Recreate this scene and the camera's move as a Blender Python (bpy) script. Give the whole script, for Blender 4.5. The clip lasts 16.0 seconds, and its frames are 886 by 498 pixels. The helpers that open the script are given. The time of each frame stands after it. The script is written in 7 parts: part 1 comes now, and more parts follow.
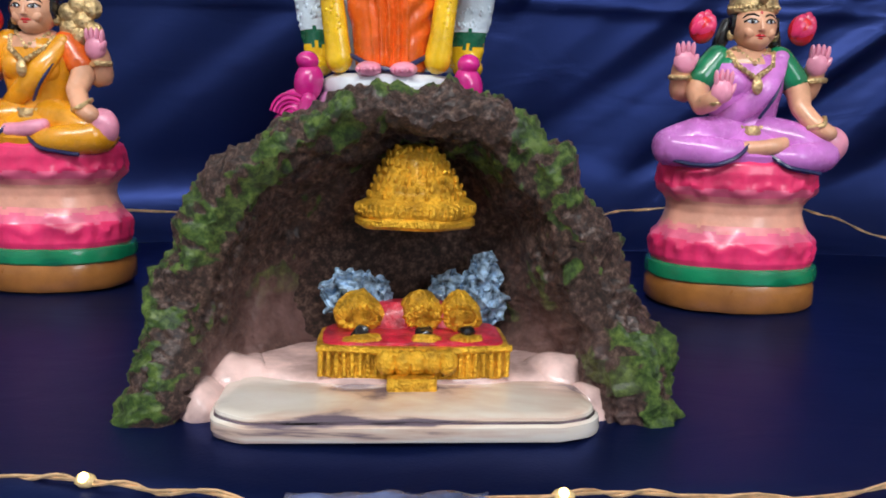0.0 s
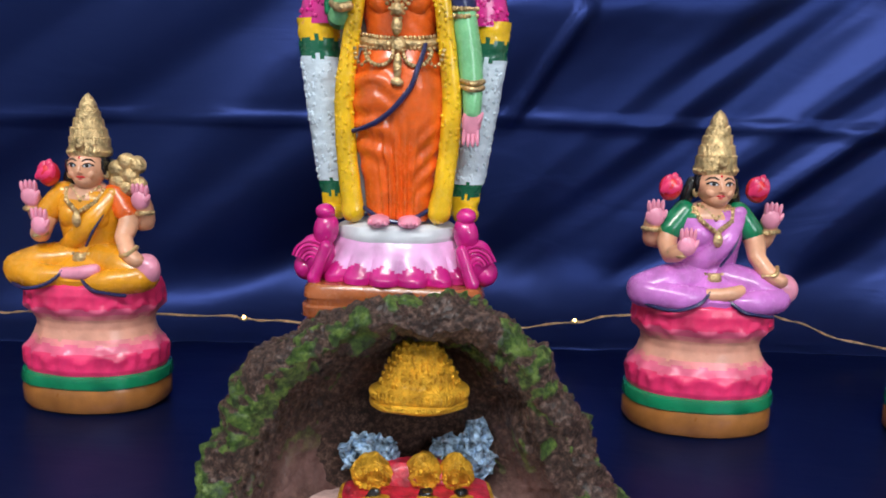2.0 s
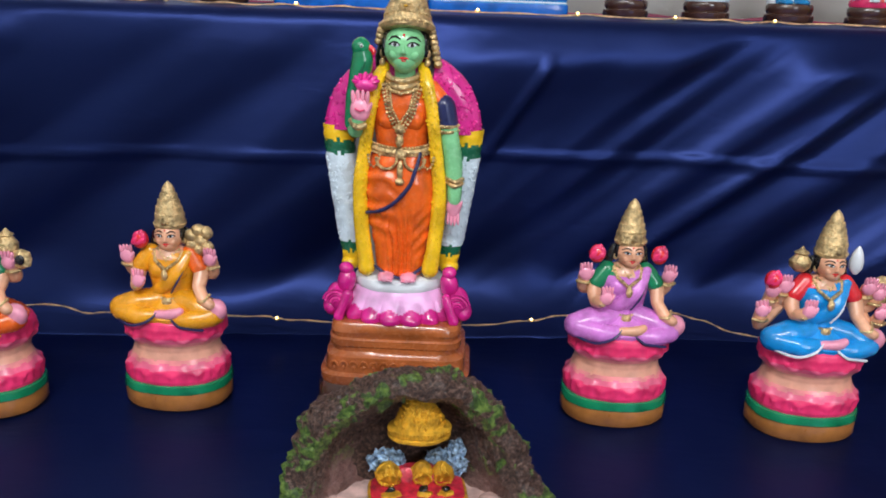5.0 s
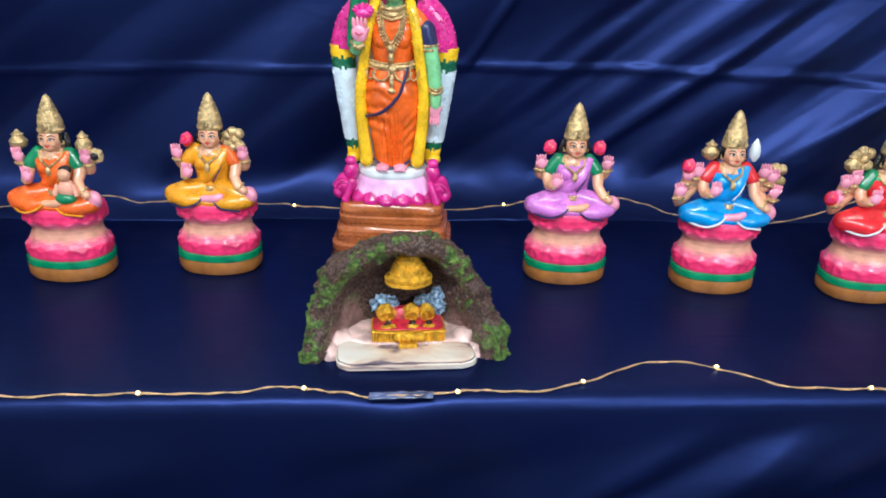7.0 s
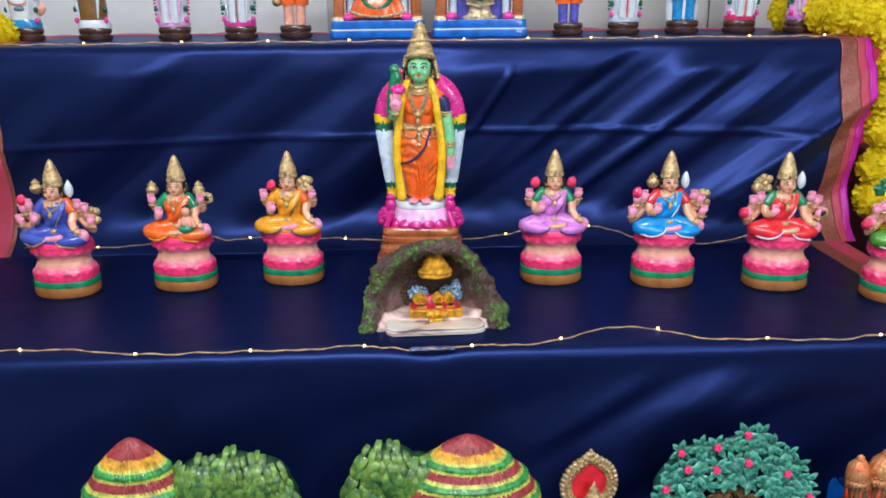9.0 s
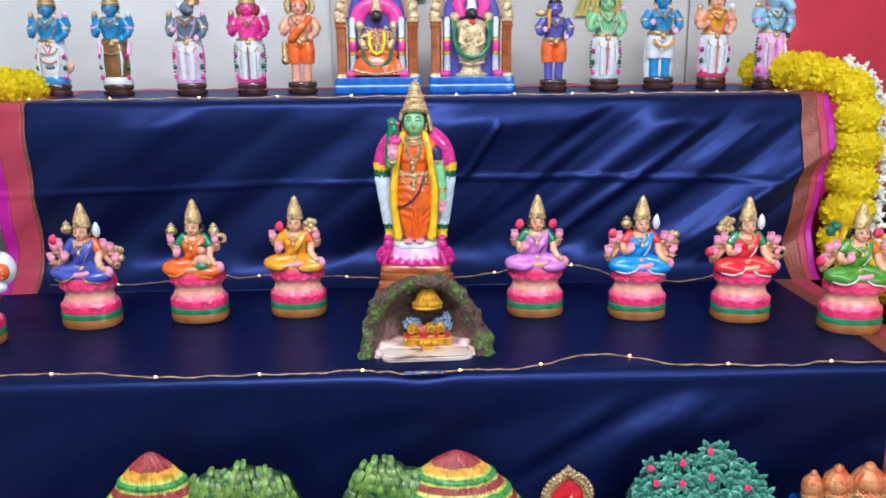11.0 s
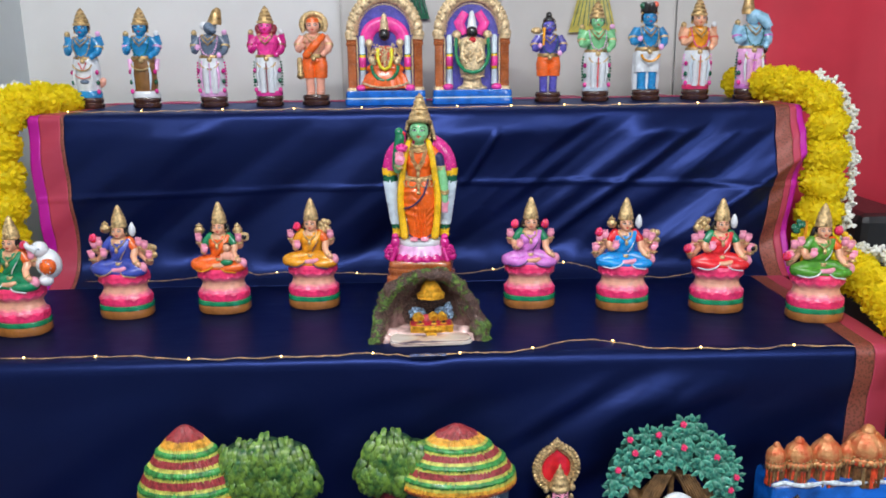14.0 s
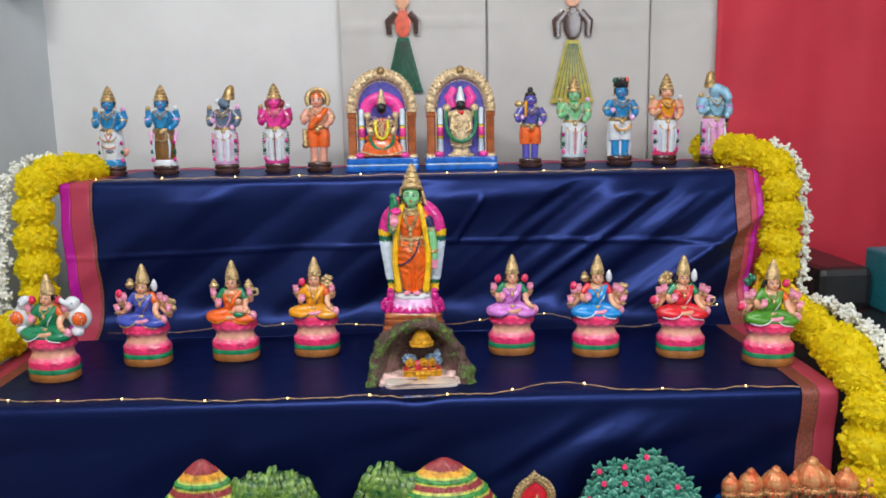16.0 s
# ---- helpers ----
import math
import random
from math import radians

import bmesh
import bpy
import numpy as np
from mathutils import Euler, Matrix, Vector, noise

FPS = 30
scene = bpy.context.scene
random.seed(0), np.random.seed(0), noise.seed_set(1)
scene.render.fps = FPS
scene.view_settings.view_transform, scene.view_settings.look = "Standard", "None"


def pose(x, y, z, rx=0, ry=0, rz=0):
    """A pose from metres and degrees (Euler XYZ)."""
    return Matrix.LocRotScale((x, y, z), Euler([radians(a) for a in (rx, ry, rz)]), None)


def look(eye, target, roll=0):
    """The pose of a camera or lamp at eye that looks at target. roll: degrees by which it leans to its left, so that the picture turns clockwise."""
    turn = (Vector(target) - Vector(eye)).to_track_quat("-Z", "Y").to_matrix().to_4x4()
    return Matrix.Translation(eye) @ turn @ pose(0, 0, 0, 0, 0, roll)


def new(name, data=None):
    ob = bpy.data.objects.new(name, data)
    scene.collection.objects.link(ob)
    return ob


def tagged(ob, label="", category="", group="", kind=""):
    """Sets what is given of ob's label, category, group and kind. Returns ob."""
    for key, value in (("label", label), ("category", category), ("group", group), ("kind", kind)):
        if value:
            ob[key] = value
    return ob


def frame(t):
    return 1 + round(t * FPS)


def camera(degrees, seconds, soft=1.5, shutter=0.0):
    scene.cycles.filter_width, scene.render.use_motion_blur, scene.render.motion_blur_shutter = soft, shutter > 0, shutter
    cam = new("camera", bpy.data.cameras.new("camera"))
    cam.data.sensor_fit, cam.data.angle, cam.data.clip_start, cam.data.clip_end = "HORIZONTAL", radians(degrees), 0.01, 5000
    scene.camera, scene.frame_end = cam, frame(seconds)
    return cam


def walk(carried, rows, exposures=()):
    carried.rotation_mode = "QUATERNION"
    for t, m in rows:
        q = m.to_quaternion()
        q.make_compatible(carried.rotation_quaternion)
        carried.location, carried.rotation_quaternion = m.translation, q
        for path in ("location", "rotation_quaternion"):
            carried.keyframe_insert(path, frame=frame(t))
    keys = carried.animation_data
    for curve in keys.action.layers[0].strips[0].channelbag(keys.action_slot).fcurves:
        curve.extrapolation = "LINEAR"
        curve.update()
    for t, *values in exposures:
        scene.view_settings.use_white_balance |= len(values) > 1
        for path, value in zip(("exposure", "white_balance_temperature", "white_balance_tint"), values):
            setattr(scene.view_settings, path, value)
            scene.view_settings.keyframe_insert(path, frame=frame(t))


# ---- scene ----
cam = camera(56.9, 16.0, 1.8)
PATH = [
    (0, (0.062, -0.238, 0.11), (-0.052, 1.729, -0.233), 1.4),
    (0.5, (0.07, -0.233, 0.101), (-0.044, 1.735, -0.233), 1.3),
    (1, (0.07, -0.246, 0.114), (-0.042, 1.723, -0.222), 1.5),
    (1.5, (0.069, -0.268, 0.146), (-0.042, 1.7, -0.189), 1.5),
    (2, (0.065, -0.289, 0.193), (-0.059, 1.683, -0.118), 1.6),
    (2.5, (0.065, -0.309, 0.246), (-0.071, 1.666, -0.034), 1.5),
    (3, (0.058, -0.345, 0.295), (-0.083, 1.637, 0.061), 1.8),
    (3.5, (0.056, -0.377, 0.324), (-0.08, 1.607, 0.115), 1.9),
    (4, (0.06, -0.401, 0.344), (-0.05, 1.57, 0.023), 2.0),
    (4.5, (0.058, -0.419, 0.356), (-0.019, 1.523, -0.116), 2.1),
    (5, (0.062, -0.448, 0.363), (0.001, 1.461, -0.229), 2.2),
    (5.2, (0.064, -0.466, 0.363), (0.005, 1.431, -0.266), 2.2),
    (7.3, (0.101, -0.659, 0.412), (0.044, 1.17, -0.395), 1.6),
    (7.5, (0.112, -0.678, 0.414), (0.056, 1.153, -0.389), 1.6),
    (8, (0.107, -0.755, 0.428), (0.041, 1.096, -0.326), 1.1),
    (8.5, (0.11, -0.887, 0.424), (0.016, 1.001, -0.229), 0.0),
    (9, (0.103, -0.964, 0.43), (-0.005, 0.939, -0.175), -0.5),
    (9.5, (0.102, -0.992, 0.439), (-0.011, 0.922, -0.131), -0.6),
    (10, (0.119, -1.017, 0.443), (0.003, 0.906, -0.095), -0.5),
    (12.5, (0.128, -1.154, 0.448), (0.013, 0.787, -0.016), -0.6),
    (13, (0.124, -1.164, 0.453), (0.006, 0.777, -0.015), -0.6),
    (13.5, (0.124, -1.179, 0.453), (-0.003, 0.761, -0.015), -0.7),
    (14, (0.141, -1.215, 0.457), (0.01, 0.725, -0.011), -0.7),
    (14.5, (0.153, -1.282, 0.462), (0.023, 0.659, -0.005), -0.7),
    (15, (0.157, -1.33, 0.477), (0.024, 0.618, 0.044), -0.7),
    (15.5, (0.166, -1.353, 0.49), (0.032, 0.606, 0.113), -1.0),
    (16, (0.175, -1.375, 0.493), (0.04, 0.591, 0.154), -1.0),
]
walk(cam, [(t, look(eye, target, roll)) for t, eye, target, roll in PATH],
     [(0, 0.04, 6200, 10), (2.0, 0.03, 6200, 10), (3.0, -0.12, 6200, 10), (4.0, -0.12, 6200, 10), (5.2, 0.02, 6200, 10), (7.3, 0.38, 5850, 4), (8.4, 0.38, 5850, 4), (9, 0.22, 5900, 9), (10.2, 0.22, 5950, 10), (12.3, 0.62, 5750, 12), (13.0, 0.52, 5800, 12), (13.6, 0.25, 5950, 12), (14.0, 0.12, 6150, 11), (14.5, 0.0, 6350, 11), (15.2, 0.0, 6350, 11), (16, 0.02, 6350, 11)])

# world, light
world = bpy.data.worlds.new("world")
scene.world = world
world.use_nodes = True
world.node_tree.nodes["Background"].inputs[0].default_value = (0.9, 0.95, 1, 1)
world.node_tree.nodes["Background"].inputs[1].default_value = 0.25


def area_lamp(name, eye, target, sx, sy, power, colour):
    d = bpy.data.lights.new(name, "AREA")
    d.shape, d.size, d.size_y, d.energy, d.color = "RECTANGLE", sx, sy, power, colour
    ob = new(name, d)
    ob.matrix_world = look(eye, target)
    return ob


area_lamp("tube_light", (-0.25, -1.5, 1.85), (0, 0.1, 0.0), 2.2, 0.12, 56, (1.0, 0.97, 0.93))
# added fill from the front right; the walls hold no window
area_lamp("fill_light", (1.7, -2.4, 1.2), (0.1, 0.3, 0.1), 0.9, 1.1, 24, (0.9, 0.95, 1.0))

# the display stands turned by a few degrees
TURN = math.atan(0.1)
CT, ST = math.cos(TURN), math.sin(TURN)


def W(u, v, z=0.0):
    return (u * CT - v * ST, u * ST + v * CT, z)


# ---- materials ----
MATS = {}


def paint(name, c, rough=0.3, metal=0.0, vary=0.18, scale=60.0, bump=0.12, coat=0.25, bump_scale=260.0):
    if name in MATS:
        return MATS[name]
    m = bpy.data.materials.new(name)
    m.use_nodes = True
    nt = m.node_tree
    b = nt.nodes["Principled BSDF"]
    tc = nt.nodes.new("ShaderNodeTexCoord")
    n1 = nt.nodes.new("ShaderNodeTexNoise")
    n1.inputs["Scale"].default_value = scale
    n1.inputs["Detail"].default_value = 6
    nt.links.new(tc.outputs["Object"], n1.inputs["Vector"])
    ramp = nt.nodes.new("ShaderNodeValToRGB")
    lo = [max(0.0, x * (1 - vary * 1.6)) for x in c]
    hi = [min(1.0, x * (1 + vary) + 0.01 * vary) for x in c]
    ramp.color_ramp.elements[0].position, ramp.color_ramp.elements[0].color = 0.3, (*lo, 1)
    ramp.color_ramp.elements[1].position, ramp.color_ramp.elements[1].color = 0.62, (*hi, 1)
    nt.links.new(n1.outputs["Fac"], ramp.inputs["Fac"])
    nt.links.new(ramp.outputs["Color"], b.inputs["Base Color"])
    n2 = nt.nodes.new("ShaderNodeTexNoise")
    n2.inputs["Scale"].default_value = bump_scale
    n2.inputs["Detail"].default_value = 4
    nt.links.new(tc.outputs["Object"], n2.inputs["Vector"])
    mr = nt.nodes.new("ShaderNodeMapRange")
    mr.inputs["To Min"].default_value, mr.inputs["To Max"].default_value = rough * 0.7, min(1.0, rough * 1.4)
    nt.links.new(n2.outputs["Fac"], mr.inputs["Value"])
    nt.links.new(mr.outputs["Result"], b.inputs["Roughness"])
    bp = nt.nodes.new("ShaderNodeBump")
    bp.inputs["Strength"].default_value = bump
    bp.inputs["Distance"].default_value = 0.002
    nt.links.new(n2.outputs["Fac"], bp.inputs["Height"])
    nt.links.new(bp.outputs["Normal"], b.inputs["Normal"])
    b.inputs["Metallic"].default_value = metal
    b.inputs["Coat Weight"].default_value = coat
    b.inputs["Coat Roughness"].default_value = 0.12
    MATS[name] = m
    return m


P = dict(
    gold=paint("antique_gold", (0.62, 0.45, 0.22), 0.38, 0.7, 0.32, 190, 0.9, 0.0, 420),
    bright_gold=paint("bright_gold", (0.86, 0.44, 0.03), 0.38, 0.62, 0.26, 150, 0.9, 0.05, 800),
    palegold=paint("pale_gold", (0.78, 0.60, 0.36), 0.36, 0.55, 0.3, 190, 0.9, 0.0, 420),
    brass=paint("brass", (0.44, 0.29, 0.12), 0.38, 0.7, 0.4, 120, 0.4),
    skin=paint("skin_paint", (0.78, 0.40, 0.24)),
    peach=paint("peach_paint", (0.80, 0.38, 0.27), vary=0.12),
    palm=paint("palm_pink", (0.85, 0.32, 0.45)),
    crimson=paint("crimson_pink", (0.82, 0.035, 0.15), vary=0.22, scale=45),
    pink=paint("lotus_pink", (0.85, 0.14, 0.26), vary=0.2, scale=45),
    rose=paint("rose_blend", (0.82, 0.26, 0.27), vary=0.2, scale=45),
    magenta=paint("magenta", (0.62, 0.015, 0.24), 0.22, coat=0.6),
    hotpink=paint("hot_pink", (0.85, 0.05, 0.35)),
    lilac=paint("lilac", (0.80, 0.42, 0.72)),
    red=paint("red_paint", (0.72, 0.02, 0.03), 0.22, coat=0.5),
    darkred=paint("dark_red", (0.25, 0.02, 0.03)),
    orange=paint("orange_paint", (0.82, 0.13, 0.012), 0.25, coat=0.4),
    terracotta=paint("terracotta", (0.40, 0.11, 0.03), 0.25, coat=0.5),
    ochre=paint("ochre_base", (0.36, 0.14, 0.03), 0.3, coat=0.4),
    brown=paint("dark_brown", (0.06, 0.025, 0.016), 0.2, coat=0.6),
    yellow=paint("yellow_paint", (0.85, 0.52, 0.01), 0.25, coat=0.4),
    mustard=paint("mustard", (0.78, 0.33, 0.01), 0.25, coat=0.4),
    green=paint("green_paint", (0.01, 0.22, 0.09), 0.22, coat=0.5),
    dgreen=paint("deep_green", (0.01, 0.12, 0.06), 0.25, coat=0.4),
    leafgreen=paint("leaf_green", (0.07, 0.27, 0.02), 0.3),
    mint=paint("green_skin", (0.22, 0.58, 0.27), 0.25, coat=0.4, vary=0.1),
    navy=paint("navy_line", (0.012, 0.018, 0.09)),
    blue=paint("blue_paint", (0.01, 0.27, 0.70), 0.22, coat=0.5),
    sky=paint("sky_blue", (0.02, 0.25, 0.56), 0.25, coat=0.4),
    royal=paint("royal_blue", (0.05, 0.08, 0.42), 0.22, coat=0.5),
    indigo=paint("indigo", (0.10, 0.09, 0.45), 0.25, coat=0.5),
    base_blue=paint("base_blue", (0.01, 0.13, 0.55), 0.2, coat=0.5),
    purple=paint("orchid_purple", (0.62, 0.20, 0.62), 0.25, coat=0.4),
    violet=paint("violet", (0.15, 0.05, 0.45), 0.3),
    slate=paint("slate_blue", (0.13, 0.18, 0.26), 0.25, coat=0.4),
    white=paint("white_paint", (0.72, 0.76, 0.80), 0.3, vary=0.08),
    palewhite=paint("garland_white", (0.66, 0.77, 0.86), 0.4, vary=0.10, bump=0.4, bump_scale=300),
    black=paint("black_paint", (0.012, 0.011, 0.012), 0.2, coat=0.5),
    lemon=paint("lemon", (0.80, 0.72, 0.03)),
    iceblue=paint("ice_blue", (0.28, 0.52, 0.70), 0.25, coat=0.4),
    shell=paint("shell_brown", (0.22, 0.10, 0.025), 0.3, coat=0.4),
    olive=paint("olive_yellow", (0.46, 0.38, 0.03), 0.4),
    coral=paint("coral", (0.75, 0.13, 0.07)),
)

# ---- mesh building ----


def smooth(x, a, b):
    t = min(1, max(0, (x - a) / (b - a)))
    return t * t * (3 - 2 * t)


class Clay:
    """Gathers shaped, painted forms into one mesh."""

    def __init__(self):
        self.v, self.f, self.m, self.names = [], [], [], []

    def mat(self, key):
        if key not in self.names:
            self.names.append(key)
        return self.names.index(key)

    def ell(self, c, r, key, rot=(0, 0, 0), seg=16, rings=10):
        i = self.mat(key)
        o = len(self.v)
        e = Euler([radians(a) for a in rot]).to_matrix()
        for k in range(1, rings):
            th = math.pi * k / rings
            for s in range(seg):
                ph = 2 * math.pi * s / seg
                p = e @ Vector((r[0] * math.sin(th) * math.cos(ph), r[1] * math.sin(th) * math.sin(ph), r[2] * math.cos(th)))
                self.v.append((c[0] + p.x, c[1] + p.y, c[2] + p.z))
        for k in (1, -1):
            p = e @ Vector((0, 0, k * r[2]))
            self.v.append((c[0] + p.x, c[1] + p.y, c[2] + p.z))
        top, bot = len(self.v) - 2, len(self.v) - 1
        for s in range(seg):
            n = (s + 1) % seg
            for k in range(rings - 2):
                a = o + k * seg
                self.f.append((a + s, a + seg + s, a + seg + n, a + n))
                self.m.append(i)
            self.f += [(o + s, o + n, top), (o + (rings - 2) * seg + n, o + (rings - 2) * seg + s, bot)]
            self.m += [i, i]
        return self

    def lathe(self, c, prof, key, sx=1.0, sy=1.0, seg=36, power=1.0, ripple=0, amp=0.0, rings=(), keys=None):
        """prof: (radius, z) upwards. power below 1 squares the plan. ripple petals on the rings named."""
        o = len(self.v)
        for k, (r, z) in enumerate(prof):
            for s in range(seg):
                ph = 2 * math.pi * s / seg
                cx, cy = math.cos(ph), math.sin(ph)
                cx = math.copysign(abs(cx) ** power, cx)
                cy = math.copysign(abs(cy) ** power, cy)
                q = r * (1 + (amp * (abs(math.sin(ripple * ph / 2)) - 0.5) if ripple and (not rings or k in rings) else 0))
                self.v.append((c[0] + q * cx * sx, c[1] + q * cy * sy, c[2] + z))
        for k in range(len(prof) - 1):
            i = self.mat(keys[k] if keys else key)
            for s in range(seg):
                n = (s + 1) % seg
                a = o + k * seg
                self.f.append((a + s, a + n, a + seg + n, a + seg + s))
                self.m.append(i)
        for k, flip in ((0, True), (len(prof) - 1, False)):
            ring = [o + k * seg + s for s in range(seg)]
            self.f.append(tuple(reversed(ring)) if flip else tuple(ring))
            self.m.append(self.mat(keys[min(k, len(keys) - 1)] if keys else key))
        return self

    def tube(self, pts, rad, key, seg=9, flat=1.0):
        i = self.mat(key)
        if not isinstance(rad, (list, tuple)):
            rad = [rad] * len(pts)
        pts = [Vector(p) for p in pts]
        o = len(self.v)
        for k, p in enumerate(pts):
            d = (pts[min(k + 1, len(pts) - 1)] - pts[max(k - 1, 0)]).normalized()
            side = d.cross(Vector((0, 1, 0)))
            side = side.normalized() if side.length > 0.01 else Vector((1, 0, 0))
            up = side.cross(d)
            for s in range(seg):
                ph = 2 * math.pi * s / seg
                q = p + rad[k] * (side * math.cos(ph) + up * math.sin(ph) * flat)
                self.v.append(tuple(q))
        for k in range(len(pts) - 1):
            for s in range(seg):
                n = (s + 1) % seg
                a = o + k * seg
                self.f.append((a + s, a + n, a + seg + n, a + seg + s))
                self.m.append(i)
        for k in (0, len(pts) - 1):
            self.f.append(tuple(o + k * seg + s for s in range(seg)))
            self.m.append(i)
        return self

    def beads(self, pts, n, r, key, seg=7, rings=5):
        pts = [Vector(p) for p in pts]
        ls = [(pts[k + 1] - pts[k]).length for k in range(len(pts) - 1)]
        tot = sum(ls)
        for j in range(n):
            d = tot * j / max(1, n - 1)
            k = 0
            while k < len(ls) - 1 and d > ls[k]:
                d -= ls[k]
                k += 1
            p = pts[k].lerp(pts[k + 1], min(1, d / ls[k]))
            self.ell(p, (r, r, r), key, seg=seg, rings=rings)
        return self

    def limb(self, pts, rad, key, seg=14, flat=1.0):
        """A rounded, smoothly bent limb."""
        ps = [Vector(p) for p in pts]
        fine, rr = [], []
        for k in range(len(ps) - 1):
            a, b, c1, d = ps[max(k - 1, 0)], ps[k], ps[k + 1], ps[min(k + 2, len(ps) - 1)]
            for j in range(5):
                t = j / 5
                fine.append(0.5 * ((2 * b) + (c1 - a) * t + (2 * a - 5 * b + 4 * c1 - d) * t * t + (3 * b - a - 3 * c1 + d) * t ** 3))
                rr.append(rad[k] * (1 - t) + rad[k + 1] * t)
        fine.append(ps[-1])
        rr.append(rad[-1])
        self.tube(fine, rr, key, seg, flat)
        for p, r in ((fine[0], rr[0]), (fine[-1], rr[-1])):
            self.ell(p, (r, r * flat, r), key, seg=seg, rings=8)
        return self

    def loft(self, rows, key, seg=60, n=8, disp=None, pick=None, power=1.0):
        """rows: (z, cx, cy, rx, ry) upwards. disp(ph, z) swells the wall, pick(ph, z) names the paint."""
        fine = []
        for k in range(len(rows) - 1):
            for j in range(n):
                t = j / n
                fine.append([rows[k][i] * (1 - t) + rows[k + 1][i] * t for i in range(5)])
        fine.append(list(rows[-1]))
        o = len(self.v)
        for z, cx, cy, rx, ry in fine:
            for s in range(seg):
                ph = 2 * math.pi * s / seg
                g = disp(ph, z) if disp else 0.0
                a, b = math.cos(ph), math.sin(ph)
                a = math.copysign(abs(a) ** power, a)
                b = math.copysign(abs(b) ** power, b)
                self.v.append((cx + (rx + g) * a, cy + (ry + g) * b, z))
        for k in range(len(fine) - 1):
            for s in range(seg):
                m = (s + 1) % seg
                a = o + k * seg
                self.f.append((a + s, a + m, a + seg + m, a + seg + s))
                self.m.append(self.mat(pick(2 * math.pi * (s + 0.5) / seg, (fine[k][0] + fine[k + 1][0]) / 2) if pick else key))
        for k in (0, len(fine) - 1):
            z = fine[k][0]
            self.f.append(tuple(o + k * seg + s for s in range(seg)))
            self.m.append(self.mat(pick(4.7, z) if pick else key))
        return self

    def slab(self, cx, cy, hx, hy, rad, prof, keys):
        """A block with rounded corners in plan; prof: (inset, z) upwards."""
        o, seg = len(self.v), 72
        plan = []
        for qx, qy, a0 in ((1, 1, 0), (-1, 1, 90), (-1, -1, 180), (1, -1, 270)):
            for j in range(seg // 4):
                a = radians(a0 + 90 * j / (seg // 4 - 1))
                plan.append((qx * (hx - rad), qy * (hy - rad), math.cos(a), math.sin(a)))
        for ins, z in prof:
            for px, py, a, b in plan:
                self.v.append((cx + px + a * (rad - ins), cy + py + b * (rad - ins), z))
        for k in range(len(prof) - 1):
            for s in range(seg):
                m = (s + 1) % seg
                a = o + k * seg
                self.f.append((a + s, a + m, a + seg + m, a + seg + s))
                self.m.append(self.mat(keys[k]))
        for k in (0, len(prof) - 1):
            self.f.append(tuple(o + k * seg + s for s in range(seg)))
            self.m.append(self.mat(keys[min(k, len(keys) - 1)]))
        return self

    def face(self, c, r, skin, hair="black", bindi="red"):
        """A painted face on an egg-shaped head that looks along -y."""
        cx, cy, cz = c
        rx, ry, rz = r

        def on(dx, dz, lift=0.0):
            k = math.sqrt(max(0.02, 1 - dx * dx - dz * dz))
            return (cx + dx * rx, cy - ry * k - lift, cz + dz * rz)

        self.ell(c, r, skin, seg=28, rings=20)
        self.ell((cx, cy - ry * 0.22, cz - rz * 0.52), (rx * 0.66, ry * 0.70, rz * 0.50), skin, seg=20, rings=12)
        self.ell((cx, cy + ry * 0.36, cz + rz * 0.20), (rx * 1.12, ry * 0.95, rz * 0.98), hair, seg=24, rings=14)
        for q in (-1, 1):
            self.ell((cx + q * rx * 0.42, cy - ry * 0.70, cz - rz * 0.28), (rx * 0.30, ry * 0.20, rz * 0.24), skin, seg=12, rings=8)
            self.tube([on(q * 0.97, 0.35), on(q * 0.98, 0.0), on(q * 0.99, -0.35, -ry * 0.2)], rx * 0.13, hair, 7)
            w = q * 28
            self.ell(on(q * 0.41, 0.12, -rx * 0.008), (rx * 0.22, rx * 0.05, rz * 0.080), "white", (0, q * -6, w), 14, 8)
            self.ell(on(q * 0.40, 0.125, rx * 0.03), (rx * 0.105, rx * 0.035, rz * 0.085), "black", (0, 0, w), 10, 6)
            self.tube([on(q * 0.17, 0.09), on(q * 0.30, 0.20), on(q * 0.46, 0.225), on(q * 0.70, 0.12)], rx * 0.050, "black", 6)
            self.tube([on(q * 0.14, 0.33), on(q * 0.34, 0.44), on(q * 0.56, 0.42), on(q * 0.74, 0.28)], [rx * 0.04, rx * 0.06, rx * 0.055, rx * 0.025], "black", 6)
            self.ell((cx + q * rx * 0.09, cy - ry * 1.03, cz - rz * 0.19), (rx * 0.075, ry * 0.07, rz * 0.055), skin, seg=8, rings=6)
        self.limb([on(0, 0.22, -rx * 0.04), on(0, 0.0, rx * 0.03), on(0, -0.16, rx * 0.07)], [rx * 0.06, rx * 0.08, rx * 0.11], skin, 8)
        self.tube([on(-0.24, -0.44, -rx * 0.01), on(-0.08, -0.41, rx * 0.03), on(0, -0.43, rx * 0.03), on(0.08, -0.41, rx * 0.03), on(0.24, -0.44, -rx * 0.01)], [rx * 0.02, rx * 0.06, rx * 0.05, rx * 0.06, rx * 0.02], "red", 7)
        self.ell(on(0, -0.53, rx * 0.01), (rx * 0.15, rx * 0.07, rz * 0.055), "red", seg=10, rings=6)
        self.ell(on(0, 0.50), (rx * 0.06, rx * 0.04, rz * 0.08), bindi, seg=8, rings=6)
        return self

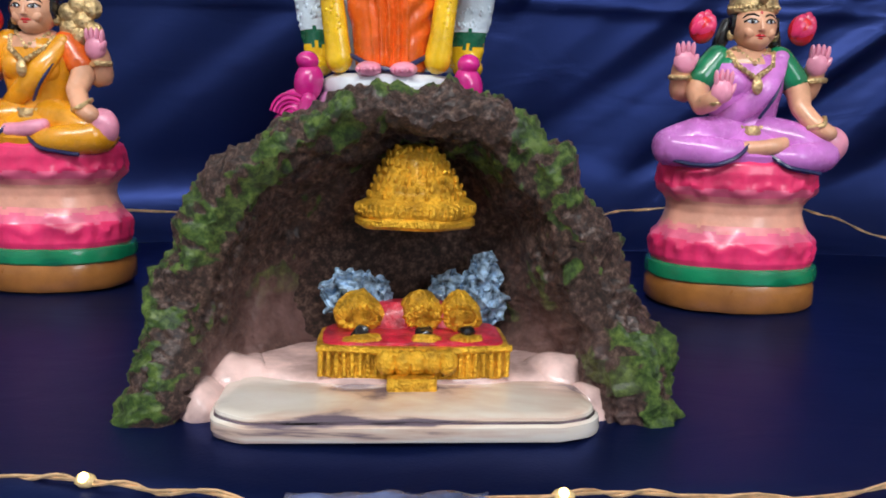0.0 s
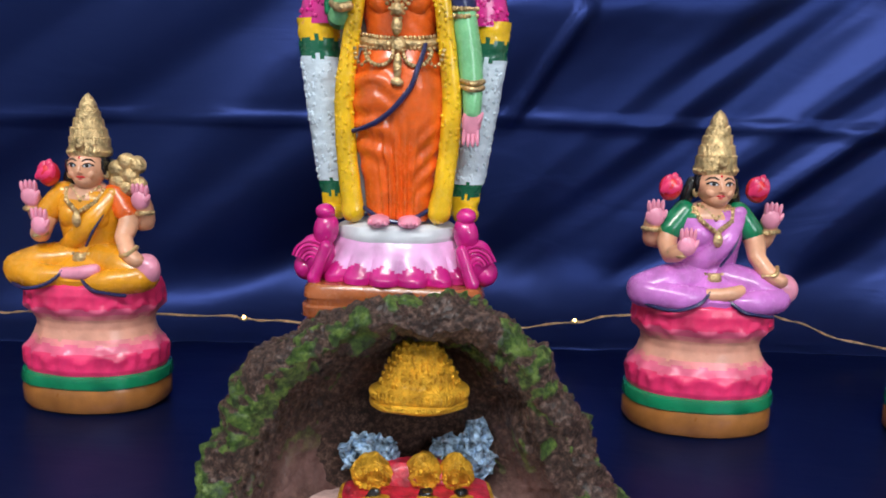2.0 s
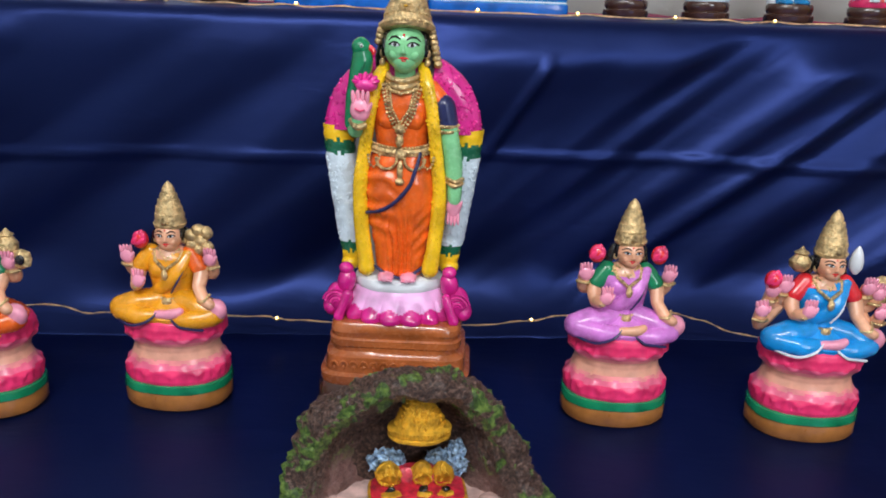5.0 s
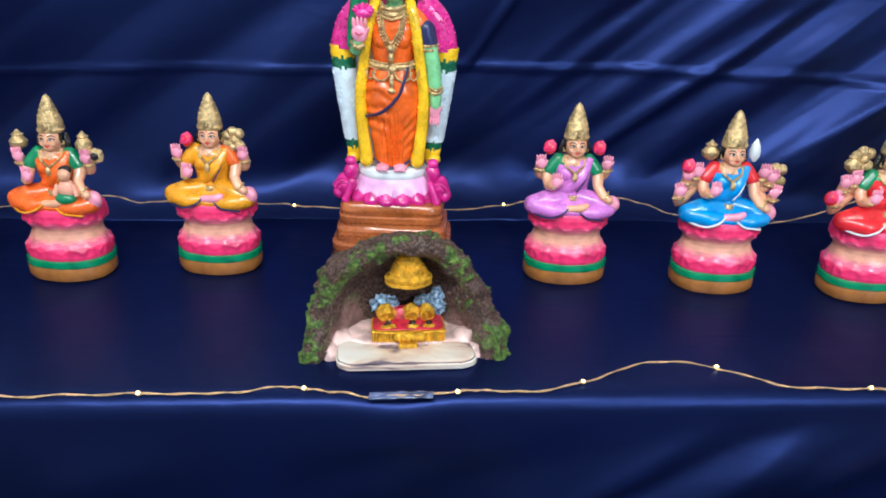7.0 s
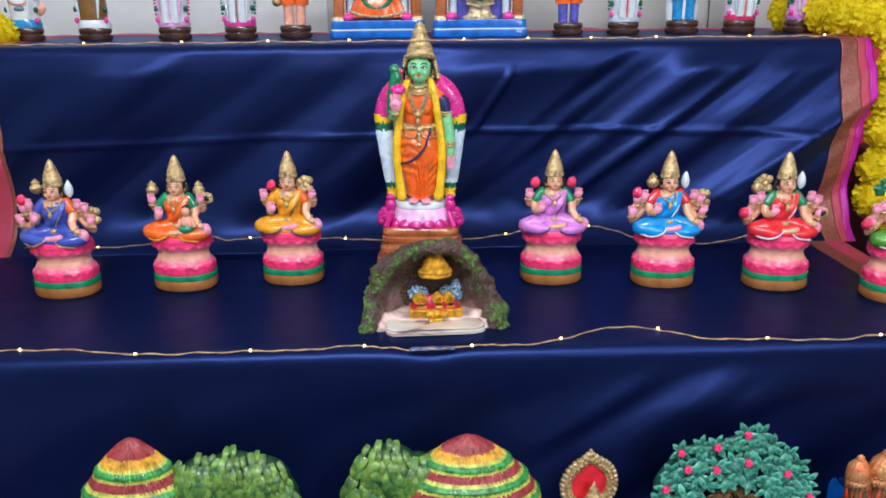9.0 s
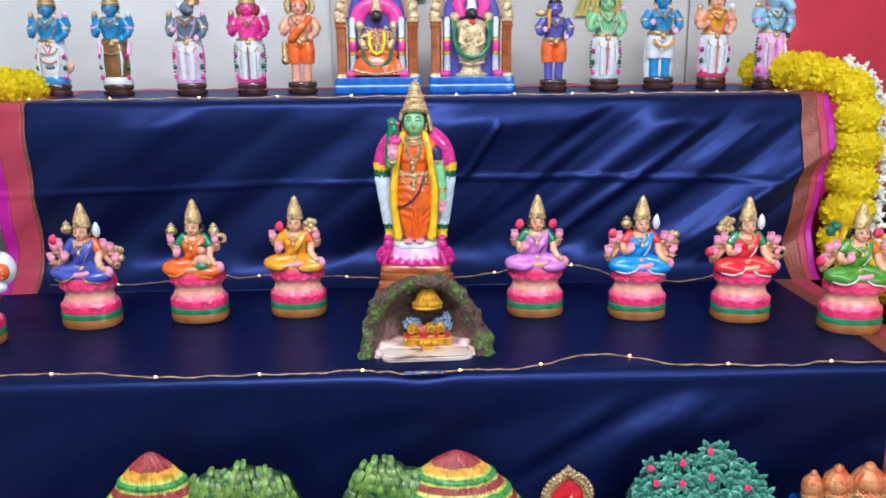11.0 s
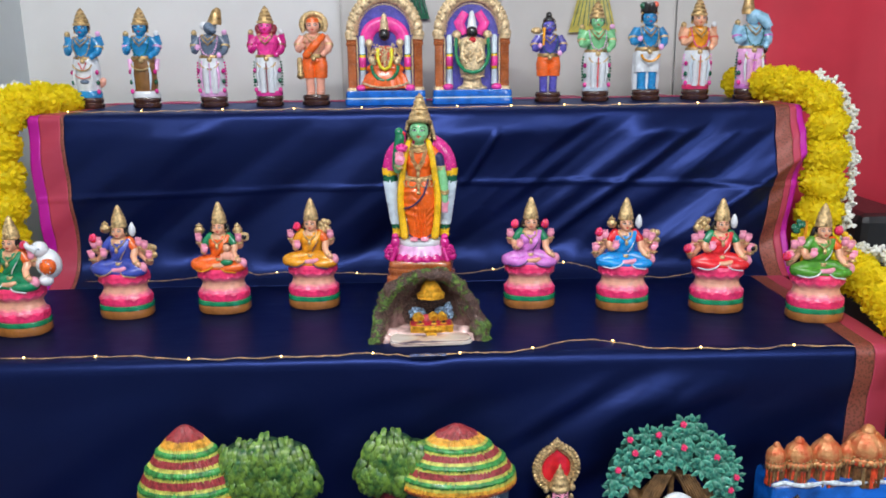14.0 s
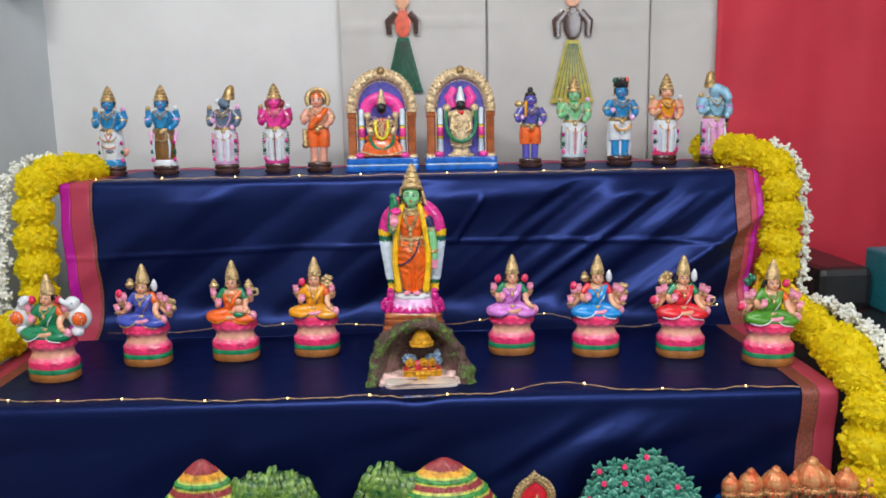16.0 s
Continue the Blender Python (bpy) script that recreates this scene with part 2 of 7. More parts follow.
    def palm_of(self, x, y, z, w, h, key, tilt=0.0):
        """An open palm with the fingers held together."""
        self.ell((x, y, z), (w, w * 0.55, h * 0.62), key, (0, tilt, 0), 14, 10)
        for j in range(4):
            u = (j - 1.5) * w * 0.44
            a = radians(tilt)
            zz = h * (0.62 - 0.05 * abs(j - 1.4))
            self.ell((x + u * math.cos(a) + zz * math.sin(a), y - w * 0.12, z - u * math.sin(a) + zz * math.cos(a)), (w * 0.25, w * 0.32, h * 0.46), key, (12, tilt + 3 * (j - 1.5), 0), 8, 6)
        self.ell((x + w * 0.85, y - w * 0.2, z + h * 0.1), (w * 0.26, w * 0.3, h * 0.34), key, (0, 24 + tilt, 0), 8, 6)
        return self

    def mesh(self, name, rough=0.0, freq=80.0, sharp=40):
        if rough:
            self.v = [tuple(Vector(p) + rough * noise.noise_vector(Vector(p) * freq)) for p in self.v]
        me = bpy.data.meshes.new(name)
        me.from_pydata(self.v, [], self.f)
        for k in self.names:
            me.materials.append(P[k])
        me.polygons.foreach_set("material_index", self.m)
        me.polygons.foreach_set("use_smooth", [True] * len(self.f))
        me.update()
        bm = bmesh.new()
        bm.from_mesh(me)
        bmesh.ops.recalc_face_normals(bm, faces=bm.faces)
        bm.to_mesh(me)
        bm.free()
        me.set_sharp_from_angle(angle=radians(sharp))
        return me

    def thing(self, name, m, label, category, group="", rough=0.0006):
        ob = new(name, self.mesh(name, rough))
        ob.matrix_world = m
        return tagged(ob, label, category, group)

    def part(self, name, parent, label="", rough=0.0, at=(0, 0, 0), sharp=40):
        ob = new(name, self.mesh(name, rough, sharp=sharp))
        ob.parent = parent
        ob.location = at
        return tagged(ob, label)


def empty(name, m, label, category, group=""):
    ob = new(name)
    ob.matrix_world = m
    ob.empty_display_size = 0.02
    return tagged(ob, label, category, group)


def arc(cx, cz, rx, rz, a0, a1, n, y):
    return [(cx + rx * math.cos(radians(a0 + (a1 - a0) * k / n)), y, cz + rz * math.sin(radians(a0 + (a1 - a0) * k / n))) for k in range(n + 1)]


def sheet(name, fn, nu, nv, material, thick=0.0015):
    """A grid fn(a, b), a and b from 0 to 1, given a little thickness."""
    vs, fs = [], []
    for j in range(nv + 1):
        for i in range(nu + 1):
            vs.append(fn(i / nu, j / nv))
    w = nu + 1
    for j in range(nv):
        for i in range(nu):
            fs.append((j * w + i, j * w + i + 1, (j + 1) * w + i + 1, (j + 1) * w + i))
    me = bpy.data.meshes.new(name)
    me.from_pydata(vs, [], fs)
    me.polygons.foreach_set("use_smooth", [True] * len(fs))
    me.materials.append(material)
    ob = new(name, me)
    if thick:
        s = ob.modifiers.new("thickness", "SOLIDIFY")
        s.thickness, s.offset = thick, -1
    return ob


def plain_box(name, u0, u1, v0, v1, z0, z1, material, label, category, kind="structure", bevel=0.004):
    bm = bmesh.new()
    bmesh.ops.create_cube(bm, size=1, matrix=Matrix.LocRotScale(((u0 + u1) / 2, (v0 + v1) / 2, (z0 + z1) / 2), None, (u1 - u0, v1 - v0, z1 - z0)))
    if bevel:
        bmesh.ops.bevel(bm, geom=list(bm.edges), offset=bevel, segments=2, affect="EDGES", profile=0.5)
    bm.transform(Matrix.Rotation(TURN, 4, "Z"))
    me = bpy.data.meshes.new(name)
    bm.to_mesh(me)
    bm.free()
    me.materials.append(material)
    return tagged(new(name, me), label, category, "", kind)


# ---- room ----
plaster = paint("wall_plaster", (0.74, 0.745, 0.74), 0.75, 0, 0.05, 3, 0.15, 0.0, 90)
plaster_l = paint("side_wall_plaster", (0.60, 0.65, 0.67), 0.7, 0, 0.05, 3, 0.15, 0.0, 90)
# floor is out of view; dark colour keeps reflections in the hanging cloth dim
floor_m = paint("dim_floor", (0.13, 0.11, 0.10), 0.35, 0, 0.12, 4, 0.05)
plain_box("wall_back", -0.964, 2.6, 0.95, 1.05, -0.72, 2.05, plaster, "white painted plaster back wall", "wall", bevel=0)
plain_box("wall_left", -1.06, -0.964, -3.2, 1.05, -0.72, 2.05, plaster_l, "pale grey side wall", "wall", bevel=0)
plain_box("wall_right", 2.6, 2.7, -3.2, 1.05, -0.72, 2.05, plaster, "white painted plaster side wall", "wall", bevel=0)
plain_box("wall_front", -1.06, 2.7, -3.3, -3.2, -0.72, 2.05, plaster, "white painted plaster wall", "wall", bevel=0)
plain_box("ceiling", -1.06, 2.7, -3.3, 1.05, 2.05, 2.12, plaster, "white painted ceiling", "ceiling", bevel=0)
plain_box("floor", -1.06, 2.7, -3.3, 1.05, -0.8, -0.72, floor_m, "unseen floor coloured dark to dim reflections in the cloth", "floor", bevel=0)

# ---- satin cloth over the steps ----


def satin(name, c, tint, rough=0.36, metal=0.0):
    m = bpy.data.materials.new(name)
    m.use_nodes = True
    nt = m.node_tree
    b = nt.nodes["Principled BSDF"]
    tc = nt.nodes.new("ShaderNodeTexCoord")
    n1 = nt.nodes.new("ShaderNodeTexNoise")
    n1.inputs["Scale"].default_value = 5
    n1.inputs["Detail"].default_value = 5
    nt.links.new(tc.outputs["Object"], n1.inputs["Vector"])
    mix = nt.nodes.new("ShaderNodeMix")
    mix.data_type = "RGBA"
    mix.inputs["A"].default_value = (*[x * 0.75 for x in c], 1)
    mix.inputs["B"].default_value = (*[x * 1.25 for x in c], 1)
    nt.links.new(n1.outputs["Fac"], mix.inputs["Factor"])
    nt.links.new(mix.outputs["Result"], b.inputs["Base Color"])
    wv = nt.nodes.new("ShaderNodeTexNoise")
    wv.inputs["Scale"].default_value = 900
    nt.links.new(tc.outputs["Object"], wv.inputs["Vector"])
    bp = nt.nodes.new("ShaderNodeBump")
    bp.inputs["Strength"].default_value = 0.12
    bp.inputs["Distance"].default_value = 0.0006
    nt.links.new(wv.outputs["Fac"], bp.inputs["Height"])
    mp = nt.nodes.new("ShaderNodeMapping")
    mp.inputs["Rotation"].default_value = (0.3, 0.5, 0.2)
    mp.inputs["Scale"].default_value = (0.45, 1.0, 1.25)
    nt.links.new(tc.outputs["Object"], mp.inputs["Vector"])
    wr = nt.nodes.new("ShaderNodeTexNoise")
    wr.inputs["Scale"].default_value, wr.inputs["Detail"].default_value, wr.inputs["Distortion"].default_value = 22, 3, 0.8
    nt.links.new(mp.outputs["Vector"], wr.inputs["Vector"])
    bw = nt.nodes.new("ShaderNodeBump")
    bw.inputs["Strength"].default_value, bw.inputs["Distance"].default_value = 0.09, 0.008
    nt.links.new(wr.outputs["Fac"], bw.inputs["Height"])
    nt.links.new(bp.outputs["Normal"], bw.inputs["Normal"])
    nt.links.new(bw.outputs["Normal"], b.inputs["Normal"])
    b.inputs["Roughness"].default_value = rough
    b.inputs["Metallic"].default_value = metal
    b.inputs["Specular IOR Level"].default_value = 0.6
    b.inputs["Specular Tint"].default_value = (*tint, 1)
    b.inputs["Sheen Weight"].default_value = 0.01
    b.inputs["Sheen Tint"].default_value = (*tint, 1)
    b.inputs["Sheen Roughness"].default_value = 0.4
    return m


def zari(name):
    """Woven pink and gold border with small motifs."""
    m = paint(name, (0.42, 0.06, 0.10), 0.42, 0.25, 0.25, 30, 0.2, 0.0, 700)
    nt = m.node_tree
    b = nt.nodes["Principled BSDF"]
    tc = nt.nodes.new("ShaderNodeTexCoord")
    vo = nt.nodes.new("ShaderNodeTexVoronoi")
    vo.inputs["Scale"].default_value = 230
    nt.links.new(tc.outputs["Object"], vo.inputs["Vector"])
    r = nt.nodes.new("ShaderNodeValToRGB")
    r.color_ramp.elements[0].position, r.color_ramp.elements[0].color = 0.25, (0.13, 0.045, 0.03, 1)
    r.color_ramp.elements[1].position, r.color_ramp.elements[1].color = 0.5, (0.27, 0.075, 0.055, 1)
    nt.links.new(vo.outputs["Distance"], r.inputs["Fac"])
    nt.links.new(r.outputs["Color"], b.inputs["Base Color"])
    return m


navy_satin = satin("navy_satin", (0.0073, 0.0136, 0.073), (0.35, 0.5, 1.0), 0.36, 0.62)
zari_m = zari("zari_border")
plum = satin("plum_satin", (0.40, 0.045, 0.085), (1.0, 0.5, 0.6), 0.45)
fuchsia = satin("fuchsia_satin", (0.42, 0.01, 0.30), (1.0, 0.5, 0.9), 0.4)
wood = paint("step_board", (0.25, 0.16, 0.09), 0.6, 0, 0.25, 12)


def profile(points, radii):
    """Rounds the corners of a polyline in (v, z); gives points at even steps with normals."""
    out = [Vector(points[0])]
    for k in range(1, len(points) - 1):
        p, a, b = Vector(points[k]), Vector(points[k - 1]), Vector(points[k + 1])
        r = radii[k]
        s, e = p + (a - p).normalized() * r, p + (b - p).normalized() * r
        for j in range(9):
            t = j / 8
            out.append(s.lerp(p, t).lerp(p.lerp(e, t), t))
    out.append(Vector(points[-1]))
    ls = [0.0]
    for k in range(1, len(out)):
        ls.append(ls[-1] + (out[k] - out[k - 1]).length)

    def at(b):
        d = b * ls[-1]
        k = 1
        while k < len(ls) - 1 and ls[k] < d:
            k += 1
        t = (d - ls[k - 1]) / max(1e-9, ls[k] - ls[k - 1])
        p = out[k - 1].lerp(out[k], t)
        d2 = (out[min(k + 1, len(out) - 1)] - out[k - 1]).normalized()
        return p, Vector((d2.y, -d2.x))

    return at


def folds_top(u, z):
    """Slanting pulls across the hanging part of the upper cloth."""
    hang = smooth(z, 0.345, 0.29) * (0.35 + 0.65 * smooth(z, -0.01, 0.08))
    s = u * 0.72 - z * 0.95
    w = 0.5 * noise.noise(Vector((s * 3.0, u * 0.8, 3.1)))
    d = 0.017 * noise.noise(Vector((s * 6.0 + w, (u + z) * 1.2, 0.4)))
    d += 0.0115 * noise.noise(Vector((s * 13, (u + z) * 1.7, 7.7)))
    sharp = 1 - 2.2 * abs(noise.noise(Vector((s * 9.5 + 0.4 * w, (u + z) * 0.9, 12.5))))
    d += 0.0070 * max(0.0, sharp) ** 1.6 * smooth(u, -0.35, 0.25)
    d += 0.0012 * (1 - 2 * abs(noise.noise(Vector((s * 24, (u + z) * 2.2, 21.0))))) * smooth(u, -0.1, 0.4)
    d += 0.0012 * noise.noise(Vector((s * 30, (u + z) * 3.0, 1.7)))
    d *= 0.68 + 0.40 * smooth(u, -0.2, 0.45)
    zc = 0.185 + 0.010 * math.sin(u * 3 + 1) + 0.004 * noise.noise(Vector((u * 6, 0, 0)))
    crease = 0.0018 * math.exp(-((z - zc) / 0.004) ** 2)
    ridge = 0.004 * math.exp(-((u * 0.85 - z * 0.55 + 0.005) / 0.006) ** 2) * smooth(z, 0.18, 0.21) * smooth(z, 0.31, 0.28)
    crease += ridge
    return hang * (d + crease)


def folds_mid(u, v, z):
    flat = 0.0012 * noise.noise(Vector((u * 6, v * 9, 2.2))) + 0.0006 * noise.noise(Vector((u * 30, v * 18, 5)))
    hang = smooth(z, -0.005, -0.09)
    s = u * 0.55 - z * 0.85
    d = 0.017 * noise.noise(Vector((s * 5.5, (u + z) * 0.9, 9.0))) + 0.008 * noise.noise(Vector((s * 16, (u + z) * 1.2, 4.0)))
    pull = sum(h * math.exp(-((s - c) / 0.011) ** 2) for c, h in ((0.203, 0.006), (0.229, -0.006), (0.258, 0.005), (0.292, -0.004))) * smooth(z, -0.22, -0.04) * smooth(u, -0.05, 0.12)
    return flat * (1 - hang) + hang * (d * (0.5 + 0.6 * smooth(u, -0.2, 0.5)) + pull)


TOP_Z = 0.342
prof_top = profile([(0.86, TOP_Z), (0.458, TOP_Z), (0.432, 0.03), (0.38, -0.001)], [0, 0.014, 0.045, 0])
prof_mid = profile([(0.415, 0.0), (-0.036, 0.0), (-0.050, -0.33), (-0.11, -0.344), (-0.62, -0.344), (-0.64, -0.70)], [0, 0.016, 0.03, 0.02, 0.016, 0])


def cloth_top(u0, u1, end=0):
    def fn(a, b):
        u = u0 + (u1 - u0) * a
        p, n = prof_top(b)
        d = folds_top(u, p.y)
        u += smooth(p.y, 0.33, 0.05) * (0.012 * smooth(-u, 0.3, 0.685) - 0.022 * smooth(u, 0.4, 0.762))
        return W(u, p.x - n.x * d * -1 - d * 0.9, p.y + 0.0)
    return fn


def cloth_mid(u0, u1, end=0):
    def fn(a, b):
        u = u0 + (u1 - u0) * a
        p, n = prof_mid(b)
        d = folds_mid(u, p.x, p.y)
        dip = -0.006 * math.exp(-((u - 0.03) / 0.035) ** 2) * math.exp(-((p.x + 0.03) / 0.03) ** 2) if p.y > -0.05 else 0
        hang = smooth(p.y, -0.005, -0.09)
        if p.x > -0.2:
            u += (-0.03 if u < 0 else -0.014) * smooth(p.y, -0.02, -0.25) * smooth(abs(u), 0.45, 0.7)
        return W(u, p.x - d * hang, p.y + d * (1 - hang) + dip)
    return fn


def cloth(name, label, fn_maker, spans, nv):
    base = empty(name, Matrix.Identity(4), label, "cloth")
    for part_name, u0, u1, material, nu, end, lab in spans:
        ob = sheet(part_name, fn_maker(u0, u1, end), nu, nv, material)
        ob.parent = base
        tagged(ob, lab)
    return base


plain_box("display_step", -0.745, 0.80, 0.485, 0.87, -0.72, 0.336, wood, "wooden step under the draped cloth", "step")
plain_box("display_step", -0.79, 0.75, 0.01, 0.48, -0.72, -0.008, wood, "wooden step under the draped cloth", "step")
plain_box("display_step", -0.9, 0.9, -0.6, -0.06, -0.72, -0.352, wood, "wooden step under the draped cloth", "step")
cloth("satin_cloth", "navy blue satin sari with pink border draped over upper step", cloth_top, [
    ("cloth_panel", -0.685, 0.762, navy_satin, 420, 0, ""),
    ("gold_border", 0.762, 0.792, zari_m, 12, 1, "gold woven border"), ("plum_border", 0.792, 0.806, plum, 4, 1, "plum border"), ("fuchsia_edge", 0.806, 0.818, fuchsia, 4, 1, "fuchsia edge"),
    ("gold_border", -0.692, -0.685, zari_m, 4, -1, "gold woven border"), ("plum_border", -0.735, -0.692, plum, 12, -1, "plum border"), ("fuchsia_edge", -0.757, -0.735, fuchsia, 6, -1, "fuchsia edge")], 150)
cloth("satin_cloth", "navy blue satin sari with pink border covering lower steps", cloth_mid, [
    ("cloth_panel", -0.735, 0.705, navy_satin, 380, 0, ""),
    ("gold_border", 0.705, 0.735, zari_m, 12, 1, "gold woven border"), ("plum_border", 0.735, 0.77, plum, 10, 1, "plum border"),
    ("gold_border", -0.760, -0.735, zari_m, 8, -1, "gold woven border"), ("plum_border", -0.805, -0.760, plum, 10, -1, "plum border")], 240)
back_edge = sheet("cloth_edging", lambda a, b: W(-0.72 + 1.5 * a, 0.80 + 0.05 * b, TOP_Z + 0.003 + 0.012 * max(0, noise.noise(Vector((a * 14, b, 1)))) * b), 90, 4, paint("pink_edging", (0.55, 0.05, 0.16), 0.5))
tagged(back_edge, "pink edging of the sari along the step back", "cloth")

# ---- wall hangings ----
paper = paint("printed_paper", (0.56, 0.545, 0.52), 0.55, 0, 0.05, 5, 0.1, 0.0, 60)
red_cloth = satin("red_curtain", (0.55, 0.025, 0.05), (1, 0.7, 0.7), 0.6)


def hanging(u0, u1, v, z0, z1, seed, material, label, name="wall_hanging", amp=0.006, creases=(0.72,)):
    def fn(a, b):
        u, z = u0 + (u1 - u0) * a, z0 + (z1 - z0) * b
        d = amp * noise.noise(Vector((u * 5, z * 0.9, seed))) + amp * 0.4 * noise.noise(Vector((u * 13, z * 2.5, seed + 5)))
        for c in creases:
            d += 0.0045 * math.exp(-((z - c - 0.004 * math.sin(u * 9)) / 0.006) ** 2)
        return W(u, v - d - 0.006 * abs(2 * a - 1) ** 3, z)
    return tagged(sheet(name, fn, 60, 90, material, 0.001), label, "wall hanging")


paper_a = hanging(-0.164, 0.238, 0.930, 0.30, 1.5, 1.0, paper, "off-white paper hanging with a printed green-skirted doll")
paper_b = hanging(0.242, 0.690, 0.927, 0.28, 1.5, 8.0, paper, "off-white paper hanging with a printed yellow-skirted doll")
hanging(0.694, 0.885, 0.930, 0.26, 1.5, 15.0, paper, "plain off-white paper hanging beside red curtain")
hanging(0.872, 1.9, 0.905, -0.70, 1.6, 22.0, red_cloth, "red cloth curtain hung over the wall", "curtain", 0.022, (0.42, 0.70))


def printed_doll(parent, u, v, z, skirt, body, s=1.0):
    """A flat printed figure of plain shapes."""
    c = Clay()
    c.lathe((0, 0, 0), [(0.062 * s, -0.17 * s), (0.058 * s, -0.16 * s), (0.018 * s, 0.0)], skirt, 1, 0.02, 24)
    for k in range(-4, 5):
        c.tube([(k * 0.003 * s, -0.0016, -0.01 * s), (k * 0.0125 * s, -0.0016, -0.155 * s)], 0.0012 * s, "dgreen" if skirt != "dgreen" else "black", 5, 0.3)
    c.ell((0, 0, 0.045 * s), (0.026 * s, 0.0012, 0.045 * s), body)
    for sx in (-1, 1):
        c.tube([(sx * 0.02 * s, 0, 0.075 * s), (sx * 0.045 * s, 0, 0.05 * s), (sx * 0.042 * s, 0, 0.01 * s)], [0.012 * s, 0.013 * s, 0.009 * s], "brown", 8, 0.1)
    c.ell((0, -0.0002, 0.115 * s), (0.022 * s, 0.0012, 0.026 * s), "skin")
    c.beads(arc(0, 0.1, 0.018, 0.03, 200, 340, 8, -0.001), 9, 0.002, "gold")
    ob = c.part("printed_figure", parent, "flat printed doll with flared skirt")
    ob.matrix_world = Matrix.Translation(W(u, v, z)) @ Matrix.Rotation(TURN, 4, "Z")


printed_doll(paper_a, 0.01, 0.917, 0.685, "dgreen", "coral", 0.86)
printed_doll(paper_b, 0.475, 0.914, 0.672, "olive", "brown", 1.0)

# ---- cave shrine model ----


def rock_material():
    m = bpy.data.materials.new("mossy_rock")
    m.use_nodes = True
    nt = m.node_tree
    b = nt.nodes["Principled BSDF"]
    tc = nt.nodes.new("ShaderNodeTexCoord")

    def tex(scale, detail=8, rough=0.6):
        n = nt.nodes.new("ShaderNodeTexNoise")
        n.inputs["Scale"].default_value, n.inputs["Detail"].default_value, n.inputs["Roughness"].default_value = scale, detail, rough
        nt.links.new(tc.outputs["Object"], n.inputs["Vector"])
        return n

    def ramp(src, stops):
        r = nt.nodes.new("ShaderNodeValToRGB")
        while len(r.color_ramp.elements) < len(stops):
            r.color_ramp.elements.new(0.5)
        for e, (p, c) in zip(r.color_ramp.elements, stops):
            e.position, e.color = p, (*c, 1)
        nt.links.new(src, r.inputs["Fac"])
        return r

    def mixed(f, a, bb):
        x = nt.nodes.new("ShaderNodeMix")
        x.data_type = "RGBA"
        nt.links.new(f, x.inputs["Factor"])
        nt.links.new(a, x.inputs["A"])
        nt.links.new(bb, x.inputs["B"])
        return x.outputs["Result"]

    base = ramp(tex(380, 10, 0.75).outputs["Fac"], [(0.38, (0.014, 0.006, 0.005)), (0.51, (0.105, 0.051, 0.038)), (0.65, (0.40, 0.25, 0.195))])
    moss = ramp(tex(210, 8, 0.7).outputs["Fac"], [(0.38, (0.020, 0.046, 0.008)), (0.5, (0.085, 0.180, 0.022)), (0.62, (0.26, 0.40, 0.07))])
    att = nt.nodes.new("ShaderNodeAttribute")
    att.attribute_name = "moss"
    add = nt.nodes.new("ShaderNodeMath")
    add.operation = "MULTIPLY_ADD"
    nt.links.new(att.outputs["Fac"], add.inputs[0])
    add.inputs[1].default_value = 0.42
    nt.links.new(tex(330, 9, 0.85).outputs["Fac"], add.inputs[2])
    mask = ramp(add.outputs[0], [(0.66, (0, 0, 0)), (0.80, (1, 1, 1))])
    col = mixed(mask.outputs["Color"], base.outputs["Color"], moss.outputs["Color"])
    pinkc = ramp(tex(90, 5).outputs["Fac"], [(0.3, (0.22, 0.10, 0.09)), (0.7, (0.55, 0.32, 0.29))])
    att2 = nt.nodes.new("ShaderNodeAttribute")
    att2.attribute_name = "pinkish"
    col = mixed(att2.outputs["Fac"], col, pinkc.outputs["Color"])
    nt.links.new(col, b.inputs["Base Color"])
    bp = nt.nodes.new("ShaderNodeBump")
    bp.inputs["Strength"].default_value, bp.inputs["Distance"].default_value = 1.0, 0.0045
    nt.links.new(tex(420, 9, 0.8).outputs["Fac"], bp.inputs["Height"])
    nt.links.new(bp.outputs["Normal"], b.inputs["Normal"])
    b.inputs["Roughness"].default_value = 0.5
    b.inputs["Coat Weight"].default_value = 0.4
    b.inputs["Coat Roughness"].default_value = 0.35
    return m


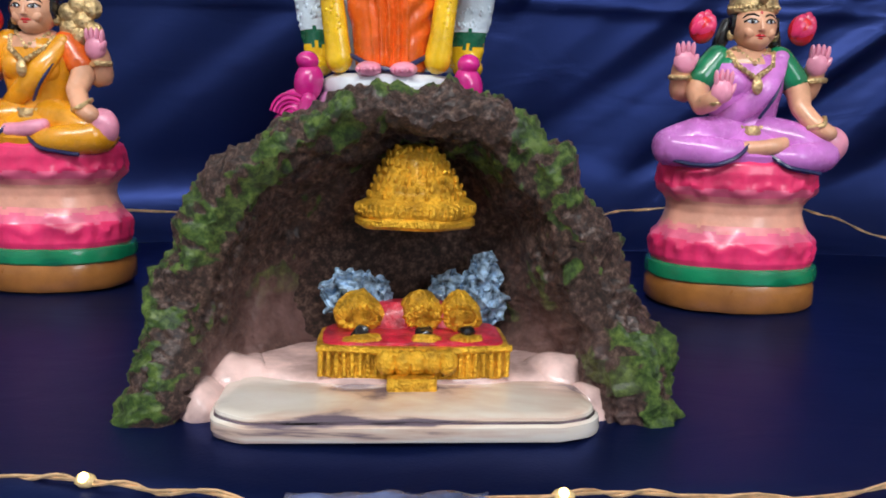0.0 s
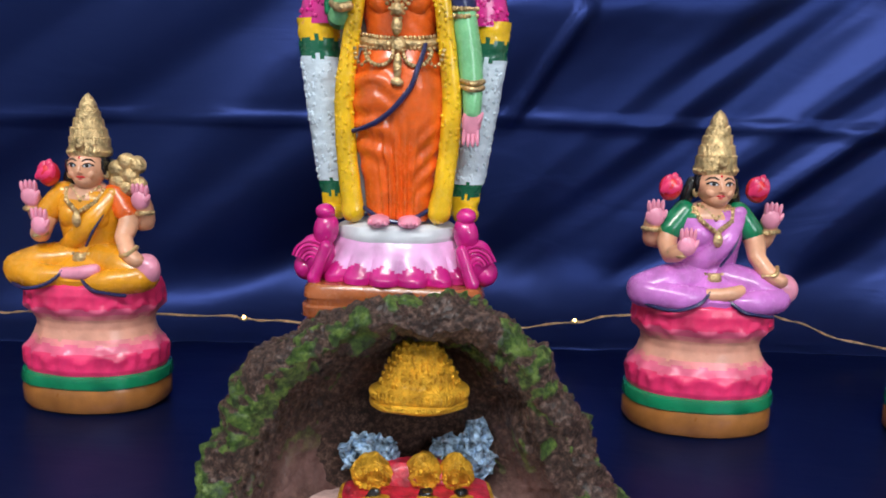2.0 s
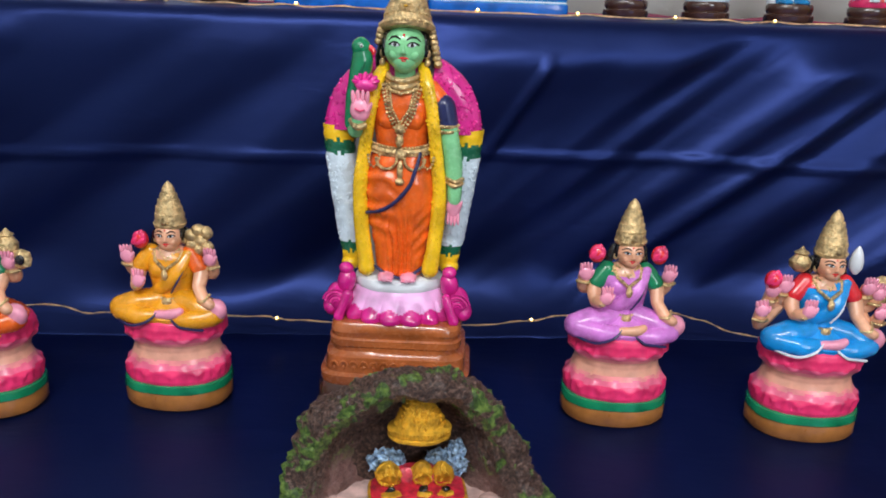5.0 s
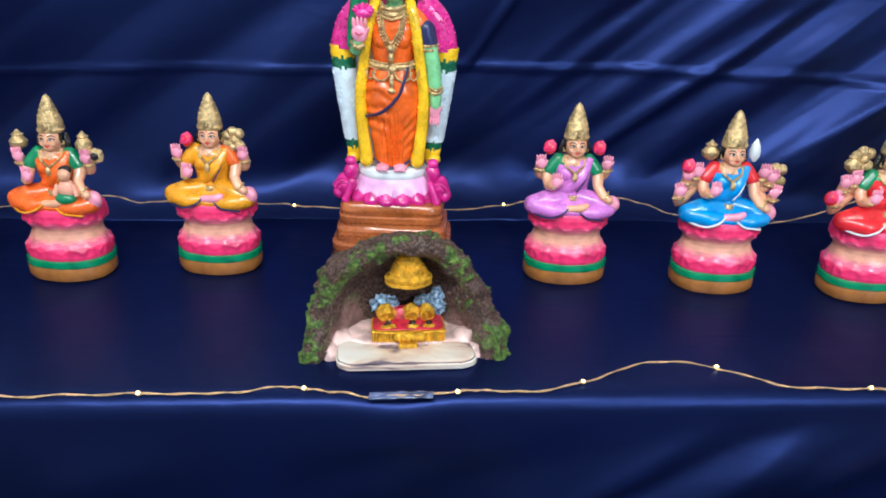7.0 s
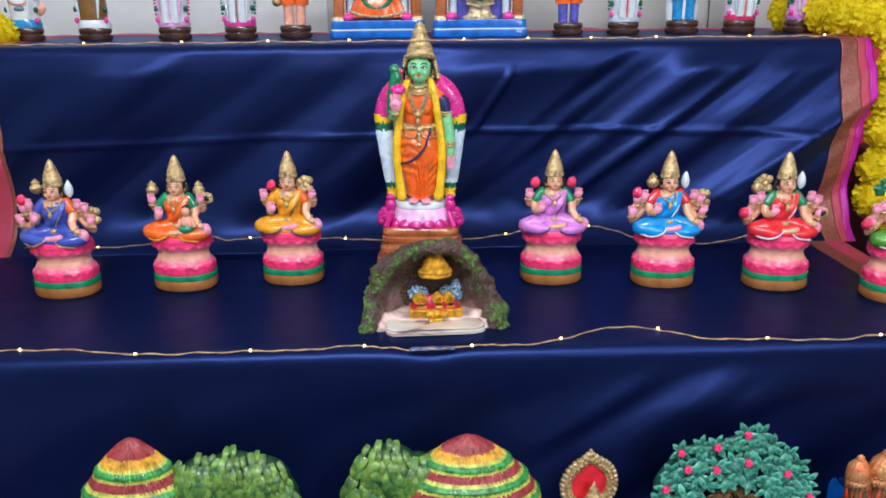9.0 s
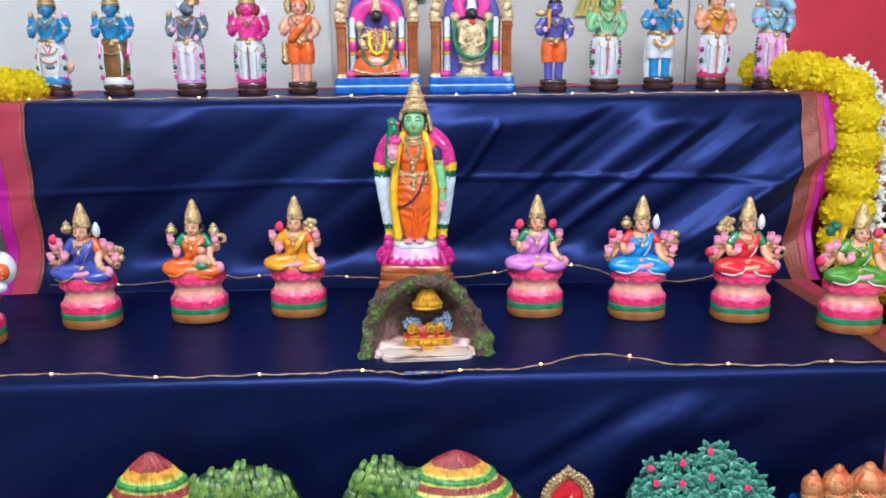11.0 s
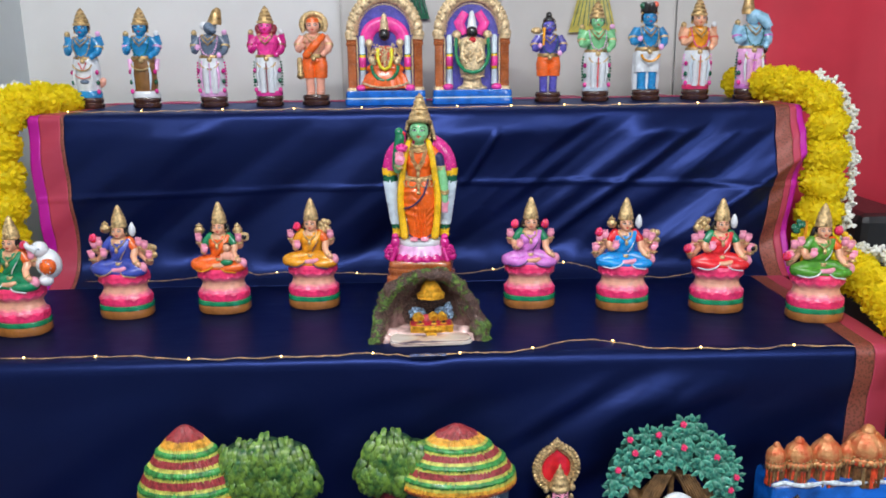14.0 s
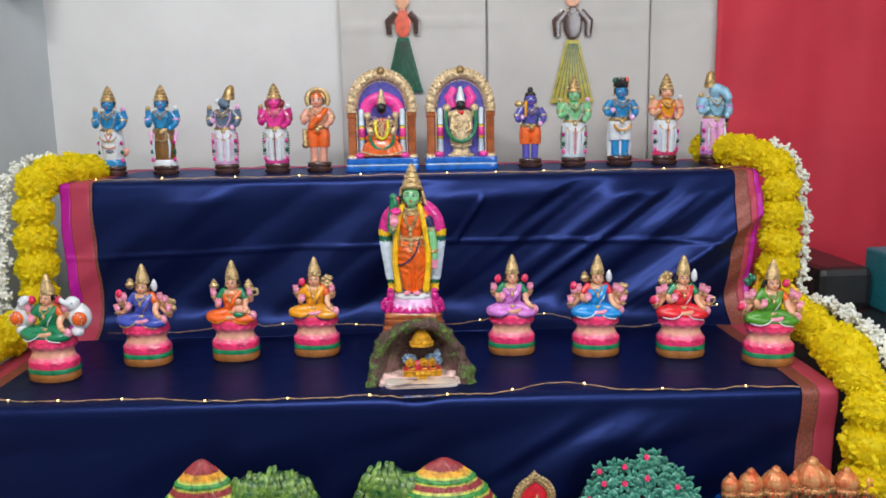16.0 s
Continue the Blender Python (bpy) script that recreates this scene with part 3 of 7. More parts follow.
def marble_material():
    m = paint("cream_marble", (0.62, 0.54, 0.46), 0.16, 0, 0.14, 40, 0.05, 0.7)
    nt = m.node_tree
    b = nt.nodes["Principled BSDF"]
    tc = nt.nodes.new("ShaderNodeTexCoord")
    mp = nt.nodes.new("ShaderNodeMapping")
    mp.inputs["Scale"].default_value = (0.30, 0.6, 4.0)
    nt.links.new(tc.outputs["Object"], mp.inputs["Vector"])
    n = nt.nodes.new("ShaderNodeTexNoise")
    n.inputs["Scale"].default_value, n.inputs["Detail"].default_value, n.inputs["Distortion"].default_value = 42, 8, 0.3
    nt.links.new(mp.outputs["Vector"], n.inputs["Vector"])
    r = nt.nodes.new("ShaderNodeValToRGB")
    for e, (p, c) in zip([r.color_ramp.elements[0], r.color_ramp.elements[1], r.color_ramp.elements.new(0.5), r.color_ramp.elements.new(0.6)],
                         [(0.37, (0.16, 0.12, 0.15)), (0.66, (0.86, 0.84, 0.82)), (0.42, (0.66, 0.48, 0.38)), (0.52, (0.80, 0.72, 0.62))]):
        e.position, e.color = p, (*c, 1)
    nt.links.new(n.outputs["Fac"], r.inputs["Fac"])
    nt.links.new(r.outputs["Color"], b.inputs["Base Color"])
    b.inputs["Subsurface Weight"].default_value = 0.0
    return m


P["rock"] = rock_material()
P["marble"] = marble_material()
P["silver"] = paint("silver_foil", (0.30, 0.43, 0.58), 0.45, 0.35, 0.6, 300, 0.8, 0.0, 500)
P["vein"] = paint("dark_vein", (0.10, 0.07, 0.09), 0.2, 0, 0.6, 90, 0.1, 0.5)
P["rosy"] = paint("rosy_ledge", (0.72, 0.50, 0.46), 0.2, 0, 0.3, 60, 0.2, 0.4)
P["velvet_red"] = paint("shrine_red", (0.50, 0.015, 0.04), 0.35, 0, 0.3, 200, 0.5, 0.2, 500)

CAVE_R = [(0, 0.100), (7, 0.099), (20, 0.095), (34, 0.095), (46, 0.100), (60, 0.109), (68, 0.113), (76, 0.116), (90, 0.115), (107, 0.112), (119, 0.111), (135, 0.107), (148, 0.099), (160, 0.096), (172, 0.096), (180, 0.098)]


def cave_radius(a):
    for (a0, r0), (a1, r1) in zip(CAVE_R, CAVE_R[1:]):
        if a <= a1:
            return r0 + (r1 - r0) * smooth(a, a0, a1)
    return CAVE_R[-1][1]


CAVE_PROF = [(0.66, 0.080), (0.86, 0.060), (0.96, 0.042), (1.0, 0.027), (0.99, 0.015), (0.945, 0.008), (0.87, 0.006), (0.80, 0.011), (0.73, 0.024), (0.62, 0.042), (0.42, 0.058), (0.2, 0.066), (0.0, 0.067)]


def build_cave():
    root = empty("cave_shrine", Matrix.Translation((0.033, 0.030, 0.0015)) @ Matrix.Rotation(radians(7.4), 4, "Z"),
                 "small mossy rock cave shrine with gilded altar on marble base", "cave model")
    na, ns = 420, 230
    vs, fs, mo, pk = [], [], [], []
    for j in range(ns + 1):
        s = j / ns * (len(CAVE_PROF) - 1)
        k = min(int(s), len(CAVE_PROF) - 2)
        t = s - k
        f = CAVE_PROF[k][0] * (1 - t) + CAVE_PROF[k + 1][0] * t
        v = CAVE_PROF[k][1] * (1 - t) + CAVE_PROF[k + 1][1] * t
        for i in range(na + 1):
            a = 180 * i / na
            lift = math.sin(radians(a)) ** 4
            fe = 1 - (1 - f) * (1 - 0.42 * lift) if f > 0.6 else f * (1 + 0.28 * lift)
            r = cave_radius(a) * (fe if j > ns * 0.25 else f)
            low = 1 - smooth(math.sin(radians(a)), 0.0, 0.55)
            vv = v - 0.012 * low * (1 if f > 0.6 else f / 0.6) + 0.006 * (1 - low) * (f > 0.0)
            p = Vector((-r * math.cos(radians(a)) * -1, vv, r * math.sin(radians(a))))
            q = p * 1.0
            rim = smooth(f, 0.62, 0.84)
            m = 0.50 * noise.noise(q * 42 + Vector((3, 8, 2))) + 0.40 * noise.noise(q * 100) + 0.34 * noise.noise(q * 240) + (0.25 if a > 166 or a < 16 else 0) * rim
            m = smooth(m, 0.24 - 0.20 * rim, 0.42 - 0.20 * rim)
            d = 0.0042 * noise.noise(q * 31 + Vector((3, 1, 7))) + 0.0034 * noise.noise(q * 70) - 0.0024 * (abs(noise.noise(q * 85 + Vector((9, 2, 2)))) - 0.2) + 0.0018 * noise.noise(q * 150) + 0.0015 * noise.noise(q * 310) + 0.0010 * noise.noise(q * 640) + 0.0012 * m
            inner = smooth(f, 0.78, 0.55)
            d *= 1.3 - 0.6 * inner
            out = Vector((p.x, -0.04 if f < 0.95 else 0.0, p.z)).normalized() if f > 0.8 else Vector((-p.x * 0.5, -0.06, -p.z * 0.5)).normalized()
            p += out * d
            p.z = max(p.z, 0.0)
            vs.append(tuple(p))
            mo.append(m)
            pk.append(max(0.0, min(1.0, (smooth(p.z, 0.055, 0.022) * smooth(f, 0.86, 0.62) + 0.05 * inner) * (0.75 + 0.9 * noise.noise(q * 45)))))
    w = na + 1
    for j in range(ns):
        for i in range(na):
            fs.append((j * w + i, j * w + i + 1, (j + 1) * w + i + 1, (j + 1) * w + i))
    me = bpy.data.meshes.new("rock_shell")
    me.from_pydata(vs, [], fs)
    for nm, vals in (("moss", mo), ("pinkish", pk)):
        me.attributes.new(nm, "FLOAT", "POINT").data.foreach_set("value", vals)
    me.polygons.foreach_set("use_smooth", [True] * len(fs))
    me.materials.append(P["rock"])
    ob = new("rock_shell", me)
    ob.parent = root
    tagged(ob, "brown craggy rock with green moss")
    # back of the shell
    c = Clay()
    c.lathe((0, 0, 0), [(0.001, 0.0)] + [(1, 0), (1, 0.05), (0.9, 0.08), (0.6, 0.108), (0.1, 0.118)], "rock")
    c.v = [(x * 0.074, 0.060 + max(-0.0, y) * 0.03, z * 0.66) for x, y, z in c.v]
    c.part("rock_back", root, "", 0.004)
    # marble slab and ledges
    c = Clay()
    c.slab(0.002, 0.0155, 0.0660, 0.0352, 0.016, [(0.0022, 0.0), (0.0005, 0.0008), (0.0, 0.0024), (0.0002, 0.0058), (0.0014, 0.0066), (0.0022, 0.0070), (0.0018, 0.0076), (0.0020, 0.0086), (0.0034, 0.0093), (0.0064, 0.0096)], ["marble"] * 4 + ["vein"] + ["marble"] * 4)
    c.part("marble_slab", root, "glossy cream marble slab with dark veins", 0.0012)
    c = Clay()
    c.lathe((0.003, 0.043, 0.0), [(0.062, 0.0), (0.062, 0.0095), (0.060, 0.0115), (0.056, 0.0122)], "rosy", 1.0, 0.48, 60, 0.45)
    c.part("ledge", root, "rosy cream upper ledge", 0.003)
    for x in (-0.068, 0.070):
        c = Clay()
        c.ell((x, 0.014, 0.001), (0.013, 0.014, 0.008), "rosy", seg=28, rings=16)
        c.ell((x * 0.88, 0.030, 0.006), (0.012, 0.016, 0.010), "rosy", seg=28, rings=16)
        c.part("ledge_end", root, "", 0.0045)
    # gilded altar with ribbed front
    c = Clay()
    c.lathe((0.005, 0.030, 0.016), [(0.0345, 0), (0.0350, 0.001), (0.0345, 0.002), (0.0345, 0.0095), (0.0356, 0.0105), (0.0350, 0.0118)], "bright_gold", 1, 0.47, 60, 0.28)
    for k in range(25):
        x = 0.005 - 0.0335 + 0.067 * k / 24
        if abs(x - 0.006) > 0.009:
            c.tube([(x, 0.0135, 0.0175), (x, 0.0135, 0.0265)], 0.0010, "bright_gold", 6)
    c.tube([(-0.030, 0.0135, 0.0275), (-0.012, 0.0128, 0.0277), (-0.004, 0.0105, 0.0268), (0.006, 0.0095, 0.0262), (0.015, 0.0105, 0.0268), (0.024, 0.0128, 0.0277), (0.040, 0.0135, 0.0278)], 0.0013, "bright_gold", 7)
    for x in (-0.005, 0.001, 0.006, 0.011, 0.017):
        c.ell((x, 0.0108, 0.0235), (0.0042, 0.0035, 0.0048), "bright_gold", seg=10, rings=7)
    altar = c.part("altar", root, "gilded ribbed altar", 0.0007, (0, 0, -0.0052))
    c = Clay()
    c.lathe((0.005, 0.0315, 0.0272), [(0.0335, 0), (0.0335, 0.0010), (0.0320, 0.0016)], "velvet_red", 1, 0.45, 48, 0.28)
    c.lathe((0.005, 0.046, 0.028), [(0.027, 0), (0.022, 0.006), (0.012, 0.010)], "velvet_red", 1, 0.35, 36)
    c.part("altar_top", root, "textured red altar top", 0.0008, (0, 0, -0.0052))
    c = Clay()
    c.lathe((0.004, 0.0075, 0.0125), [(0.0085, 0), (0.0088, 0.0008), (0.0088, 0.0052), (0.0082, 0.0058)], "bright_gold", 1, 0.35, 32, 0.3)
    c.part("plinth_step", root, "", 0.0004, (0, 0, -0.0042))
    # three gilded mounds with black stones
    for x, w2 in ((-0.0155, 1.1), (0.0085, 0.95), (0.0235, 0.9)):
        c = Clay()
        c.lathe((x, 0.040, 0.028), [(0.0078 * w2, 0), (0.0088 * w2, 0.003), (0.0086 * w2, 0.007), (0.0070 * w2, 0.0105), (0.0044 * w2, 0.0135), (0.0012, 0.0150)], "bright_gold", 1, 0.7, 40, 1, 9, 0.14)
        c.beads(arc(x, 0.0345, 0.0068 * w2, 0.0045, 0, 360, 18, 0.0298), 19, 0.0011, "bright_gold")
        c.ell((x + 0.001, 0.0235, 0.0305), (0.0034, 0.003, 0.0022), "black", seg=12, rings=8)
        c.lathe((x + 0.001, 0.0205, 0.0282), [(0.0070 * w2, 0), (0.0064 * w2, 0.0012), (0.0035, 0.0022)], "bright_gold", 1, 0.55, 18, 1, 7, 0.1)
        c.v = [tuple(Vector(p) + 0.0016 * noise.noise_vector(Vector(p) * 260)) for p in c.v]
        c.part("idol", root, "gilded mound with black stone", 0.0006, (0, 0.002, -0.0052))
    # silver foil crags behind the altar
    for x, z, sx, sz in ((-0.022, 0.040, 0.009, 0.010), (-0.010, 0.041, 0.007, 0.007), (0.020, 0.042, 0.008, 0.009), (0.033, 0.044, 0.008, 0.015), (0.036, 0.036, 0.006, 0.013)):
        c = Clay()
        c.ell((x, 0.050, z), (sx * 0.92, 0.003, sz * 0.85), "silver", seg=48, rings=36)
        c.v = [tuple(Vector(p) + 0.0042 * noise.noise_vector(Vector(p) * 230) + 0.0026 * noise.noise_vector(Vector(p) * 600)) for p in c.v]
        c.part("silver_crag", root, "crumpled silver foil", 0.0, (0, 0, -0.006))
    # gilded canopy
    c = Clay()
    c.lathe((0.005, 0.040, 0.071), [(0.0205, 0), (0.0222, 0.0012), (0.0222, 0.003), (0.0210, 0.0038), (0.0218, 0.0045), (0.0218, 0.0085), (0.0200, 0.0095), (0.0180, 0.0108), (0.0160, 0.015), (0.0140, 0.0185), (0.0128, 0.0205), (0.0112, 0.0250), (0.0080, 0.0285), (0.003, 0.0300)],
            "bright_gold", 1, 0.72, 44, 1, 14, 0.07, (9, 10, 11))
    for k in range(28):
        a = math.pi + math.pi * k / 27
        c.ell((0.005 + 0.0216 * math.cos(a), 0.040 + 0.0155 * math.sin(a), 0.0775), (0.0010, 0.0010, 0.0022), "bright_gold", seg=7, rings=5)
    for k in range(11):
        a = math.pi + math.pi * (k + 0.5) / 11
        for rr, zz in ((0.0178, 0.0830), (0.0164, 0.0858), (0.0152, 0.0886), (0.0138, 0.0914), (0.0122, 0.0942), (0.0104, 0.0970), (0.0078, 0.0996)):
            g = random.uniform(0.7, 1.25)
            b2 = a + random.uniform(-0.12, 0.12)
            c.ell((0.005 + rr * math.cos(b2), 0.040 + rr * 0.72 * math.sin(b2), zz), (0.0009 * g, 0.0010 * g, 0.0015 * g), "bright_gold", seg=7, rings=5)
    c.part("canopy", root, "gilded tiered canopy", 0.0011, (0, -0.007, -0.0065))
    c = Clay()
    c.ell((0.005, 0.056, 0.083), (0.016, 0.020, 0.012), "rock")
    c.part("canopy_bracket", root, "", 0.002, (0, 0, -0.006))
    return root


build_cave()

# ---- large standing statue in the middle ----


def central_statue():
    random.seed(77)
    c = Clay()
    # stepped base
    c.lathe((0, 0, 0), [(0.068, 0), (0.069, 0.004), (0.068, 0.028), (0.064, 0.034)], "brown", 1, 0.72, 48, 0.35)
    c.lathe((0, 0, 0), [(0.064, 0.032), (0.066, 0.035), (0.066, 0.041), (0.0620, 0.0435), (0.0610, 0.058), (0.0585, 0.0595), (0.0555, 0.062), (0.0555, 0.066), (0.0580, 0.0675), (0.0580, 0.0735), (0.0560, 0.0750), (0.0560, 0.0780), (0.0575, 0.0795), (0.0570, 0.0850), (0.054, 0.088)], "terracotta", 1, 0.72, 48, 0.30)
    for k in range(13):
        c.tube(arc(-0.052 + k * 0.0087, 0.0495, 0.0034, 0.0050, 0, 180, 8, -0.0445), 0.0013, "terracotta", 6)
        c.ell((-0.052 + k * 0.0087, -0.0445, 0.0485), (0.0014, 0.001, 0.0022), "terracotta", seg=8, rings=6)

    # lotus: broad drooping petals under a pale cushion
    def petals(ph, z):
        u = abs(math.sin(ph * 8.5))
        return 0.0042 * (u ** 0.6 - 0.55) * smooth(z, 0.1125, 0.094) + 0.0022 * smooth(z, 0.097, 0.090) * u

    c.loft([(0.0865, 0, 0, 0.047, 0.034), (0.0885, 0, 0, 0.0525, 0.0380), (0.0925, 0, 0, 0.0530, 0.0385), (0.0985, 0, 0, 0.0495, 0.0360), (0.1060, 0, 0, 0.0445, 0.0325), (0.1115, 0, 0, 0.0420, 0.0305), (0.1145, 0, 0, 0.0400, 0.0290)], "lilac", 136, 6, petals,
           lambda ph, z: "magenta" if z < 0.0955 + 0.005 * abs(math.sin(ph * 8.5)) else "lilac")
    c.lathe((0, 0, 0), [(0.037, 0.112), (0.0395, 0.1145), (0.0402, 0.1185), (0.0388, 0.1225), (0.034, 0.1250)], "white", 1, 0.75, 48)
    # crouching side supports
    for s in (-1, 1):
        c.ell((s * 0.0505, -0.013, 0.1015), (0.0125, 0.014, 0.0150), "magenta", (0, s * 18, 0))
        c.ell((s * 0.0580, -0.015, 0.0945), (0.0080, 0.0100, 0.0085), "magenta", (0, s * 30, 0))
        c.ell((s * 0.0450, -0.016, 0.1195), (0.0082, 0.0090, 0.0118), "magenta", (0, s * -8, 0))
        c.ell((s * 0.0450, -0.018, 0.1315), (0.0062, 0.0062, 0.0055), "magenta")
        c.limb([(s * 0.043, -0.026, 0.110), (s * 0.047, -0.0285, 0.098), (s * 0.050, -0.029, 0.0905)], [0.0042, 0.0040, 0.0048], "magenta", 10)
        for k in range(5):
            c.tube(arc(s * 0.053, 0.100, 0.003 + 0.0022 * k, 0.003 + 0.0026 * k, 20, 165, 8, -0.0268 + 0.0006 * k), 0.0009, "hotpink" if k % 2 else "magenta", 6)
    # backing garland: tapering pale bands joined by a magenta arch
    stops = [(0.130, 0.0420, 0.0082), (0.152, 0.0448, 0.0098), (0.200, 0.0505, 0.0118), (0.226, 0.0535, 0.0125), (0.253, 0.0552, 0.0132)]

    def band(z):
        for (z0, x0, r0), (z1, x1, r1) in zip(stops, stops[1:]):
            if z <= z1:
                t = max(0.0, (z - z0) / (z1 - z0))
                return x0 + (x1 - x0) * t, r0 + (r1 - r0) * t
        return stops[-1][1], stops[-1][2]

    for s in (-1, 1):
        rows = []
        for k in range(63):
            z = 0.130 + 0.123 * k / 62
            x, r = band(z)
            rows.append((z, s * x, 0.006, r * 1.05, r * 0.80))

        def stripe(ph, z):
            w = 0.0009 * math.sin(ph * 9) + 0.0007 * math.sin(ph * 17)
            z += w
            return "yellow" if z < 0.1415 else "dgreen" if z < 0.1500 else "palewhite" if z < 0.2290 else "dgreen" if z < 0.2405 else "yellow"

        c.loft(rows, "palewhite", 30, 1, lambda ph, z, s=s: 0.0011 * noise.noise(Vector((math.cos(ph) * 3.2 + s * 9, math.sin(ph) * 3.2, z * 260))), stripe)
        for k in range(120):
            z = random.uniform(0.152, 0.227)
            x, r = band(z)
            a = radians(random.uniform(200, 340))
            c.ell((s * x + r * 1.05 * math.cos(a), 0.006 + r * 0.80 * math.sin(a), z), (0.0010, 0.0008, 0.0013), "palewhite", seg=6, rings=4)
        c.ell((s * 0.0435, 0.004, 0.130), (0.0090, 0.0085, 0.0065), "yellow")
    c.tube(arc(0, 0.252, 0.0480, 0.0475, -3, 183, 36, 0.006), [0.0190] * 37, "magenta", 18, 0.62)
    for k in range(420):
        a, b = radians(random.uniform(-2, 182)), radians(random.uniform(195, 345))
        r = 0.0480 + 0.0192 * math.cos(b)
        c.ell((r * math.cos(a), 0.006 + 0.0119 * math.sin(b), 0.252 + r * 0.99 * math.sin(a)), (0.0013, 0.0010, 0.0013), "magenta" if k % 3 else "hotpink", seg=6, rings=4)
    c.lathe((0, 0.014, 0), [(0.040, 0.128), (0.050, 0.19), (0.055, 0.24), (0.04, 0.285)], "palewhite", 1, 0.12, 24)

    # skirt: tight over the thighs, swags on one side, pleats fanning to the feet
    def drape(ph, z):
        x, front = math.cos(ph), -math.sin(ph)
        if front < -0.3:
            return 0.0
        low = smooth(z, 0.205, 0.165)
        d = 0.0014 * low * math.sin((x + 0.10 * (z - 0.13) / 0.08) * 30) * smooth(abs(x - 0.05), 0.62, 0.28)
        swag = z + 0.020 * x + 0.012 * x * x
        d += 0.0013 * math.sin(swag * 430 + 2.2 * noise.noise(Vector((x * 2, z * 60, 4)))) * smooth(x, 0.18, -0.35) * smooth(z, 0.148, 0.175) * smooth(z, 0.232, 0.215)
        d += 0.0010 * math.sin((z - 0.030 * x) * 480) * smooth(x, 0.25, 0.6) * smooth(z, 0.135, 0.16) * smooth(z, 0.20, 0.17)
        d += 0.0030 * math.exp(-((x - 0.42) / 0.30) ** 2) * smooth(z, 0.150, 0.190) * smooth(z, 0.235, 0.21)
        d += 0.0022 * math.exp(-((x + 0.45) / 0.30) ** 2) * smooth(z, 0.150, 0.190) * smooth(z, 0.235, 0.21)
        return d

    c.loft([(0.1265, 0.001, -0.008, 0.0185, 0.0150), (0.1300, 0.001, -0.008, 0.0205, 0.0165), (0.150, 0.001, -0.008, 0.0228, 0.0165), (0.175, 0, -0.008, 0.0272, 0.0190), (0.195, 0, -0.008, 0.0305, 0.0210), (0.210, 0, -0.008, 0.0312, 0.0215), (0.222, 0, -0.008, 0.0285, 0.0195), (0.233, 0, -0.008, 0.0250, 0.0170)], "orange", 140, 9, drape)
    c.limb([(0.017, -0.0245, 0.236), (0.0135, -0.0305, 0.222), (0.008, -0.0325, 0.208), (-0.003, -0.0325, 0.195), (-0.015, -0.0290, 0.187), (-0.027, -0.0215, 0.183)], [0.0014, 0.0016, 0.0017, 0.0017, 0.0016, 0.0014], "navy", 8)
    c.limb([(-0.0205, -0.018, 0.1350), (-0.010, -0.0245, 0.1300), (0.003, -0.0265, 0.1272), (0.013, -0.0235, 0.1300), (0.0215, -0.017, 0.1350)], [0.0014] * 5, "navy", 8)
    for s in (-1, 1):
        c.ell((s * 0.0095, -0.024, 0.1275), (0.0075, 0.010, 0.0042), "palm")
        for j in range(5):
            c.ell((s * (0.0045 + 0.0026 * j), -0.0335 + 0.0006 * j, 0.1268), (0.0014, 0.002, 0.0015), "palm", seg=8, rings=6)
    # torso
    c.loft([(0.228, 0, -0.006, 0.0245, 0.0165), (0.238, 0, -0.006, 0.0212, 0.0150), (0.250, 0, -0.006, 0.0225, 0.0158), (0.262, 0, -0.006, 0.0255, 0.0170), (0.274, 0, -0.006, 0.0262, 0.0168), (0.284, 0, -0.006, 0.0225, 0.0140), (0.291, 0, -0.006, 0.0120, 0.0090)], "orange", 48, 5,
           lambda ph, z: 0.0006 * math.sin((z + 0.02 * math.cos(ph)) * 700) * smooth(math.cos(ph), 0.2, 0.5))
    for s in (-1, 1):
        c.ell((s * 0.0095, -0.0165, 0.2625), (0.0098, 0.0078, 0.0098), "orange", seg=20, rings=12)
    # belt with hanging loops
    c.limb([(-0.0255, -0.014, 0.2385), (-0.013, -0.0215, 0.2365), (0, -0.0245, 0.2358), (0.013, -0.0215, 0.2365), (0.0255, -0.014, 0.2385)], [0.0030] * 5, "gold", 10)
    for dz in (0.0034, -0.0034):
        c.beads([(-0.0265, -0.015, 0.2388 + dz), (-0.013, -0.0230, 0.2368 + dz), (0, -0.0262, 0.2360 + dz), (0.013, -0.0230, 0.2368 + dz), (0.0265, -0.015, 0.2388 + dz)], 23, 0.0014, "gold")
    c.ell((0.001, -0.0280, 0.2350), (0.0050, 0.003, 0.0050), "gold")
    c.ell((0.001, -0.0310, 0.2220), (0.0028, 0.0022, 0.0085), "gold")
    c.ell((0.001, -0.0318, 0.2130), (0.0040, 0.0024, 0.0030), "gold")
    for s in (-1, 1):
        c.beads(arc(0.001 + s * 0.0115, 0.2315, 0.0085, 0.0088, 180, 360, 12, -0.0290), 13, 0.0015, "gold")
        c.beads(arc(0.001 + s * 0.0225, 0.2330, 0.0045, 0.0100, 180, 360, 10, -0.0245), 9, 0.0013, "gold")
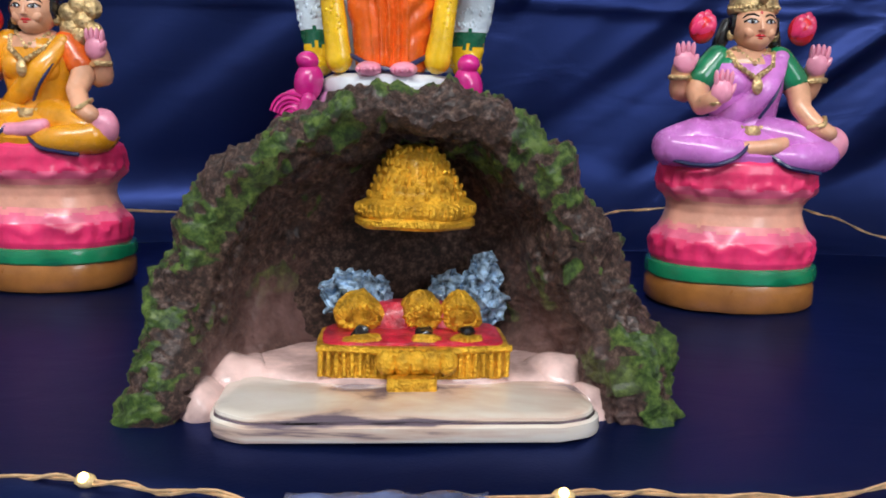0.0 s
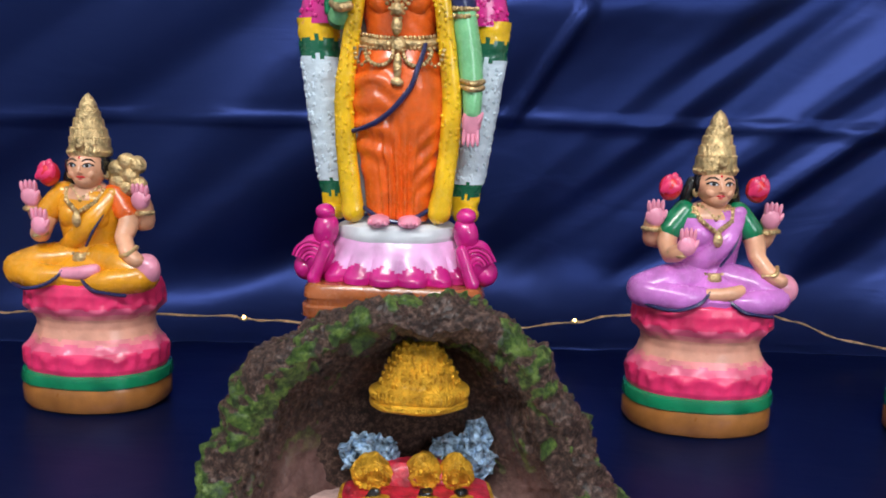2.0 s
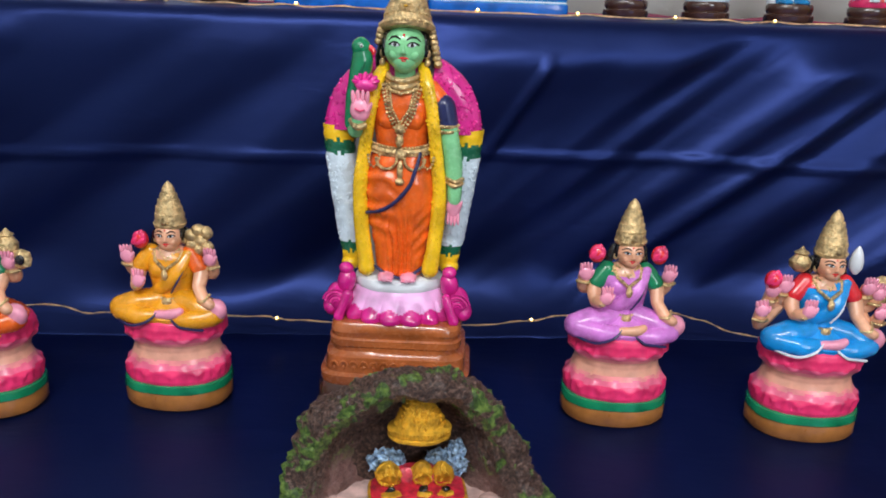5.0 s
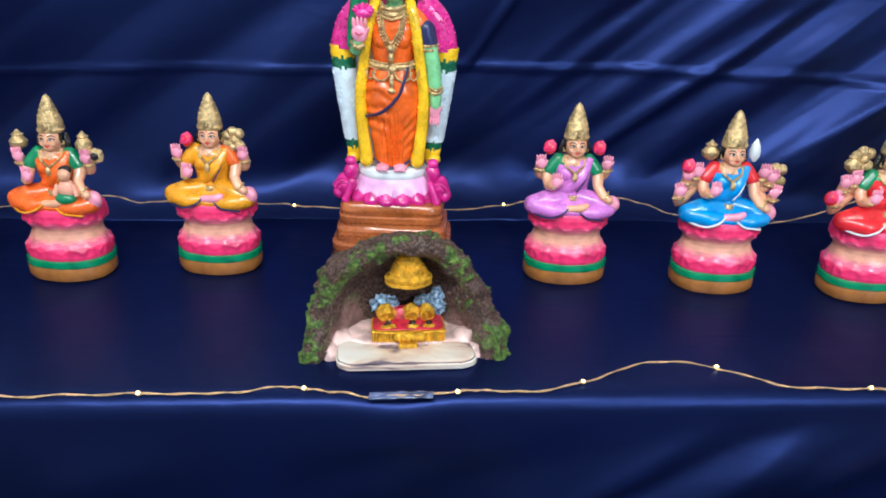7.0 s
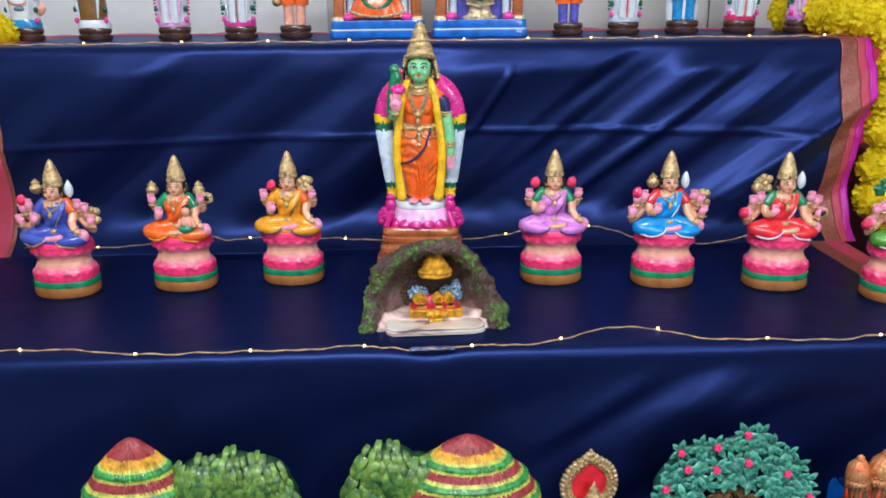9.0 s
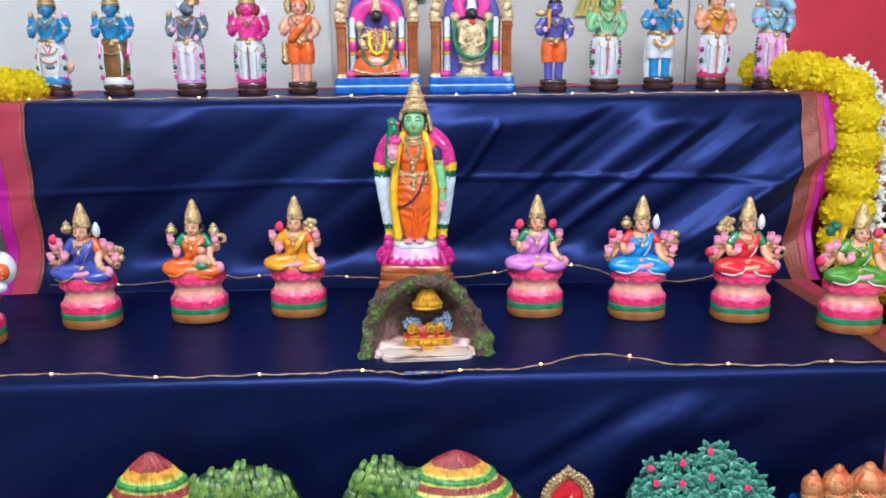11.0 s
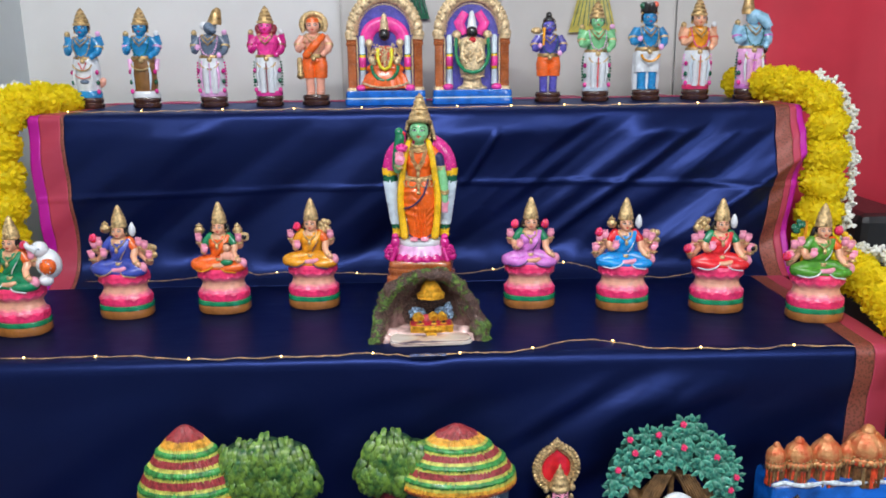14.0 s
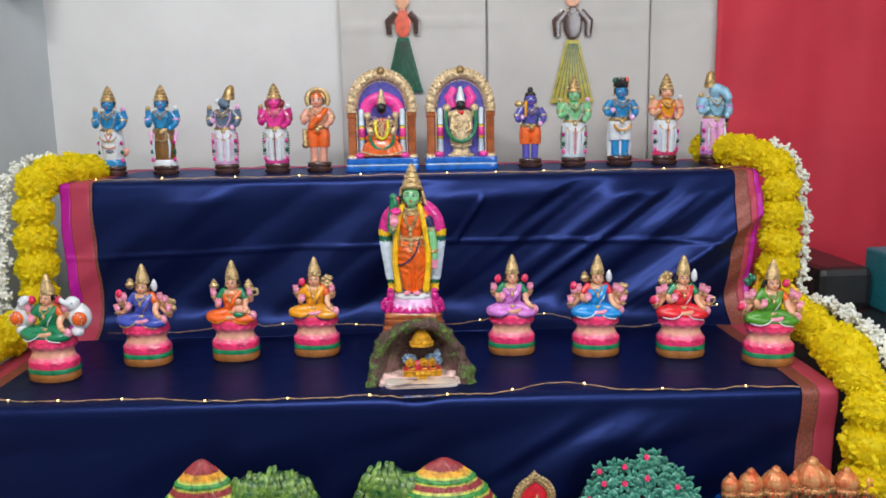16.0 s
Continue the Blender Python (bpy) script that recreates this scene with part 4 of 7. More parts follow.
    # yellow garland down both sides
    for s in (-1, 1):
        pts = [(s * 0.0165, -0.006, 0.303), (s * 0.0215, -0.016, 0.289), (s * 0.0265, -0.019, 0.262), (s * 0.0300, -0.0185, 0.235), (s * 0.0335, -0.018, 0.205), (s * 0.0325, -0.016, 0.175), (s * 0.0295, -0.017, 0.148), (s * 0.0275, -0.017, 0.133)]
        c.limb(pts, [0.0050, 0.0055, 0.0055, 0.0055, 0.0062, 0.0066, 0.0068, 0.0078], "yellow", 14, 0.8)
        for j in range(130):
            t = j / 130 * (len(pts) - 1)
            k = int(t)
            p = Vector(pts[k]).lerp(Vector(pts[k + 1]), t - k)
            a = radians(random.uniform(205, 335))
            c.ell((p.x + 0.0060 * math.cos(a), p.y + 0.0050 * math.sin(a), p.z), (0.0012, 0.0010, 0.0012), "yellow", seg=6, rings=4)
    # necklaces
    for r, dz, y in ((0.0026, 0.0, 0.0), (0.0028, -0.0052, -0.001)):
        c.limb([(-0.0135, -0.008, 0.2985 + dz), (-0.009, -0.0160, 0.2952 + dz), (0, -0.0195 + y, 0.2935 + dz), (0.009, -0.0160, 0.2952 + dz), (0.0135, -0.008, 0.2985 + dz)], [r] * 5, "gold", 10)
    c.beads([(-0.0150, -0.012, 0.2900), (-0.009, -0.0205, 0.2860), (0, -0.0235, 0.2840), (0.009, -0.0205, 0.2860), (0.0150, -0.012, 0.2900)], 19, 0.0016, "gold")
    for q in (0, 1, 2):
        for s in (-1, 1):
            c.beads([(s * (0.0105 + 0.0028 * q), -0.0165, 0.290), (s * (0.0075 + 0.0018 * q), -0.0250, 0.272 - 0.002 * q), (0, -0.0262, 0.260 - 0.006 * q)], 15, 0.0014, "gold")
    c.ell((0, -0.0285, 0.2460), (0.0034, 0.003, 0.0055), "gold")
    c.ell((0, -0.0285, 0.2560), (0.0042, 0.003, 0.0042), "gold")
    # neck, face, hair, crown
    head_start = len(c.v)
    c.lathe((0.0015, -0.007, 0), [(0.0098, 0.283), (0.0085, 0.290), (0.0085, 0.300)], "mint", 1, 1, 22)
    c.face((0.0015, -0.0120, 0.3135), (0.0172, 0.0158, 0.0188), "mint")
    for s in (-1, 1):
        c.ell((0.0015 + s * 0.0178, -0.010, 0.3080), (0.0032, 0.0032, 0.0042), "gold")
        c.ell((0.0015 + s * 0.0185, -0.010, 0.3010), (0.0026, 0.0026, 0.0030), "gold")
        c.limb([(0.0015 + s * 0.0175, -0.004, 0.320), (0.0015 + s * 0.0205, -0.005, 0.306), (0.0015 + s * 0.0205, -0.006, 0.293)], [0.004, 0.0045, 0.003], "black", 9)
    crown_start = len(c.v)
    crown = [(0.0205, 0.325), (0.0218, 0.327), (0.0212, 0.331), (0.0188, 0.335), (0.0182, 0.340), (0.0160, 0.3455), (0.0135, 0.3515), (0.0138, 0.3540), (0.0122, 0.3565), (0.0100, 0.3620), (0.0104, 0.3645), (0.0084, 0.3675), (0.0062, 0.3715), (0.0064, 0.3735), (0.0036, 0.3765), (0.0006, 0.3800)]
    c.lathe((0.003, -0.009, 0), crown, "gold", 1, 0.95, 72, 1, 20, 0.06, (3, 4, 5, 8, 11))
    for rr, zz, nb, g in ((0.0212, 0.3290, 25, 0.0014), (0.0186, 0.3365, 19, 0.0012), (0.0170, 0.3425, 17, 0.0012), (0.0137, 0.3530, 19, 0.0013), (0.0102, 0.3638, 15, 0.0012), (0.0064, 0.3728, 11, 0.0010)):
        for j in range(nb):
            a = math.pi + math.pi * (j + 0.5) / nb
            c.ell((0.003 + rr * math.cos(a), -0.009 + rr * 0.95 * math.sin(a), zz), (g, g, g * 1.15), "gold", seg=7, rings=5)
    c.lathe((0.003, -0.0262, 0.3420), [(0.0001, -0.0068), (0.005, -0.0055), (0.0064, 0), (0.005, 0.0055), (0.0001, 0.0068)], "gold", 1, 0.30, 18)
    c.beads(arc(0.003, 0.3420, 0.0045, 0.0048, 0, 360, 14, -0.0285), 13, 0.0008, "gold")
    c.ell((0.003, -0.0285, 0.3420), (0.0020, 0.0012, 0.0020), "bright_gold", seg=8, rings=6)
    for k in range(crown_start, len(c.v)):
        x, y, z = c.v[k]
        c.v[k] = (x, y, z - 0.32 * (y + 0.009) * smooth(z, 0.352, 0.334))
    for s, n in ((-1, 4), (1, 8)):
        for j in range(n):
            c.ell((0.002 + s * (0.0195 + 0.0010 * j), -0.009, 0.330 - 0.0042 * j), (0.0036, 0.0038, 0.0032), "gold", seg=10, rings=7)
    for k in range(head_start, len(c.v)):
        x, y, z = c.v[k]
        c.v[k] = (x, y, z + 0.0065 * smooth(z, 0.284, 0.300))
    # raised arm with lotus and parrot
    c.limb([(-0.022, -0.007, 0.284), (-0.034, -0.010, 0.268), (-0.0375, -0.016, 0.252), (-0.0335, -0.024, 0.262)], [0.0085, 0.0085, 0.0075, 0.0058], "mint", 14)
    c.limb([(-0.022, -0.007, 0.285), (-0.0335, -0.010, 0.270)], [0.0092, 0.0095], "navy", 14)
    c.beads([(-0.0425, -0.010, 0.268), (-0.036, -0.020, 0.264), (-0.027, -0.019, 0.262)], 9, 0.0017, "gold")
    c.limb([(-0.0410, -0.020, 0.2600), (-0.0350, -0.0285, 0.2560), (-0.0290, -0.027, 0.2575)], [0.0028] * 3, "gold", 10)
    c.palm_of(-0.0325, -0.027, 0.2700, 0.0085, 0.0165, "palm")
    c.tube([(-0.0365, -0.0325, 0.2715), (-0.0325, -0.0335, 0.2695), (-0.0285, -0.0325, 0.2705)], 0.0006, "crimson", 6)
    c.ell((-0.0285, -0.024, 0.2905), (0.0098, 0.008, 0.0062), "hotpink")
    for j in range(7):
        a = math.pi * (j + 0.5) / 7
        c.ell((-0.0285 + 0.0072 * math.cos(a), -0.0255, 0.2915 + 0.0045 * math.sin(a)), (0.0024, 0.0052, 0.0045), "hotpink" if j % 2 else "magenta", (0, 90 - math.degrees(a), 0), 9, 7)
    c.limb([(-0.0335, -0.018, 0.3205), (-0.0325, -0.0185, 0.308), (-0.0345, -0.018, 0.296), (-0.0400, -0.017, 0.278), (-0.0440, -0.0155, 0.256)], [0.0066, 0.0090, 0.0088, 0.0060, 0.0032], "green", 14)
    c.ell((-0.0335, -0.0185, 0.3190), (0.0080, 0.0080, 0.0076), "green")
    c.limb([(-0.0262, -0.020, 0.3190), (-0.0235, -0.021, 0.3170), (-0.0235, -0.0215, 0.3140)], [0.0026, 0.0022, 0.0010], "red", 8)
    c.ell((-0.0320, -0.0262, 0.3205), (0.0013, 0.0008, 0.0013), "white", seg=8, rings=6)
    c.ell((-0.0320, -0.0268, 0.3205), (0.0008, 0.0006, 0.0008), "black", seg=8, rings=6)
    for j in range(4):
        c.tube([(-0.0290 - 0.001 * j, -0.0268, 0.308 - 0.003 * j), (-0.0345 - 0.001 * j, -0.0265, 0.297 - 0.004 * j), (-0.0405, -0.0225, 0.280 - 0.002 * j)], [0.0006, 0.0013, 0.0004], "dgreen", 6)
    # hanging arm
    c.limb([(0.022, -0.007, 0.286), (0.0345, -0.010, 0.272)], [0.0092, 0.0096], "orange", 14)
    c.limb([(0.0345, -0.011, 0.274), (0.0380, -0.012, 0.260)], [0.0096, 0.0090], "navy", 14)
    for dz in (0.0, 0.0045):
        c.beads([(0.0285, -0.014, 0.2545 + dz), (0.034, -0.0205, 0.2535 + dz), (0.041, -0.0205, 0.2535 + dz), (0.047, -0.013, 0.2545 + dz)], 11, 0.0017, "gold")
    c.limb([(0.0385, -0.012, 0.256), (0.0435, -0.014, 0.232), (0.0462, -0.018, 0.207), (0.0464, -0.019, 0.196)], [0.0084, 0.0080, 0.0062, 0.0056], "mint", 14)
    for dz in (0.0, 0.0035):
        c.limb([(0.0395, -0.019, 0.2115 + dz), (0.0460, -0.0258, 0.2100 + dz), (0.0525, -0.019, 0.2115 + dz)], [0.0017] * 3, "gold", 9)
    c.palm_of(0.0462, -0.0205, 0.1905, 0.0062, 0.0150, "palm", 180)
    c.thing("goddess_statue", pose(0.002, 0.242, 0.002), "painted clay standing statue, orange sari, yellow garland, parrot, brown base", "statue")


central_statue()

# ---- seated statues on lotus bases ----


def seated(where, turn, sari, blouse, line, items, label, skin="skin", wide=1.0, s=1.0, seed=0):
    random.seed(seed)
    c = Clay()
    sy = 0.78
    c.lathe((0, 0, 0), [(0.0450, 0), (0.0470, 0.0025), (0.0472, 0.012), (0.0460, 0.0155)], "ochre", 1, sy, 48, 0.88)
    c.lathe((0, 0, 0), [(0.0452, 0.0145), (0.0476, 0.0165), (0.0478, 0.0205), (0.0470, 0.0235), (0.0450, 0.0245)], "green", 1, sy, 48, 0.88)

    def relief(ph, z):
        u = math.sin(ph * 6.5)
        d = 0.0
        for zc, up in ((0.0325, 1), (0.0705, -1)):
            t = (z - zc) * up
            d += 0.0022 * math.exp(-((t - 0.0055 * abs(u)) / 0.0030) ** 2) * (0.45 + 0.55 * abs(u))
            d += 0.0009 * math.cos(ph * 26) * math.exp(-((t - 0.001) / 0.0065) ** 2) * smooth(abs(u), 0.15, 0.6)
        return d

    def blush(ph, z):
        w = z + 0.0010 * abs(math.sin(ph * 6.5)) + 0.0006 * math.sin(ph * 15 + seed)
        return "crimson" if w < 0.0390 or w > 0.0680 else "pink" if w < 0.0440 or w > 0.0635 else "rose" if w < 0.0475 or w > 0.0605 else "peach"

    c.loft([(0.0240, 0, 0, 0.0448, 0.0350), (0.0275, 0, 0, 0.0462, 0.0361), (0.033, 0, 0, 0.0458, 0.0358), (0.040, 0, 0, 0.0432, 0.0338), (0.047, 0, 0, 0.0395, 0.0310), (0.0530, 0, 0, 0.0375, 0.0294), (0.0575, 0, 0, 0.0380, 0.0297), (0.063, 0, 0, 0.0415, 0.0324), (0.069, 0, 0, 0.0440, 0.0344), (0.076, 0, 0, 0.0445, 0.0347), (0.081, 0, 0, 0.0425, 0.0330), (0.0835, 0, 0, 0.0380, 0.0300)], "pink", 104, 5, relief, blush, 0.92)
    # crossed legs under the sari
    c.loft([(0.0800, 0, -0.002, 0.0400, 0.0290), (0.0850, 0, -0.003, 0.0425, 0.0300), (0.0905, 0, -0.003, 0.0370, 0.0255), (0.0960, 0, -0.003, 0.0265, 0.0195), (0.1010, 0, -0.003, 0.0205, 0.0150)], sari, 60, 5,
           lambda ph, z: 0.0006 * math.sin(ph * 22 + z * 500) * smooth(z, 0.101, 0.092))
    c.limb([(-0.010, -0.010, 0.0960), (-0.028, -0.014, 0.0925), (-0.0415, -0.015, 0.0890)], [0.0110, 0.0125, 0.0110], sari, 18)
    c.limb([(0.010, -0.010, 0.0960), (0.027, -0.015, 0.0915), (0.0390, -0.017, 0.0880)], [0.0110, 0.0120, 0.0108], sari, 18)
    c.limb([(-0.040, -0.018, 0.0880), (-0.022, -0.0265, 0.0865), (-0.006, -0.0265, 0.0880)], [0.0100, 0.0085, 0.0058], sari, 16)
    c.limb([(0.038, -0.020, 0.0865), (0.022, -0.0275, 0.0845), (0.010, -0.0270, 0.0850)], [0.0098, 0.0080, 0.0050], sari, 16)
    c.limb([(-0.006, -0.0285, 0.0890), (0.008, -0.0300, 0.0905), (0.014, -0.0285, 0.0925)], [0.0042, 0.0046, 0.0034], "palm" if seed % 2 == 0 else skin, 10)
    c.ell((0.0430, -0.0195, 0.0925), (0.0092, 0.0070, 0.0098), "palm", (0, -18, 0))
    c.limb([(-0.047, -0.020, 0.0830), (-0.030, -0.0335, 0.0800), (-0.014, -0.0345, 0.0835), (-0.005, -0.0310, 0.0910)], [0.0012] * 4, line, 7)
    c.limb([(0.006, -0.0300, 0.0870), (0.016, -0.0345, 0.0800), (0.034, -0.0305, 0.0775)], [0.0012] * 3, line, 7)
    # torso, sash, belt
    c.loft([(0.0960, 0, -0.002, 0.0200, 0.0145), (0.104, 0, -0.002, 0.0180, 0.0130), (0.112, 0, -0.002, 0.0190, 0.0138), (0.121, 0, -0.002, 0.0212, 0.0150), (0.129, 0, -0.002, 0.0225, 0.0150), (0.136, 0, -0.002, 0.0208, 0.0132), (0.1415, 0, -0.002, 0.0140, 0.0100), (0.1450, 0, -0.002, 0.0072, 0.0070)], sari, 48, 4, None,
           lambda ph, z: sari if z < 0.1345 or (math.cos(ph) > 0.2 and z < 0.1405) else (blouse if z < 0.1375 and abs(math.cos(ph)) > 0.5 else skin))
    for q in (-1, 1):
        c.ell((q * 0.0085, -0.0105, 0.1235), (0.0085, 0.0072, 0.0085), sari, seg=18, rings=12)
    c.limb([(-0.014, -0.0125, 0.103), (-0.002, -0.0165, 0.112), (0.008, -0.0165, 0.123), (0.0165, -0.0085, 0.1375)], [0.0048, 0.0062, 0.0062, 0.0048], sari, 14, 0.7)
    c.limb([(0.004, -0.0185, 0.106), (0.0105, -0.0200, 0.117), (0.0165, -0.0135, 0.1300), (0.0200, -0.0075, 0.1375)], [0.0009] * 4, line, 7)
    for dz in (0.0, 0.0030):
        c.beads([(-0.0205, -0.008, 0.1000 + dz), (-0.011, -0.0165, 0.0975 + dz), (0, -0.0190, 0.0967 + dz), (0.011, -0.0165, 0.0975 + dz), (0.0205, -0.008, 0.1000 + dz)], 19, 0.0015, "gold")
    c.ell((0, -0.0205, 0.0975), (0.0045, 0.0022, 0.0042), "gold", seg=12, rings=8)
    c.beads([(-0.0125, -0.0085, 0.1405), (-0.0095, -0.0150, 0.1335), (0, -0.0195, 0.1265), (0.0095, -0.0150, 0.1335), (0.0125, -0.0085, 0.1405)], 19, 0.0017, "gold")
    c.beads([(-0.0095, -0.0085, 0.1425), (0, -0.0155, 0.1345), (0.0095, -0.0085, 0.1425)], 11, 0.0015, "gold")
    c.ell((0, -0.0215, 0.1225), (0.0030, 0.002, 0.0050), "gold", seg=10, rings=6)
    # head and crown
    c.lathe((0, -0.004, 0), [(0.0075, 0.138), (0.0062, 0.143), (0.0062, 0.148)], skin, 1, 1, 18)
    c.face((0.001, -0.0070, 0.1545), (0.0120, 0.0112, 0.0128), skin)
    for q in (-1, 1):
        c.ell((0.001 + q * 0.0122, -0.006, 0.1500), (0.0022, 0.0022, 0.0030), "gold", seg=9, rings=7)
        c.limb([(0.001 + q * 0.0125, 0.001, 0.156), (q * 0.0150, 0.0, 0.147), (q * 0.0165, 0.001, 0.139)], [0.0040, 0.0040, 0.0024], "black", 9)
    crown = [(0.0138, 0.1615), (0.0146, 0.1630), (0.0143, 0.1660), (0.0134, 0.1680), (0.0131, 0.1725), (0.0120, 0.1742), (0.0116, 0.1785), (0.0102, 0.1803), (0.0097, 0.1845), (0.0082, 0.1862), (0.0077, 0.1900), (0.0061, 0.1917), (0.0055, 0.1952), (0.0036, 0.1985), (0.0006, 0.2015)]
    c.lathe((0.001, -0.003, 0), crown, "gold", 0.95, 0.92, 44, 1, 18, 0.05, (2, 4, 6, 8, 10))
    for rr, zz, nb in ((0.0145, 0.1645, 19), (0.0124, 0.1732, 17), (0.0108, 0.1793, 15), (0.0089, 0.1854, 11), (0.0068, 0.1909, 9)):
        for j in range(nb):
            a = math.pi + math.pi * (j + 0.5) / nb
            c.ell((0.001 + 0.95 * rr * math.cos(a), -0.003 + rr * 0.92 * math.sin(a), zz), (0.0009, 0.0008, 0.0010), "gold", seg=6, rings=4)
    c.ell((0.001, -0.0172, 0.1695), (0.0030, 0.0016, 0.0042), "gold", seg=8, rings=6)
    # arms
    arms = 1 if wide <= 1.0 else 2
    for q in (-1, 1):
        c.limb([(q * 0.0175, -0.003, 0.1365), (q * 0.0270, -0.006, 0.123), (q * 0.0270, -0.015, 0.1115)], [0.0070, 0.0068, 0.0055], skin, 14)
        c.limb([(q * 0.0170, -0.003, 0.1375), (q * 0.0255, -0.0055, 0.1265)], [0.0076, 0.0078], blouse if q < 0 or blouse != sari else "orange", 14)
        c.limb([(q * 0.022, 0.000, 0.130), (q * 0.0335, 0.001, 0.1195), (q * 0.0365, -0.004, 0.127), (q * 0.0360, -0.007, 0.134)], [0.0066, 0.0064, 0.0056, 0.0050], skin, 14)
        c.palm_of(q * 0.0360, -0.0095, 0.1350, 0.0062, 0.0105, "palm", q * 4)
        c.limb([(q * 0.0305, -0.006, 0.1262), (q * 0.0365, -0.0105, 0.1265), (q * 0.0425, -0.006, 0.1268)], [0.0016] * 3, "gold", 8)
        if arms == 2:
            for a2 in (0, 1):
                xx, zz = 0.046 + 0.006 * a2, 0.126 - 0.018 * a2
                c.limb([(q * 0.026, 0.002, 0.124), (q * (xx - 0.004), 0.001, zz - 0.011), (q * xx, -0.006, zz)], [0.0064, 0.0062, 0.0050], skin, 12)
                c.palm_of(q * xx, -0.009, zz + 0.004, 0.0062, 0.0100, "palm", q * 12)
                c.limb([(q * (xx - 0.006), -0.007, zz - 0.0055), (q * xx, -0.0115, zz - 0.0055), (q * (xx + 0.006), -0.007, zz - 0.0055)], [0.0015] * 3, "gold", 8)
    c.limb([(-0.027, -0.015, 0.1115), (-0.0240, -0.023, 0.1140), (-0.0215, -0.0255, 0.1180)], [0.0055, 0.0052, 0.0046], skin, 12)
    c.palm_of(-0.0205, -0.0275, 0.1195, 0.0060, 0.0105, "palm")
    c.limb([(0.027, -0.015, 0.1115), (0.0325, -0.021, 0.1030), (0.0395, -0.024, 0.0985)], [0.0055, 0.0052, 0.0046], skin, 12)
    c.limb([(-0.0290, -0.0205, 0.1140), (-0.0235, -0.0280, 0.1125), (-0.0190, -0.0230, 0.1140)], [0.0015] * 3, "gold", 8)
    c.limb([(0.0290, -0.0235, 0.1010), (0.0350, -0.0270, 0.1030), (0.0380, -0.0205, 0.1065)], [0.0015] * 3, "gold", 8)
    # what the hands hold
    for kind, x, z in items:
        if kind == "bud":
            c.ell((x, -0.009, z), (0.0070, 0.0065, 0.0082), "red")
            for j in range(5):
                a = j * 1.25
                c.ell((x + 0.0035 * math.cos(a), -0.0125 + 0.001 * math.sin(a), z + 0.002 + 0.0025 * math.sin(a)), (0.0030, 0.0024, 0.0055), "crimson", (0, math.degrees(a) * 0.2, 0), 8, 6)
        elif kind == "pot":
            c.lathe((x, -0.004, z - 0.009), [(0.004, 0), (0.0085, 0.004), (0.0092, 0.009), (0.0062, 0.013), (0.0050, 0.015), (0.0066, 0.0165), (0.003, 0.019), (0.0008, 0.022)], "gold", 1, 0.9, 18)
        elif kind == "cluster":
            for j in range(7):
                c.ell((x + 0.0085 * math.cos(j * 0.9) * (j > 0), -0.003, z + 0.0085 * math.sin(j * 0.9) * (j > 0)), (0.0062, 0.005, 0.0062), "gold", seg=10, rings=7)
        elif kind == "conch":
            c.lathe((x, -0.004, z - 0.012), [(0.002, 0), (0.0055, 0.005), (0.0062, 0.011), (0.0045, 0.018), (0.002, 0.023), (0.0006, 0.025)], "white", 1, 0.8, 14)
        elif kind == "disc":
            c.lathe((x, -0.008, z), [(0.0005, -0.0088), (0.0075, -0.006), (0.0088, 0), (0.0075, 0.006), (0.0005, 0.0088)], "gold", 1, 0.4, 18)
            c.ell((x, -0.0115, z), (0.0045, 0.002, 0.0045), "black", seg=10, rings=6)
        elif kind == "leafy":
            for j in range(12):
                c.ell((x + random.uniform(-0.008, 0.008), -0.004 + random.uniform(-0.004, 0.004), z + random.uniform(-0.008, 0.012)), (0.0045, 0.003, 0.0062), "dgreen", (random.uniform(-30, 30), random.uniform(-40, 40), 0), 8, 6)
        elif kind == "cane":
            c.tube([(x, 0.002, 0.095), (x + 0.002, 0.001, z + 0.012)], 0.0030, "mustard", 8)
        elif kind == "ylw":
            for j in range(3):
                c.ell((x + 0.007 * j, -0.006, z - 0.007 * j), (0.0062, 0.005, 0.0055), "yellow")
        elif kind == "beast":
            c.ell((x, 0.008, z), (0.022, 0.018, 0.026), "white", (0, 12 if x < 0 else -12, 0))
            c.ell((x * 0.86, 0.0, z + 0.026), (0.014, 0.013, 0.014), "white")
            c.tube([(x * 0.86, -0.010, z + 0.026), (x * 0.62, -0.013, z + 0.034), (x * 0.50, -0.010, z + 0.040)], [0.006, 0.0045, 0.003], "white", 9)
            c.ell((x * 1.12, -0.006, z - 0.002), (0.014, 0.012, 0.014), "orange", (0, 20, 0))
            c.beads(arc(x * 1.12, z - 0.002, 0.011, 0.011, 0, 360, 10, -0.016), 11, 0.0012, "white")
            c.ell((x * 0.96, -0.012, z + 0.029), (0.0016, 0.001, 0.0016), "navy", seg=7, rings=5)
            c.ell((x, -0.004, z - 0.026), (0.012, 0.010, 0.010), "white")
        elif kind == "child":
            c.ell((x, -0.026, z), (0.0095, 0.0075, 0.011), "peach")
            c.ell((x, -0.028, z + 0.016), (0.0070, 0.0065, 0.0075), "skin")
            c.ell((x, -0.025, z + 0.020), (0.0072, 0.0062, 0.0055), "black")
            c.ell((x - 0.002, -0.028, z - 0.010), (0.0115, 0.008, 0.0068), "green")
            for q in (-1, 1):
                c.tube([(x + q * 0.008, -0.028, z + 0.005), (x + q * 0.012, -0.031, z - 0.006)], [0.0032, 0.0028], "peach", 8)
    m = pose(where[0], where[1], 0.0025, 0, 0, turn) @ Matrix.Scale(s, 4)
    c.thing("goddess_statue", m, label, "statue", "seated statues on lotus bases")


